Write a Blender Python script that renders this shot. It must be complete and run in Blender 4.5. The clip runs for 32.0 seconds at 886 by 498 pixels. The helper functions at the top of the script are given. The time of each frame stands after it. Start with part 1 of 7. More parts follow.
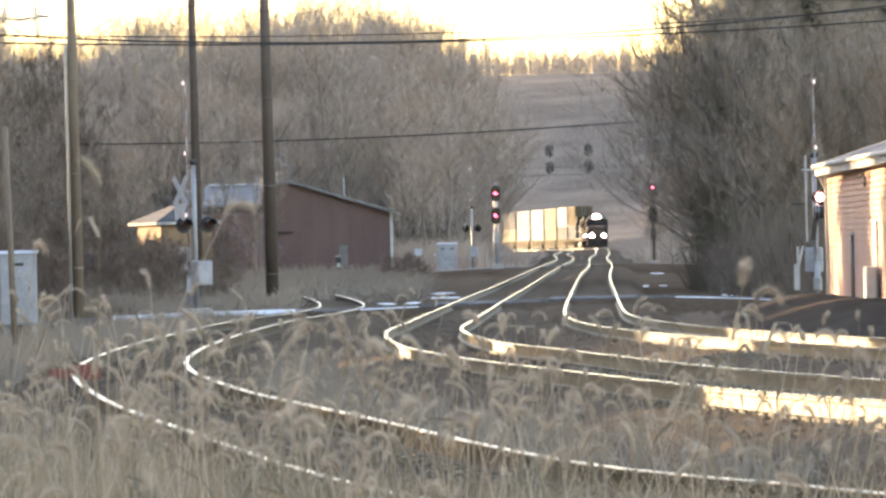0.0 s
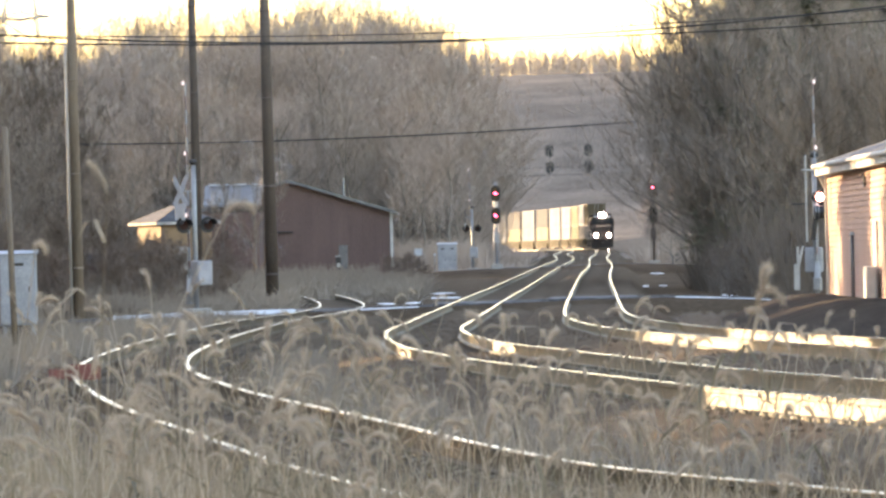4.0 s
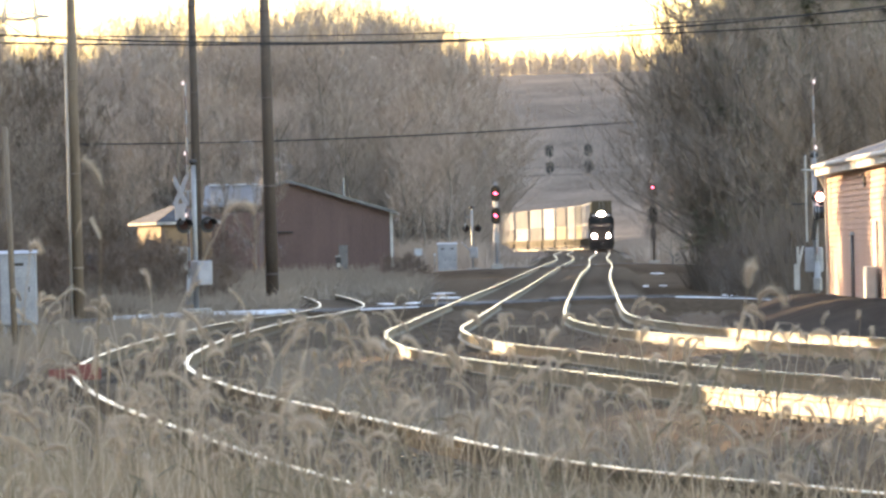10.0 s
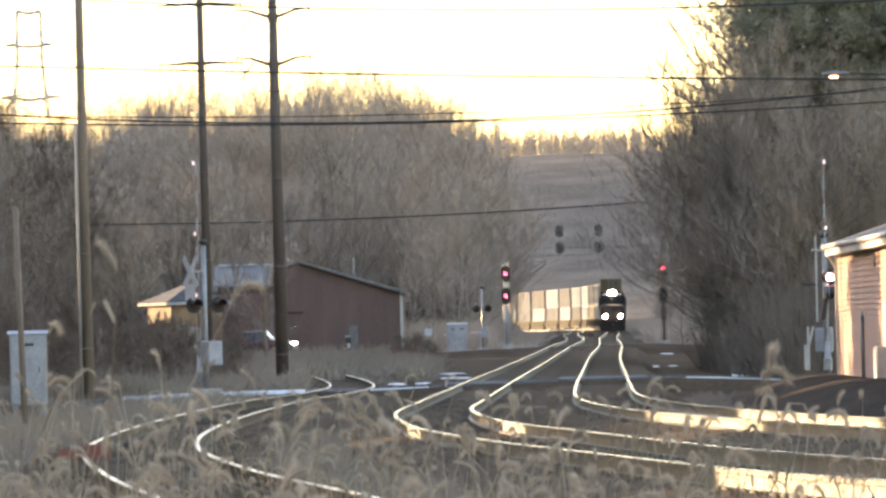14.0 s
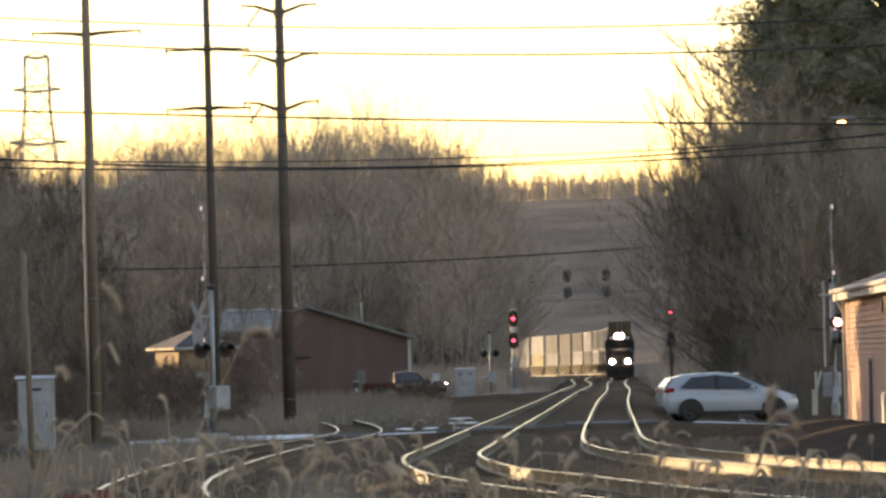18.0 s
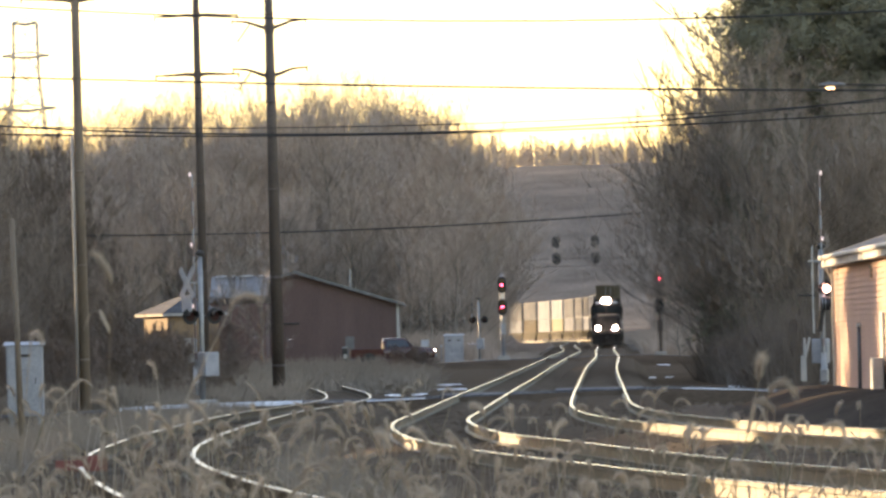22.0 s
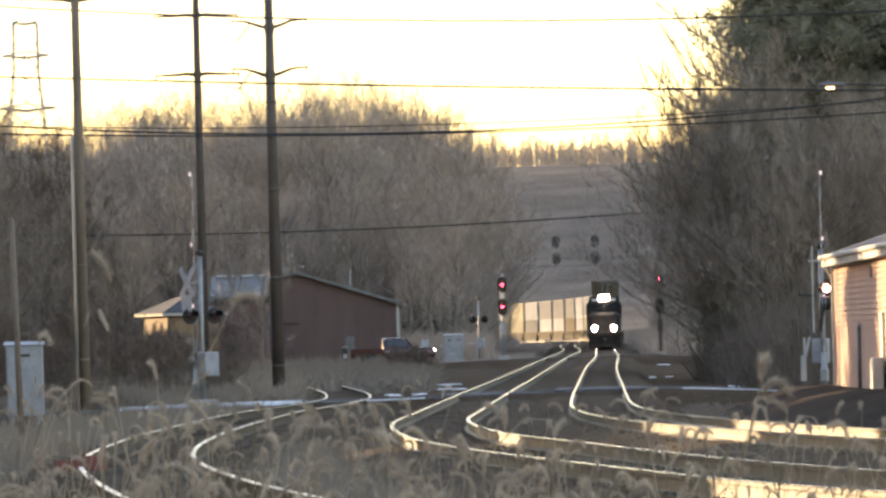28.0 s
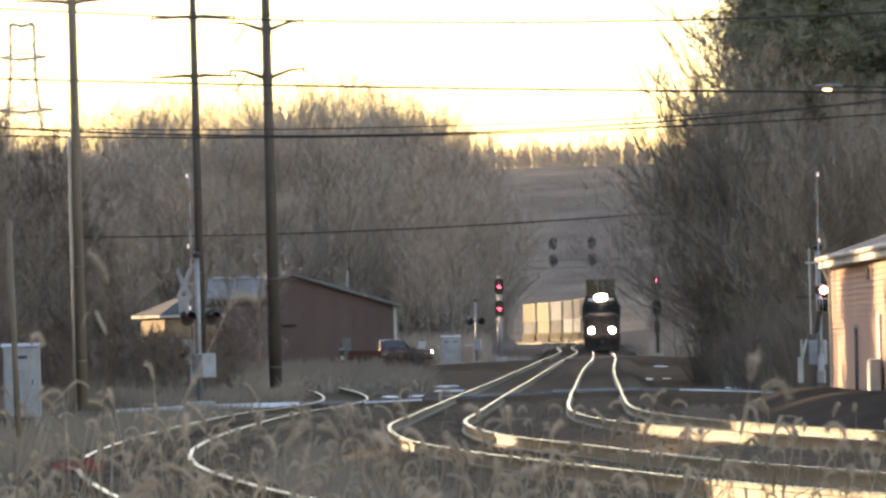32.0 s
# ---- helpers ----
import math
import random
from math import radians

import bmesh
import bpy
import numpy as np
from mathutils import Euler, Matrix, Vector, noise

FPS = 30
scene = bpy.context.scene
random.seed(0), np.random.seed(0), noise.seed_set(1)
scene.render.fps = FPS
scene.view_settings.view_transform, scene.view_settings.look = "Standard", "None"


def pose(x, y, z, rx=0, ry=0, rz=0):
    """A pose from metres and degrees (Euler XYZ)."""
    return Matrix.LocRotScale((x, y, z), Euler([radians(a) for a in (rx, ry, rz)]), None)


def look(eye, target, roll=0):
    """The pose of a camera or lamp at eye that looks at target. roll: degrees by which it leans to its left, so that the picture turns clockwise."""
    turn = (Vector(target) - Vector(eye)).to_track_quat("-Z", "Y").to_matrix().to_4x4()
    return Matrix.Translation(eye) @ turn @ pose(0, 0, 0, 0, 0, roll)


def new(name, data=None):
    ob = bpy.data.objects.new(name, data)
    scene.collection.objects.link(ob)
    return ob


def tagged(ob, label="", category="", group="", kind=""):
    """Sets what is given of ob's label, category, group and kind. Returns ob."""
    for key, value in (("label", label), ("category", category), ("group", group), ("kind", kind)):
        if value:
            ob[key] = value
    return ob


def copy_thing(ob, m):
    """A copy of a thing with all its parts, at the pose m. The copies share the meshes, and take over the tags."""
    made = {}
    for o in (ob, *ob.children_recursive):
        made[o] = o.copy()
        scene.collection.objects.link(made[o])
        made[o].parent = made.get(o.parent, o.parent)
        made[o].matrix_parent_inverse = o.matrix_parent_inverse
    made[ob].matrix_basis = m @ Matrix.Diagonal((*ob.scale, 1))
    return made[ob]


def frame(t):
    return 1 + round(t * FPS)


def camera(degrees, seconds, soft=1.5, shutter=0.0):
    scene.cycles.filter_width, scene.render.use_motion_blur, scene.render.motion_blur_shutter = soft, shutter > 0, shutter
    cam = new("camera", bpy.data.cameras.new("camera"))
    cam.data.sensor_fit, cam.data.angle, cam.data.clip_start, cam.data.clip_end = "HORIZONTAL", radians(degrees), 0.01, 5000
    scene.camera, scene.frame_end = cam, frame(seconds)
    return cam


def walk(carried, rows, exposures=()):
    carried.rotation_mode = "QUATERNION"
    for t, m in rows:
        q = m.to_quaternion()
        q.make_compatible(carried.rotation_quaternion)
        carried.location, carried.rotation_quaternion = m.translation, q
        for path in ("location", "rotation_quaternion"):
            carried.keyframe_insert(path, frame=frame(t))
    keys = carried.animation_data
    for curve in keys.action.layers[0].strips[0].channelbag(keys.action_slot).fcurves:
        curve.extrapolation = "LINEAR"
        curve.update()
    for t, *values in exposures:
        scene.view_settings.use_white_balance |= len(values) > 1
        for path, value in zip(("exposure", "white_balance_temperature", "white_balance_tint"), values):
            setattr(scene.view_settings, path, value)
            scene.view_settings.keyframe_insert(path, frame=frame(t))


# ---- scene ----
cam = camera(9.0, 32.0, soft=2.7)
cam.data.dof.use_dof, cam.data.dof.focus_distance, cam.data.dof.aperture_fstop = True, 220.0, 32.0
EYE = (0.0, 0.0, 2.0)
LEAN = -1.4


def aim(right, up):
    """The camera turned from level by degrees to the right and upwards."""
    return Matrix.Translation(EYE) @ pose(0, 0, 0, 0, 0, -right) @ pose(0, 0, 0, 90 + up) @ pose(0, 0, 0, 0, 0, LEAN)


def smooth_bump(t):
    """The camera's white balance wanders while it hunts for the exposure."""
    return max(0.0, 1.0 - abs(t - 16.9) / 2.0)


# seconds, degrees to the right, degrees up: still, then a jerky tilt by hand, then still again
TILT = (
    (0.0, 0.0, 0.0), (10.3, 0.0, 0.0), (10.5, 0.0, 0.009), (11.0, -0.003, 0.101), (11.5, 0.035, 0.247), (12.0, -0.011, 0.322),
    (12.5, -0.023, 0.425), (13.0, -0.035, 0.500), (13.5, -0.035, 0.615), (14.0, -0.083, 0.819), (14.5, -0.104, 1.294), (15.3, -0.14, 1.50),
    (16.5, -0.144, 1.392), (17.0, -0.014, 1.041), (17.5, -0.017, 1.075), (18.0, -0.150, 1.277), (18.5, -0.069, 1.087),
    (19.0, -0.049, 0.943), (19.5, -0.046, 0.932), (27.5, -0.044, 0.929), (31.6, -0.043, 0.929), (32.0, -0.014, 0.946),
)
walk(cam, [(t, aim(r, u)) for t, r, u in TILT],
     [(t, e, 6750 + 900 * smooth_bump(t), 27) for t, e in ((0.0, 2.93), (10.3, 2.9), (13.0, 2.8), (14.0, 2.6), (14.5, 2.3), (16.5, 1.4), (17.0, 1.61), (18.0, 1.8), (19.0, 1.97), (20.0, 2.13), (22.0, 2.23), (32.0, 2.21))])

# ---- light ----
SUN_AZ, SUN_EL = -42.0, 5.5          # degrees to the right of the view's way, and up
world = bpy.data.worlds.new("world")
scene.world = world
world.use_nodes = True
wt = world.node_tree
wt.nodes.clear()
sky = wt.nodes.new("ShaderNodeTexSky")
sky.sky_type, sky.sun_disc = "NISHITA", False
sky.sun_elevation, sky.sun_rotation = radians(SUN_EL), radians(SUN_AZ)
sky.air_density, sky.dust_density = 1.0, 0.7
back = wt.nodes.new("ShaderNodeBackground")
back.inputs["Strength"].default_value = 0.15
wo = wt.nodes.new("ShaderNodeOutputWorld")
wt.links.new(sky.outputs["Color"], back.inputs["Color"])
wt.links.new(back.outputs["Background"], wo.inputs["Surface"])
sun_data = bpy.data.lights.new("sun", "SUN")
sun_data.energy, sun_data.angle, sun_data.color = 2.35, radians(0.6), (1.0, 0.78, 0.41)
sun = new("sun", sun_data)
sx, sy, sz = math.sin(radians(SUN_AZ)) * math.cos(radians(SUN_EL)), math.cos(radians(SUN_AZ)) * math.cos(radians(SUN_EL)), math.sin(radians(SUN_EL))
sun.matrix_world = look((sx * 300, sy * 300, sz * 300), (0, 0, 0))


# ---- materials ----
def surface(name, dark, light, scale=4.0, rough=0.7, metal=0.0, bump=0.2, fine=30.0, vary=0.0, coat=0.0, spec=0.5, stretch=(1, 1, 1)):
    """A two-scale procedural surface: broad stains between two colours, fine grain in colour and relief."""
    m = bpy.data.materials.new(name)
    m.use_nodes = True
    t = m.node_tree
    b = t.nodes["Principled BSDF"]
    co = t.nodes.new("ShaderNodeTexCoord")
    mp = t.nodes.new("ShaderNodeMapping")
    mp.inputs["Scale"].default_value = stretch
    t.links.new(co.outputs["Object"], mp.inputs["Vector"])
    n1, n2 = t.nodes.new("ShaderNodeTexNoise"), t.nodes.new("ShaderNodeTexNoise")
    n1.inputs["Scale"].default_value, n1.inputs["Detail"].default_value = scale, 6.0
    n2.inputs["Scale"].default_value, n2.inputs["Detail"].default_value = fine, 3.0
    t.links.new(mp.outputs["Vector"], n1.inputs["Vector"])
    t.links.new(mp.outputs["Vector"], n2.inputs["Vector"])
    mix = t.nodes.new("ShaderNodeMath")
    mix.operation = "MULTIPLY_ADD"
    t.links.new(n2.outputs["Fac"], mix.inputs[0])
    mix.inputs[1].default_value = 0.5
    half = t.nodes.new("ShaderNodeMath")
    half.operation = "MULTIPLY"
    t.links.new(n1.outputs["Fac"], half.inputs[0])
    half.inputs[1].default_value = 0.6
    t.links.new(half.outputs[0], mix.inputs[2])
    if vary:
        info = t.nodes.new("ShaderNodeObjectInfo")
        add = t.nodes.new("ShaderNodeMath")
        add.operation = "MULTIPLY_ADD"
        t.links.new(info.outputs["Random"], add.inputs[0])
        add.inputs[1].default_value = vary
        t.links.new(mix.outputs[0], add.inputs[2])
        mix = add
    ramp = t.nodes.new("ShaderNodeValToRGB")
    ramp.color_ramp.elements[0].position, ramp.color_ramp.elements[1].position = 0.36, 0.72 + 0.6 * vary
    ramp.color_ramp.elements[0].color, ramp.color_ramp.elements[1].color = (*dark, 1), (*light, 1)
    t.links.new(mix.outputs[0], ramp.inputs["Fac"])
    t.links.new(ramp.outputs["Color"], b.inputs["Base Color"])
    b.inputs["Roughness"].default_value, b.inputs["Metallic"].default_value = rough, metal
    b.inputs["Coat Weight"].default_value = coat
    b.inputs["Specular IOR Level"].default_value = spec
    if bump:
        bp = t.nodes.new("ShaderNodeBump")
        bp.inputs["Strength"].default_value, bp.inputs["Distance"].default_value = bump, 0.02
        t.links.new(n2.outputs["Fac"], bp.inputs["Height"])
        t.links.new(bp.outputs["Normal"], b.inputs["Normal"])
    return m


def leafy(m, share):
    """Lets thin dry stuff pass light from behind."""
    t = m.node_tree
    b, o = t.nodes["Principled BSDF"], t.nodes["Material Output"]
    tr, mx = t.nodes.new("ShaderNodeBsdfTranslucent"), t.nodes.new("ShaderNodeMixShader")
    ramp = [n for n in t.nodes if n.bl_idname == "ShaderNodeValToRGB"][0]
    t.links.new(ramp.outputs["Color"], tr.inputs["Color"])
    mx.inputs["Fac"].default_value = share
    t.links.new(b.outputs["BSDF"], mx.inputs[1])
    t.links.new(tr.outputs["BSDF"], mx.inputs[2])
    t.links.new(mx.outputs["Shader"], o.inputs["Surface"])
    return m


def glow(name, colour, power):
    m = bpy.data.materials.new(name)
    m.use_nodes = True
    b = m.node_tree.nodes["Principled BSDF"]
    b.inputs["Base Color"].default_value = (*colour, 1)
    b.inputs["Emission Color"].default_value = (*colour, 1)
    b.inputs["Emission Strength"].default_value = power
    return m


def glassy(name, tint, rough=0.05):
    m = bpy.data.materials.new(name)
    m.use_nodes = True
    b = m.node_tree.nodes["Principled BSDF"]
    b.inputs["Base Color"].default_value = (*tint, 1)
    b.inputs["Roughness"].default_value = rough
    b.inputs["Coat Weight"].default_value = 0.6
    return m


SOIL = surface("soil", (0.062, 0.044, 0.029), (0.135, 0.099, 0.067), 0.35, 1.0, bump=0.6, fine=6, spec=0.03)
CINDER = surface("dark_cinders", (0.035, 0.029, 0.024), (0.085, 0.07, 0.057), 0.6, 1.0, bump=0.4, fine=9, spec=0.03)
BALLAST = surface("ballast", (0.052, 0.038, 0.026), (0.16, 0.12, 0.083), 1.2, 1.0, bump=1.0, fine=14, spec=0.05)
TIE = surface("tie_wood", (0.03, 0.024, 0.018), (0.10, 0.08, 0.06), 3, 0.95, bump=0.5, fine=25, vary=0.25, spec=0.15)
RAIL_SIDE = surface("rail_rust", (0.135, 0.12, 0.088), (0.245, 0.219, 0.162), 2.0, 0.6, metal=0.1, bump=0.15, fine=40, spec=0.3)
RAIL_OLD = surface("rail_dark_rust", (0.085, 0.07, 0.05), (0.18, 0.148, 0.105), 2.0, 0.8, bump=0.15, fine=40, spec=0.2)
RAIL_TOP = surface("rail_polished", (0.27, 0.26, 0.24), (0.42, 0.40, 0.37), 0.8, 0.21, metal=1.0, bump=0.02, fine=60)
RAIL_DULL = surface("rail_dull_top", (0.26, 0.24, 0.215), (0.42, 0.395, 0.36), 0.8, 0.32, metal=0.8, bump=0.05, fine=60)
ASPHALT = surface("asphalt", (0.04, 0.041, 0.043), (0.09, 0.092, 0.096), 0.8, 0.95, bump=0.3, fine=30, spec=0.12)
CONCRETE = surface("concrete", (0.28, 0.27, 0.25), (0.5, 0.48, 0.45), 1.5, 0.85, bump=0.3, fine=20)
PAINT_LINE = surface("road_paint", (0.5, 0.5, 0.48), (0.8, 0.8, 0.78), 3, 0.6, bump=0.1)
SNOW = surface("old_snow", (0.6, 0.63, 0.68), (0.85, 0.87, 0.9), 2, 0.5, bump=0.4, fine=12)
BARK_DARK = surface("dark_bark", (0.15, 0.124, 0.104), (0.26, 0.215, 0.18), 1.5, 0.95, bump=0.5, fine=12, vary=0.2, spec=0.1)
BARK = surface("bark", (0.15, 0.13, 0.11), (0.27, 0.235, 0.20), 1.5, 0.95, bump=0.5, fine=12, vary=0.2, spec=0.1)
TWIG = surface("twigs", (0.355, 0.297, 0.252), (0.515, 0.436, 0.37), 0.25, 0.95, bump=0.0, fine=2.0, vary=0.35, spec=0.1)
TWIG_WARM = surface("twigs_with_dry_leaves", (0.335, 0.264, 0.215), (0.485, 0.388, 0.318), 0.25, 0.95, bump=0.0, fine=2.0, vary=0.35, spec=0.1)
TWIG_PALE = surface("fine_pale_twigs", (0.305, 0.25, 0.205), (0.43, 0.355, 0.29), 0.25, 0.95, bump=0.0, fine=2.0, vary=0.2, spec=0.1)
TWIG_WET = surface("wet_twigs", (0.16, 0.14, 0.12), (0.34, 0.31, 0.27), 0.5, 0.22, bump=0.0, fine=3.0, coat=1.0, spec=0.8)
# twigs with the shade inside dense growth put into the colour
TWIG_SHADED = surface("shaded_brush", (0.11, 0.09, 0.075), (0.2, 0.165, 0.135), 0.25, 0.95, bump=0.0, fine=2.0, spec=0.1)
NEEDLE = surface("pine_needles", (0.09, 0.096, 0.064), (0.25, 0.245, 0.165), 0.5, 0.85, bump=0.0, fine=3.0, vary=0.15)
WOODS_FLOOR = surface("leaf_litter", (0.125, 0.10, 0.081), (0.28, 0.23, 0.187), 0.08, 1.0, bump=0.5, fine=1.2, spec=0.03)
BUSH = surface("reddish_twigs", (0.165, 0.13, 0.108), (0.27, 0.214, 0.178), 0.4, 0.95, bump=0.0, fine=3.0, vary=0.2, spec=0.08)
WEED = surface("dead_weeds", (0.235, 0.196, 0.162), (0.38, 0.32, 0.265), 0.5, 0.95, bump=0.0, fine=3.0, spec=0.08)
STRAW = leafy(surface("dry_grass", (0.20, 0.16, 0.112), (0.44, 0.36, 0.27), 6, 0.8, bump=0.0, fine=40, vary=0.2), 0.45)
SEED = leafy(surface("foxtail_seed", (0.40, 0.335, 0.265), (0.62, 0.53, 0.43), 12, 0.85, bump=0.3, fine=90, vary=0.2), 0.45)
GREENISH = leafy(surface("fading_green_grass", (0.12, 0.105, 0.068), (0.27, 0.235, 0.16), 5, 0.8, bump=0.0, fine=30, vary=0.2), 0.45)
POLE_WOOD = surface("weathered_pole", (0.12, 0.094, 0.07), (0.28, 0.225, 0.17), 1.0, 0.85, bump=0.3, fine=18, stretch=(3, 3, 0.25))
POLE_STEEL = surface("weathering_steel", (0.065, 0.053, 0.047), (0.14, 0.116, 0.102), 0.8, 0.6, metal=0.3, bump=0.15, fine=16)
GALV = surface("galvanised_steel", (0.25, 0.26, 0.265), (0.44, 0.45, 0.455), 2.5, 0.5, metal=0.6, bump=0.1, fine=20)
DARK_STEEL = surface("dark_steel", (0.02, 0.02, 0.02), (0.07, 0.065, 0.06), 2.5, 0.5, metal=0.3, bump=0.1, fine=20)
BLACK = surface("matt_black", (0.008, 0.008, 0.008), (0.025, 0.025, 0.025), 3, 0.55, bump=0.1)
WIRE = surface("cable", (0.015, 0.015, 0.015), (0.04, 0.04, 0.04), 1, 0.6, bump=0.0)
ALU = surface("aluminium_paint", (0.24, 0.264, 0.30), (0.42, 0.446, 0.49), 2.0, 0.45, metal=0.3, bump=0.05, fine=20)
WHITE_SIGN = surface("white_sheeting", (0.40, 0.43, 0.47), (0.60, 0.64, 0.69), 3, 0.5, bump=0.05)
RED_SIGN = surface("red_sheeting", (0.15, 0.045, 0.04), (0.24, 0.075, 0.065), 3, 0.5, bump=0.05)
BARN_RED = surface("barn_red", (0.115, 0.074, 0.066), (0.175, 0.112, 0.098), 0.8, 0.7, bump=0.2, fine=14, stretch=(1, 1, 0.2))
ROOF_METAL = surface("metal_roof", (0.105, 0.105, 0.11), (0.21, 0.212, 0.218), 1.0, 0.45, metal=0.4, bump=0.1, fine=8)
ROOF_DARK = surface("asphalt_roof", (0.05, 0.05, 0.055), (0.12, 0.12, 0.13), 1.5, 0.8, bump=0.4, fine=12)
TRIM = surface("white_trim", (0.40, 0.39, 0.36), (0.64, 0.62, 0.58), 2.0, 0.7, bump=0.1, spec=0.2)
SIDING = surface("tan_siding", (0.48, 0.335, 0.265), (0.70, 0.51, 0.41), 1.2, 0.9, spec=0.06, bump=0.15, fine=24, stretch=(1, 0.3, 1))
BUFF = surface("buff_brick", (0.22, 0.145, 0.085), (0.36, 0.25, 0.15), 1.5, 0.8, bump=0.3, fine=16)
HEAD_GREY = surface("faded_black", (0.045, 0.044, 0.042), (0.10, 0.097, 0.093), 3, 0.9, bump=0.1, spec=0.05)
LOCO_BLACK = surface("engine_black", (0.014, 0.012, 0.011), (0.05, 0.045, 0.041), 1.5, 0.75, bump=0.1, fine=14, spec=0.15)
CONT_WHITE = surface("container_white", (0.14, 0.143, 0.146), (0.44, 0.445, 0.45), 0.9, 0.8, spec=0.12, bump=0.1, fine=4, vary=0.25, stretch=(1, 1, 0.15))
CONT_GREY = surface("container_grey", (0.07, 0.072, 0.075), (0.20, 0.204, 0.208), 0.9, 0.8, spec=0.12, bump=0.1, fine=4, vary=0.25, stretch=(1, 1, 0.15))
CONT_BROWN = surface("container_dull_brown", (0.07, 0.055, 0.035), (0.15, 0.122, 0.08), 0.9, 0.8, spec=0.12, bump=0.1, fine=4, vary=0.25, stretch=(1, 1, 0.15))
CONT_CREAM = surface("container_cream", (0.20, 0.18, 0.12), (0.43, 0.39, 0.27), 0.9, 0.8, spec=0.12, bump=0.1, fine=4, vary=0.25, stretch=(1, 1, 0.15))
WELL = surface("well_car_paint", (0.055, 0.045, 0.028), (0.12, 0.1, 0.065), 0.8, 0.8, spec=0.12, bump=0.15, fine=12)
CAR_WHITE = surface("car_white", (0.38, 0.41, 0.45), (0.48, 0.51, 0.55), 0.6, 0.25, bump=0.0, coat=0.8)
CAR_RED = surface("car_dark_red", (0.055, 0.014, 0.013), (0.085, 0.022, 0.02), 0.6, 0.25, bump=0.0, coat=0.8)
CAR_DARK = surface("car_dark", (0.02, 0.02, 0.022), (0.04, 0.04, 0.043), 0.6, 0.25, bump=0.0, coat=0.8)
TYRE = surface("tyre_rubber", (0.012, 0.012, 0.012), (0.03, 0.03, 0.03), 6, 0.85, bump=0.2)
GLASS = glassy("dark_glass", (0.02, 0.024, 0.028))
LAMP_HEAD = glow("headlight_beam", (1.0, 0.86, 0.62), 25.0)
LAMP_DITCH = glow("ditch_light_beam", (1.0, 0.86, 0.66), 20.0)
LAMP_RED = glow("red_aspect", (1.0, 0.05, 0.09), 9.0)
LAMP_TIP = glow("gate_tip_lamp", (0.9, 0.75, 0.7), 0.15)
FADED_RED = surface("faded_red_sheeting", (0.20, 0.15, 0.14), (0.32, 0.25, 0.235), 3, 0.6, bump=0.05)
LAMP_CAR = glow("car_lamp", (1.0, 0.86, 0.65), 8.0)
LAMP_STREET = glow("sodium_lamp", (1.0, 0.62, 0.25), 1.6)
LAMP_FLASH = glow("crossing_flasher", (1.0, 0.5, 0.36), 4.0)
LENS_OFF = surface("unlit_red_lens", (0.03, 0.012, 0.01), (0.05, 0.018, 0.014), 6, 0.6, bump=0.05, spec=0.2)
LAMP_TAIL = glassy("tail_lens", (0.3, 0.01, 0.01))


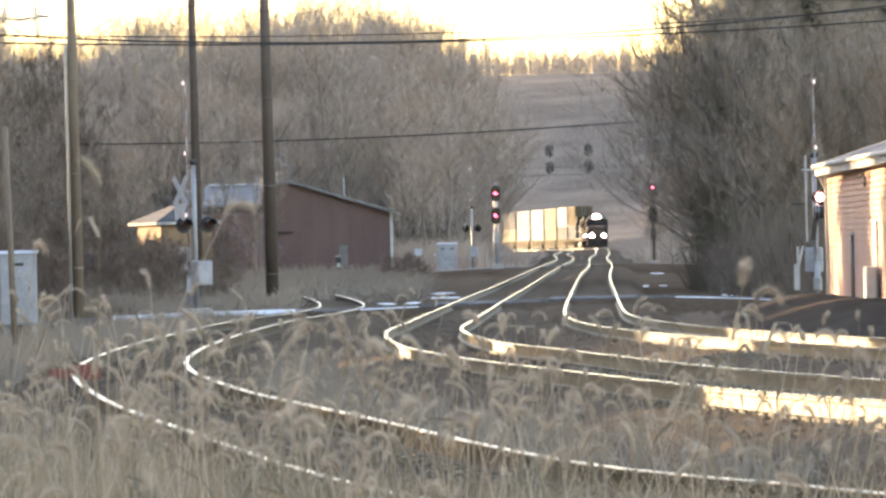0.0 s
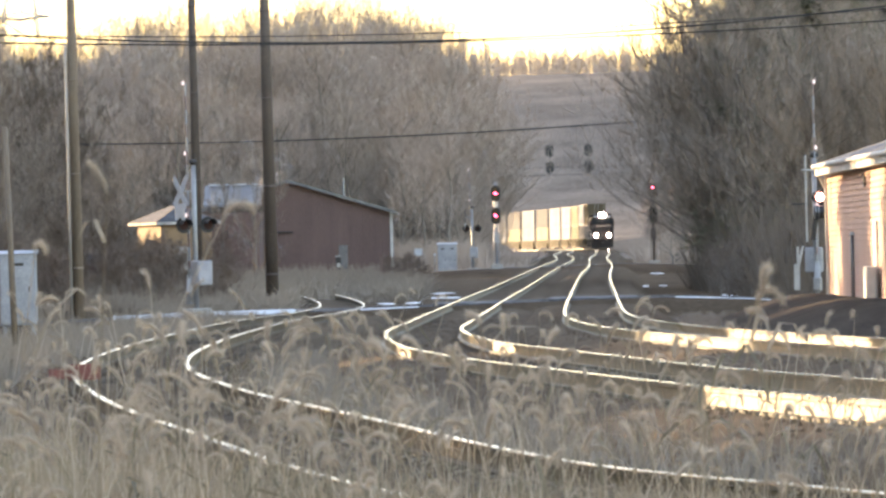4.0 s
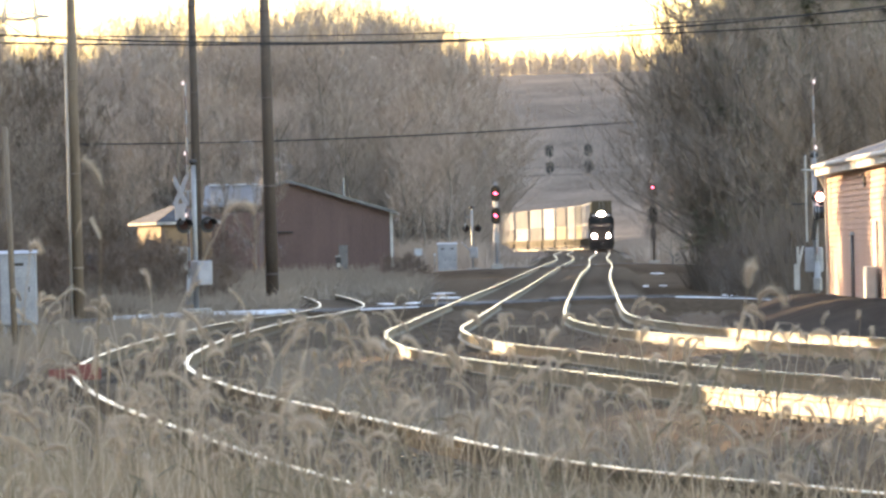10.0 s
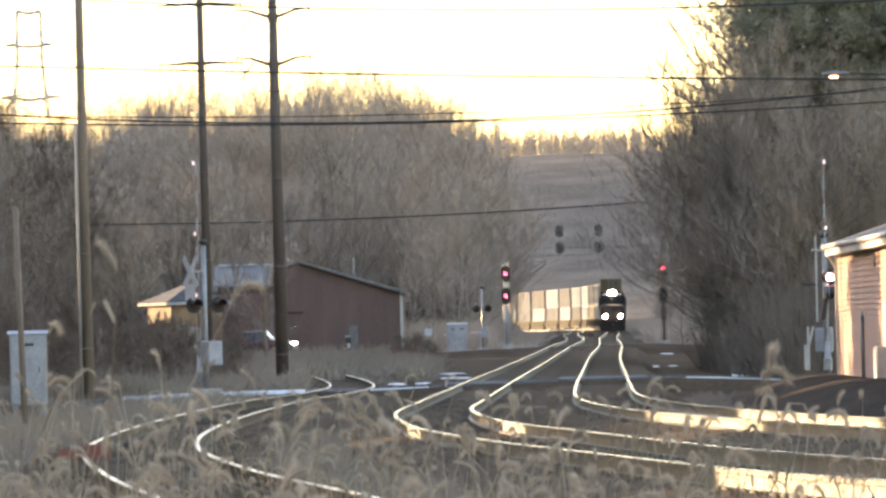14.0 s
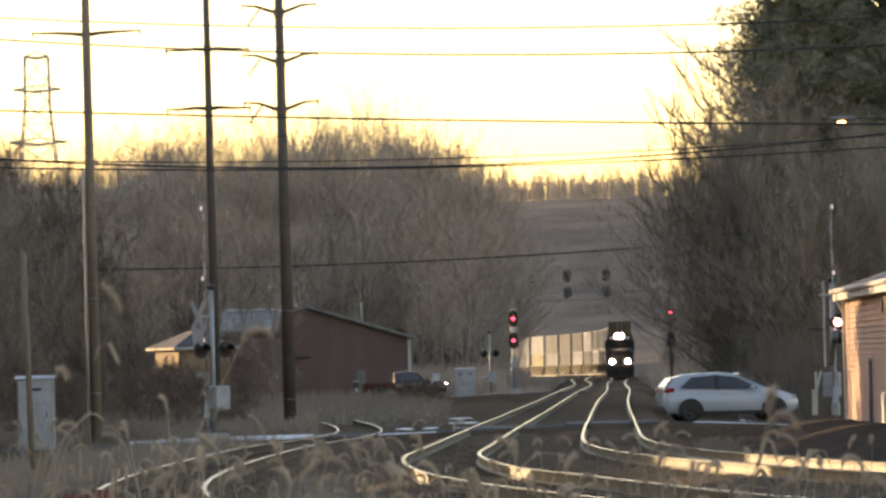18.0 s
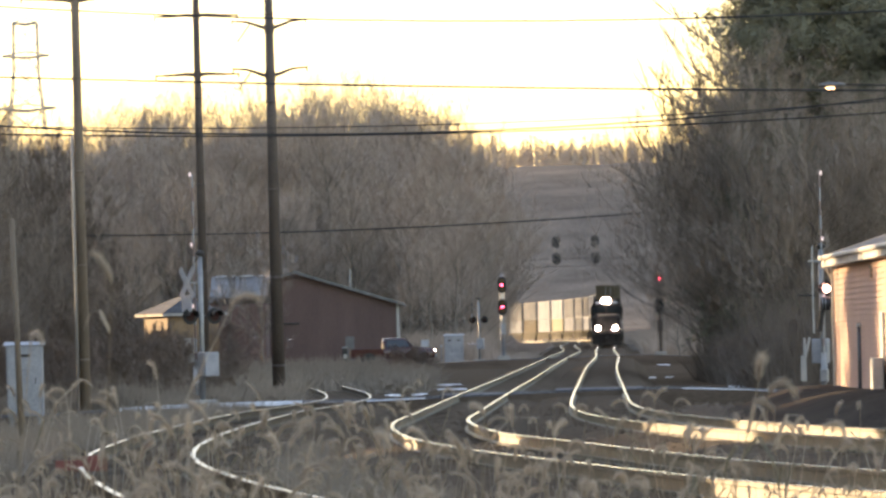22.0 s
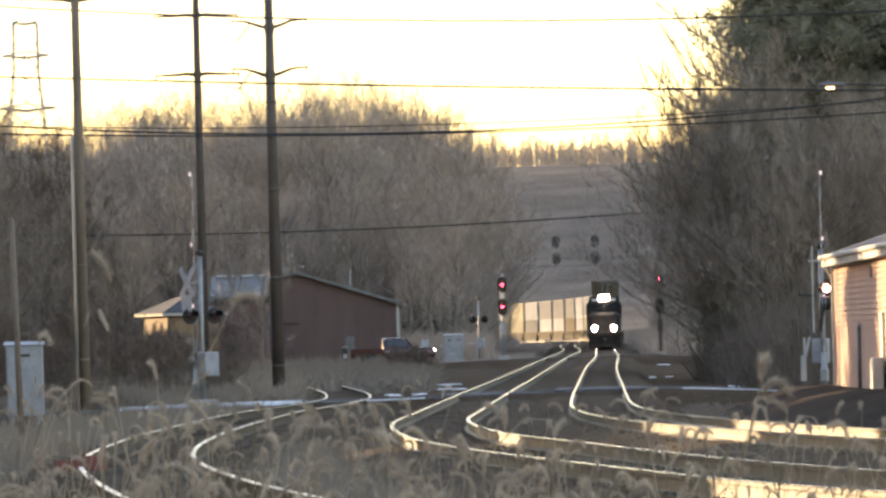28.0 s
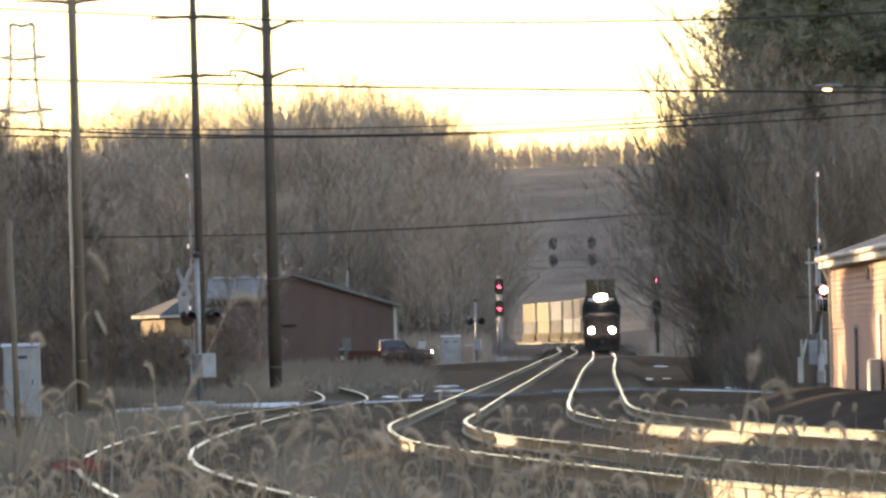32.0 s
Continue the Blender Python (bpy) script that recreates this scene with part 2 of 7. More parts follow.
# ---- mesh building ----
class Shape:
    """Vertices and faces gathered in plain lists, then made into one mesh."""

    def __init__(self):
        self.v, self.f = [], []

    def add(self, verts, faces):
        o = len(self.v)
        self.v += [tuple(p) for p in verts]
        self.f += [tuple(i + o for i in f) for f in faces]
        return self

    def box(self, x, y, z, a, b, c, ch=0.0, turn=0.0):
        """A box round (x, y, z) with sizes a, b, c, chamfered edges of ch, turned about z."""
        ch = min(ch, 0.45 * min(a, b, c))
        ca, sa = math.cos(turn), math.sin(turn)
        if ch <= 0:
            pts = [(i * a / 2, j * b / 2, k * c / 2) for k in (-1, 1) for j in (-1, 1) for i in (-1, 1)]
            fs = [(0, 2, 3, 1), (4, 5, 7, 6), (0, 1, 5, 4), (2, 6, 7, 3), (0, 4, 6, 2), (1, 3, 7, 5)]
        else:
            pts, ids = [], {}
            for i in (-1, 1):
                for j in (-1, 1):
                    for k in (-1, 1):
                        for ax in range(3):
                            d = [ch, ch, ch]
                            d[ax] = 0
                            ids[i, j, k, ax] = len(pts)
                            pts.append((i * (a / 2 - d[0]), j * (b / 2 - d[1]), k * (c / 2 - d[2])))
            fs = []
            q = lambda *t: [ids[u] for u in t]
            for s in (-1, 1):
                r = (1 if s > 0 else -1)
                fs.append(q((s, -1, -1, 0), (s, 1, -1, 0), (s, 1, 1, 0), (s, -1, 1, 0))[::r])
                fs.append(q((-1, s, -1, 1), (-1, s, 1, 1), (1, s, 1, 1), (1, s, -1, 1))[::r])
                fs.append(q((-1, -1, s, 2), (1, -1, s, 2), (1, 1, s, 2), (-1, 1, s, 2))[::r])
            for s in (-1, 1):
                for u in (-1, 1):
                    fs.append(q((s, u, -1, 0), (s, u, -1, 1), (s, u, 1, 1), (s, u, 1, 0)))
                    fs.append(q((s, -1, u, 0), (s, -1, u, 2), (s, 1, u, 2), (s, 1, u, 0)))
                    fs.append(q((-1, s, u, 1), (-1, s, u, 2), (1, s, u, 2), (1, s, u, 1)))
                    for w in (-1, 1):
                        fs.append(q((s, u, w, 0), (s, u, w, 1), (s, u, w, 2)))
        return self.add([(x + p[0] * ca - p[1] * sa, y + p[0] * sa + p[1] * ca, z + p[2]) for p in pts], fs)

    def tube(self, pts, radii, seg=8, caps=True):
        """A round bar along points, with a radius for each (or one for all)."""
        pts = [Vector(p) for p in pts]
        if not hasattr(radii, "__len__"):
            radii = [radii] * len(pts)
        vs, n = [], len(pts)
        side = None
        for i, p in enumerate(pts):
            d = (pts[min(i + 1, n - 1)] - pts[max(i - 1, 0)]).normalized()
            if side is None:
                side = d.orthogonal().normalized()
            side = (side - d * side.dot(d))
            side = side.normalized() if side.length > 1e-6 else d.orthogonal().normalized()
            up = d.cross(side)
            for k in range(seg):
                a = 2 * math.pi * k / seg
                vs.append(p + (side * math.cos(a) + up * math.sin(a)) * radii[i])
        fs = [(i * seg + k, i * seg + (k + 1) % seg, (i + 1) * seg + (k + 1) % seg, (i + 1) * seg + k) for i in range(n - 1) for k in range(seg)]
        if caps:
            fs += [tuple(range(seg))[::-1], tuple((n - 1) * seg + k for k in range(seg))]
        return self.add(vs, fs)

    def loft(self, rings, caps=True, closed=True):
        """Skin over rings of equally many points."""
        m, n = len(rings[0]), len(rings)
        vs = [p for r in rings for p in r]
        last = m if closed else m - 1
        fs = [(i * m + k, i * m + (k + 1) % m, (i + 1) * m + (k + 1) % m, (i + 1) * m + k) for i in range(n - 1) for k in range(last)]
        if caps:
            fs += [tuple(range(m))[::-1], tuple((n - 1) * m + k for k in range(m))]
        return self.add(vs, fs)

    def prism(self, outline, vec):
        """An outline of points pushed along a vector."""
        v = Vector(vec)
        return self.loft([[Vector(p) for p in outline], [Vector(p) + v for p in outline]])

    def disc(self, c, axis, r, depth, seg=16, r2=None):
        c, axis = Vector(c), Vector(axis).normalized()
        return self.tube([c, c + axis * depth], [r, r if r2 is None else r2], seg)

    def mesh(self, name, material, smooth=False):
        me = bpy.data.meshes.new(name)
        me.from_pydata(self.v, [], self.f)
        me.materials.append(material)
        if smooth:
            me.polygons.foreach_set("use_smooth", [True] * len(me.polygons))
        me.update()
        return me


def part(name, shape, material, parent, label="", smooth=False):
    """One mesh object under a thing or a part; a Shape, or a mesh that is shared."""
    me = shape if isinstance(shape, bpy.types.Mesh) else shape.mesh(name, material, smooth)
    ob = new(name, me)
    ob.parent = parent
    return tagged(ob, label) if label else ob


def thing(name, label, category, at=None, group="", kind=""):
    ob = new(name)
    ob.empty_display_size = 0.2
    ob.matrix_basis = at if at is not None else Matrix()
    return tagged(ob, label, category, group, kind)


def lerp_table(x, xs, ys):
    """Smooth curve through a small table."""
    i = max(0, min(len(xs) - 2, int(np.searchsorted(xs, x)) - 1))

    def slope(k):
        a, b = max(k - 1, 0), min(k + 1, len(xs) - 1)
        return (ys[b] - ys[a]) / (xs[b] - xs[a])
    h = xs[i + 1] - xs[i]
    t = (x - xs[i]) / h
    return ((2 * t**3 - 3 * t**2 + 1) * ys[i] + (t**3 - 2 * t**2 + t) * h * slope(i) + (3 * t**2 - 2 * t**3) * ys[i + 1] + (t**3 - t**2) * h * slope(i + 1))


# ---- the plan: three tracks by distance y ahead of the camera ----
YS = [22, 30, 38, 48, 60, 75, 92, 112, 135, 160, 190, 230, 290, 380, 500, 620, 700, 780, 860, 950, 1100, 1250]
MIDDLE_TRACK = ([5.52, 4.74, 3.98, 3.09, 2.10, 0.99, 0.03, -0.42, -0.06, 0.59, 1.44, 2.60, 4.30, 7.04, 10.84, 12.93, 15.40, 16.64, 14.23, 6.38, -13.62, -37.62],
        [1.05, 0.97, 0.88, 0.77, 0.67, 0.57, 0.46, 0.38, 0.29, 0.29, 0.32, 0.34, 0.39, 0.58, 0.87, 1.13, 1.32, 1.50, 1.52, 1.45, 1.50, 1.60],
        [0.004, 0.005, 0.005, 0.022, 0.014, 0.053, 0.041, 0.023, -0.004, -0.007, -0.004, -0.001, 0.004, 0.004, 0.003, 0.002, 0.001, 0.001, 0.001, 0.000, 0.000, 0.000])
MAIN_TRACK = ([10.08, 9.31, 8.57, 7.70, 6.72, 5.64, 4.65, 3.89, 3.69, 4.22, 5.04, 6.11, 7.81, 10.61, 13.77, 17.62, 19.70, 21.80, 20.0, 10.9, -9.28, -33.28],
        [1.06, 0.99, 0.92, 0.83, 0.73, 0.62, 0.51, 0.39, 0.31, 0.36, 0.39, 0.40, 0.50, 0.69, 0.92, 1.18, 1.37, 1.56, 1.57, 1.50, 1.55, 1.65],
        [0.002, 0.002, 0.004, 0.006, 0.010, 0.010, 0.014, 0.021, 0.014, 0.011, 0.006, 0.004, 0.003, 0.002, 0.001, -0.000, -0.000, -0.000, 0.000, 0.000, 0.000, 0.000])
LEFT_TRACK = ([3.01, 1.48, 0.09, -1.42, -2.93, -4.19, -4.76, -4.76, -4.32, -3.69, -3.47, -4.71, -8.25, -14.87, -23.18, -29.09, -31.42, -32.97, -33.47, -33.01, -33.01, -33.01],
        [0.68, 0.58, 0.49, 0.53, 0.53, 0.50, 0.45, 0.42, 0.39, 0.27, 0.16, 0.10, 0.20, 0.43, 0.73, 0.93, 1.05, 1.15, 1.26, 1.37, 1.62, 1.87],
        [0.110, 0.135, 0.102, 0.087, 0.043, 0.015, 0.006, 0.002, -0.005, 0.001, 0.006, 0.006, 0.003, 0.002, 0.001, 0.001, 0.000, 0.000, 0.000, 0.000, 0.000, 0.000])
TRACKS = {"middle": MIDDLE_TRACK, "main": MAIN_TRACK, "left": LEFT_TRACK}


def track_at(name, y):
    xs, zs, es = TRACKS[name]
    return lerp_table(y, YS, xs), lerp_table(y, YS, zs), lerp_table(y, YS, es)


def smooth01(a, b, x):
    t = max(0.0, min(1.0, (x - a) / (b - a)))
    return t * t * (3 - 2 * t)


def ground_z(x, y):
    """The lie of the land: the trackbed, the bank with weeds, the wooded rises and the far ridge."""
    yy = max(22.0, min(y, 1250.0))
    xm, zm, _ = track_at("middle", yy)
    xr, zr, _ = track_at("main", yy)
    low = zm - 0.62
    # the camera's own bank
    bank = smooth01(34, 20, y + 0.9 * max(0.0, x)) if y < 40 else 0.0
    z = low + (0.86 - low) * bank
    # the wooded rise beside the line
    z += 10.0 * smooth01(-3.0, -14.0, x - (xm - 3)) * smooth01(560, 690, y) * smooth01(930, 760, y) * (0.85 + 0.15 * math.sin(x * 0.21))
    z += 16.0 * smooth01(26.0, 70.0, x - xr) * smooth01(300, 500, y) * smooth01(1150, 900, y)
    # the ridge beyond
    z += 45.8 * smooth01(1080, 1480, y + 0.25 * x) + 25.0 * smooth01(1500, 3500, y) * (0.6 + 0.4 * math.sin(x * 0.004))
    z += 40.0 * smooth01(150, 900, abs(x)) * smooth01(300, 900, y)
    z += (noise.noise((x * 0.15, y * 0.06, 0)) * 0.10) * smooth01(4.0, 9.0, abs(x - 2))
    return z


def build_ground():
    ys = [-60, -20, -6] + [2 + 1.6 * i for i in range(24)] + [40 + 4 * i for i in range(50)] + [240 + 12 * i for i in range(65)] + [1020 + 40 * i for i in range(26)] + [2200, 2800, 3600, 4600]
    us = np.linspace(-1, 1, 121)
    s = Shape()
    for y in ys:
        w = 60 + max(0.0, y) * 0.16 + (2600 if y > 4000 else 0)
        for u in us:
            x = w * (0.35 * u + 0.65 * u**3) * (1 + 6 * abs(u) ** 8)
            s.v.append((x, y, ground_z(x, y)))
    n = len(us)
    s.f = [(j * n + i, j * n + i + 1, (j + 1) * n + i + 1, (j + 1) * n + i) for j in range(len(ys) - 1) for i in range(n - 1)]
    me = s.mesh("ground", SOIL, True)
    me.materials.append(WOODS_FLOOR)
    for p in me.polygons:
        if p.center.y > 440 and (p.center.z > 1.4 or p.center.y > 600):
            p.material_index = 1
    tagged(new("ground", me), "bare winter soil, weeds and leaf litter beside the railway", "ground", kind="structure")


RAIL_PROFILE = [(-0.07, -0.186), (0.07, -0.186), (0.07, -0.172), (0.012, -0.155), (0.010, -0.05), (0.036, -0.04), (0.037, -0.008), (-0.037, -0.008), (-0.036, -0.04), (-0.010, -0.05), (-0.012, -0.155), (-0.07, -0.172)]
TOP_PROFILE = [(-0.036, -0.008), (0.036, -0.008), (0.034, 0.0), (-0.034, 0.0)]


def path_points(name, y0, y1):
    ys, y = [], y0
    while y < y1:
        ys.append(y)
        y += 0.8 if y < 60 else (1.5 if y < 200 else (5 if y < 400 else 10))
    return ys + [y1]


def sweep(name, side, ys, profile, lift=0.0):
    rings = []
    for y in ys:
        x, z, e = track_at(name, y)
        dx = track_at(name, y + 0.5)[0] - track_at(name, y - 0.5)[0]
        c, sn = 1 / math.hypot(1, dx), dx / math.hypot(1, dx)
        px, py, pz = x + side * 0.7525 * c, y - side * 0.7525 * sn, z + side * 0.5 * e
        rings.append([(px + a * c, py - a * sn, pz + b + lift) for a, b in profile])
    return Shape().loft(rings)


TIE_MESH = {}


def build_track(name, label, y0, y1, ties_to):
    t = thing("railway_track", label, "railway track", group="railway tracks", kind="structure")
    ys = path_points(name, y0, y1)
    for side in (-1, 1):
        r = part("rail", sweep(name, side, ys, RAIL_PROFILE), RAIL_OLD if name == "left" else RAIL_SIDE, t, "rust-brown steel rail with a polished top")
        part("running_surface", sweep(name, side, ys, TOP_PROFILE, 0.003), RAIL_DULL if name == "left" else RAIL_TOP, r, "worn bright steel running surface")
    # the bed of crushed stone, rough on top
    rng = random.Random(len(name) * 7)
    rings = []
    for y in path_points(name, y0, y1):
        x, z, e = track_at(name, y)
        dx = track_at(name, y + 0.5)[0] - track_at(name, y - 0.5)[0]
        prof = [(-2.5, -0.75), (-1.75, -0.28), (-1.3, -0.20), (-0.95, -0.17), (-0.6, -0.19), (-0.2, -0.19), (0.2, -0.18), (0.6, -0.19), (0.95, -0.17), (1.3, -0.20), (1.75, -0.28), (2.5, -0.75), (2.5, -1.4), (-2.5, -1.4)]
        rings.append([(x + a, y - a * dx, z + b - 0.01 + a / 1.5 * 0.5 * e * (abs(a) < 2) + rng.uniform(-0.02, 0.02)) for a, b in prof])
    part("ballast_bed", Shape().loft(rings), BALLAST, t, "grey crushed-stone bed")
    if "tie" not in TIE_MESH:
        TIE_MESH["tie"] = Shape().box(0, 0, 0, 2.6, 0.23, 0.18, 0.012).mesh("tie", TIE)
        plates = Shape()
        for side in (-1, 1):
            plates.box(side * 0.7525, 0, 0.09, 0.34, 0.19, 0.03, 0.006)
            for a in (-0.12, 0.12):
                plates.tube([(side * 0.7525 + a, 0.05, 0.10), (side * 0.7525 + a, 0.05, 0.145)], [0.016, 0.022], 6)
                plates.tube([(side * 0.7525 + a, -0.05, 0.10), (side * 0.7525 + a, -0.05, 0.14)], [0.016, 0.022], 6)
        TIE_MESH["plates"] = plates.mesh("tie_plate", RAIL_SIDE)
    y, k = y0 + 0.2, 0
    while y < ties_to:
        x, z, e = track_at(name, y)
        dx = track_at(name, y + 0.5)[0] - track_at(name, y - 0.5)[0]
        ob = part("tie", TIE_MESH["tie"], None, t)
        ob.matrix_basis = Matrix.Translation((x, y, z - 0.292)) @ Matrix.Rotation(-math.atan(dx) + rng.uniform(-0.012, 0.012), 4, "Z") @ Matrix.Rotation(-e / 1.5, 4, "Y")
        if y < 75:
            pl = part("tie_plate", TIE_MESH["plates"], None, ob)
        y += 0.56
        k += 1
    # stones that lie loose along the shoulder
    st = Shape()
    for _ in range(2600):
        yy = y0 + (ties_to - y0) * rng.random() ** 1.6
        x, z, e = track_at(name, yy)
        a = rng.choice((-1, 1)) * rng.uniform(0.0, 2.3)
        r = rng.uniform(0.014, 0.034)
        zz = z - 0.18 - max(0, abs(a) - 1.5) * 0.55
        st.add([(x + a - r, yy, zz), (x + a, yy - r, zz), (x + a + r, yy, zz), (x + a, yy + r, zz), (x + a + r * 0.2, yy, zz + r * 1.1)], [(0, 1, 4), (1, 2, 4), (2, 3, 4), (3, 0, 4)])
    tagged(part("loose_stone", st, BALLAST, t, "loose grey stones"), kind="stuff")
    return t


def build_roads():
    """The level crossing's road, and the second one further off."""
    def strip(x0, x1, yc, half, lift, n=60, toe=0.0):
        s = Shape()
        for i in range(n + 1):
            x = x0 + (x1 - x0) * i / n
            y = yc(x)
            for d in (-half, -half * 0.5, 0, half * 0.5, half):
                s.v.append((x, y + d, road_z(x, y) + lift - 0.04 * abs(d) / half))
            s.v.append((x, y - half - toe, road_z(x, y) + lift - 0.5 - 0.1 * toe))
            s.v.append((x, y + half + toe, road_z(x, y) + lift - 0.5 - 0.1 * toe))
        m = 7
        for i in range(n):
            for a, b in ((5, 0), (0, 1), (1, 2), (2, 3), (3, 4), (4, 6)):
                s.f.append((i * m + a, (i + 1) * m + a, (i + 1) * m + b, i * m + b))
        return s
    near = lambda x: 178.0 + 0.10 * x
    far = lambda x: 392.0 + 0.12 * x
    close = strip(-70, 70, near, 4.0, 0.0, toe=1.8).mesh("road", ASPHALT)
    close.materials.append(SOIL)
    for i, p in enumerate(close.polygons):
        if i % 6 in (0, 5):
            p.material_index = 1
    tagged(new("road", close), "grey asphalt road over the level crossing", "road", kind="structure")
    beyond = strip(-70, 70, far, 3.6, 0.0, toe=9.0).mesh("road", ASPHALT)
    beyond.materials.append(SOIL)
    for i, p in enumerate(beyond.polygons):
        if i % 6 in (0, 5):
            p.material_index = 1
    tagged(new("road_beyond", beyond), "grey asphalt road over the second crossing", "road", kind="structure")
    for yc, half, nm in ((near, 3.85, "road"), (far, 3.45, "road")):
        for d in (-half, half):
            s = Shape()
            for i in range(141):
                x = -70 + i
                y = yc(x) + d
                z = road_z(x, yc(x)) + 0.006 - 0.04 * abs(d) / 4.0 + 0.003
                s.v += [(x, y - 0.06, z), (x, y + 0.06, z)]
            s.f = [(2 * i, 2 * i + 2, 2 * i + 3, 2 * i + 1) for i in range(140)]
            tagged(new("road_line", s.mesh("road_line", PAINT_LINE)), "worn white edge line on the asphalt", "road marking", kind="structure")
    # concrete panels between and beside the rails
    for name in ("main", "middle", "left"):
        x, z, e = track_at(name, 179)
        for k in range(3):
            w = 1.24 if k == 1 else 0.55
            xo = (-1.12, 0, 1.12)[k]
            s = Shape()
            for j in range(3):
                yj = 175.6 + 2.4 * j + 0.1 * x
                dxx = track_at(name, yj)[0]
                s.box(dxx + xo, yj, z - 0.09, w, 2.34, 0.16, 0.02)
            tagged(new("crossing_panel", s.mesh("crossing_panel", ROOF_DARK)), "worn dark rubber level-crossing panels between the rails", "crossing panel", kind="structure")


def rough_ground():
    """Lumpy cinders and clods between the tracks, where the low sun rakes over them."""
    for left, right, y0, y1 in (("left", "middle", 34.0, 112.0), ("middle", "main", 40.0, 120.0)):
        rows, y = [], y0
        while y < y1:
            rows.append(y)
            y += 0.13 + 0.0018 * (y - y0)
        s, n = Shape(), 34
        for y in rows:
            a, b = track_at(left, y)[0] + 1.5, track_at(right, y)[0] - 1.5
            for i in range(n + 1):
                x = a + (b - a) * i / n
                k = min(1.0, 4.0 * min(i, n - i) / n)
                h = 0.5 * noise.noise((x * 2.3, y * 1.7, 1.0)) + 0.45 * noise.noise((x * 6.5, y * 5.0, 4.0)) + 0.3 * noise.noise((x * 15, y * 12, 7.0))
                s.v.append((x, y, ground_z(x, y) + 0.05 + 0.14 * h * k - 0.12 * (1 - k)))
        m = n + 1
        s.f = [(j * m + i, j * m + i + 1, (j + 1) * m + i + 1, (j + 1) * m + i) for j in range(len(rows) - 1) for i in range(n)]
        tagged(new("cinder_strip", s.mesh("cinder_strip", CINDER)), "lumpy dark cinders and soil between the tracks", "ground", kind="structure")


def road_z(x, y):
    zs = [(track_at(n, y)[0], track_at(n, y)[1]) for n in ("left", "middle", "main")]
    if y > 300:
        zs = zs[1:]
    if x <= zs[0][0]:
        return zs[0][1] - 0.01 - 0.25 * smooth01(2.0, 14.0, zs[0][0] - x)
    if x >= zs[-1][0]:
        return zs[-1][1] - 0.01 - 0.35 * smooth01(2.0, 9.0, x - zs[-1][0])
    for (xa, za), (xb, zb) in zip(zs, zs[1:]):
        if x <= xb:
            return za + (zb - za) * (x - xa) / (xb - xa) - 0.01
    return zs[-1][1]


# ---- trees ----
def grow(seed, height, spread, limbs, twigs, lean=0.0, base=0.12, rise=0.9, thick=0.016, twig_r=0.02):
    """A bare deciduous tree: trunk and limbs in one Shape, the fine twigs in another."""
    rng = random.Random(seed)
    wood, fine = Shape(), Shape()
    top = Vector((lean * height + rng.uniform(-0.4, 0.4), rng.uniform(-0.4, 0.4), height * 0.86))
    r0 = height * thick
    pts = [Vector((0, 0, -0.4))]
    for i in range(1, 7):
        t = i / 6
        pts.append(top * t + Vector((rng.uniform(-1, 1), rng.uniform(-1, 1), 0)) * 0.02 * height)
    wood.tube(pts, [r0 * (1.15 - 0.95 * i / 6) for i in range(7)], 7)

    def bough(p, d, length, r, level):
        n = 4 if level == 0 else 3
        q, dirn, line = p.copy(), d.copy(), [p.copy()]
        for i in range(n):
            dirn = (dirn + Vector((rng.uniform(-1, 1), rng.uniform(-1, 1), rng.uniform(-0.4, 1.0))) * 0.16).normalized()
            q = q + dirn * length / n
            line.append(q.copy())
        if level < 2:
            wood.tube(line, [r * (1 - 0.75 * i / n) for i in range(n + 1)], 5 if level == 0 else 3, False)
        else:
            sd = dirn.orthogonal().normalized() * max(0.6 * twig_r, min(r * 0.8, 0.05))
            fine.add([line[0] - sd, line[0] + sd, line[1] + sd * 0.8, line[1] - sd * 0.8, line[2] + sd * 0.5, line[2] - sd * 0.5, line[3]], [(0, 1, 2, 3), (3, 2, 4, 5), (5, 4, 6)])
        if level == 2:
            for _ in range(twigs):
                a = line[rng.randrange(1, n + 1)]
                td = (dirn + Vector((rng.uniform(-1, 1), rng.uniform(-1, 1), rng.uniform(-0.6, 1.0))) * 1.2).normalized()
                ln = length * rng.uniform(0.35, 0.95)
                sd = Vector((-td.y, td.x, rng.uniform(-0.3, 0.3))).normalized() * twig_r * rng.uniform(0.5, 1.1)
                fine.add([a - sd, a + sd, a + td * ln], [(0, 1, 2)])
            return
        for _ in range(5 if level == 0 else 4):
            k = rng.randrange(1, n + 1)
            nd = (dirn + Vector((rng.uniform(-1, 1), rng.uniform(-1, 1), rng.uniform(-0.3, 0.8))) * 0.85).normalized()
            bough(line[k], nd, length * rng.uniform(0.45, 0.7), r * 0.45, level + 1)

    for i in range(limbs):
        t = base + (1 - base) * (i + rng.random()) / limbs
        j = min(5, int(t * 6))
        p = pts[j].lerp(pts[j + 1], t * 6 - j)
        a = rng.uniform(0, 2 * math.pi)
        up = rise * (0.5 + 0.9 * t)
        d = Vector((math.cos(a), math.sin(a), up)).normalized()
        bough(p, d, spread * (1.0 - 0.55 * t) * rng.uniform(0.75, 1.15), r0 * (0.55 - 0.35 * t), 0)
    return wood, fine


def tree_kind(name, seed, label, twig_mat=None, bark=None, **kw):
    wood, fine = grow(seed, **kw)
    t = thing(name, label, "tree")
    part("trunk", wood, bark or BARK, t, "grey-brown trunk and limbs", True)
    part("crown", fine, twig_mat or TWIG, t, "dense bare twigs")
    return t


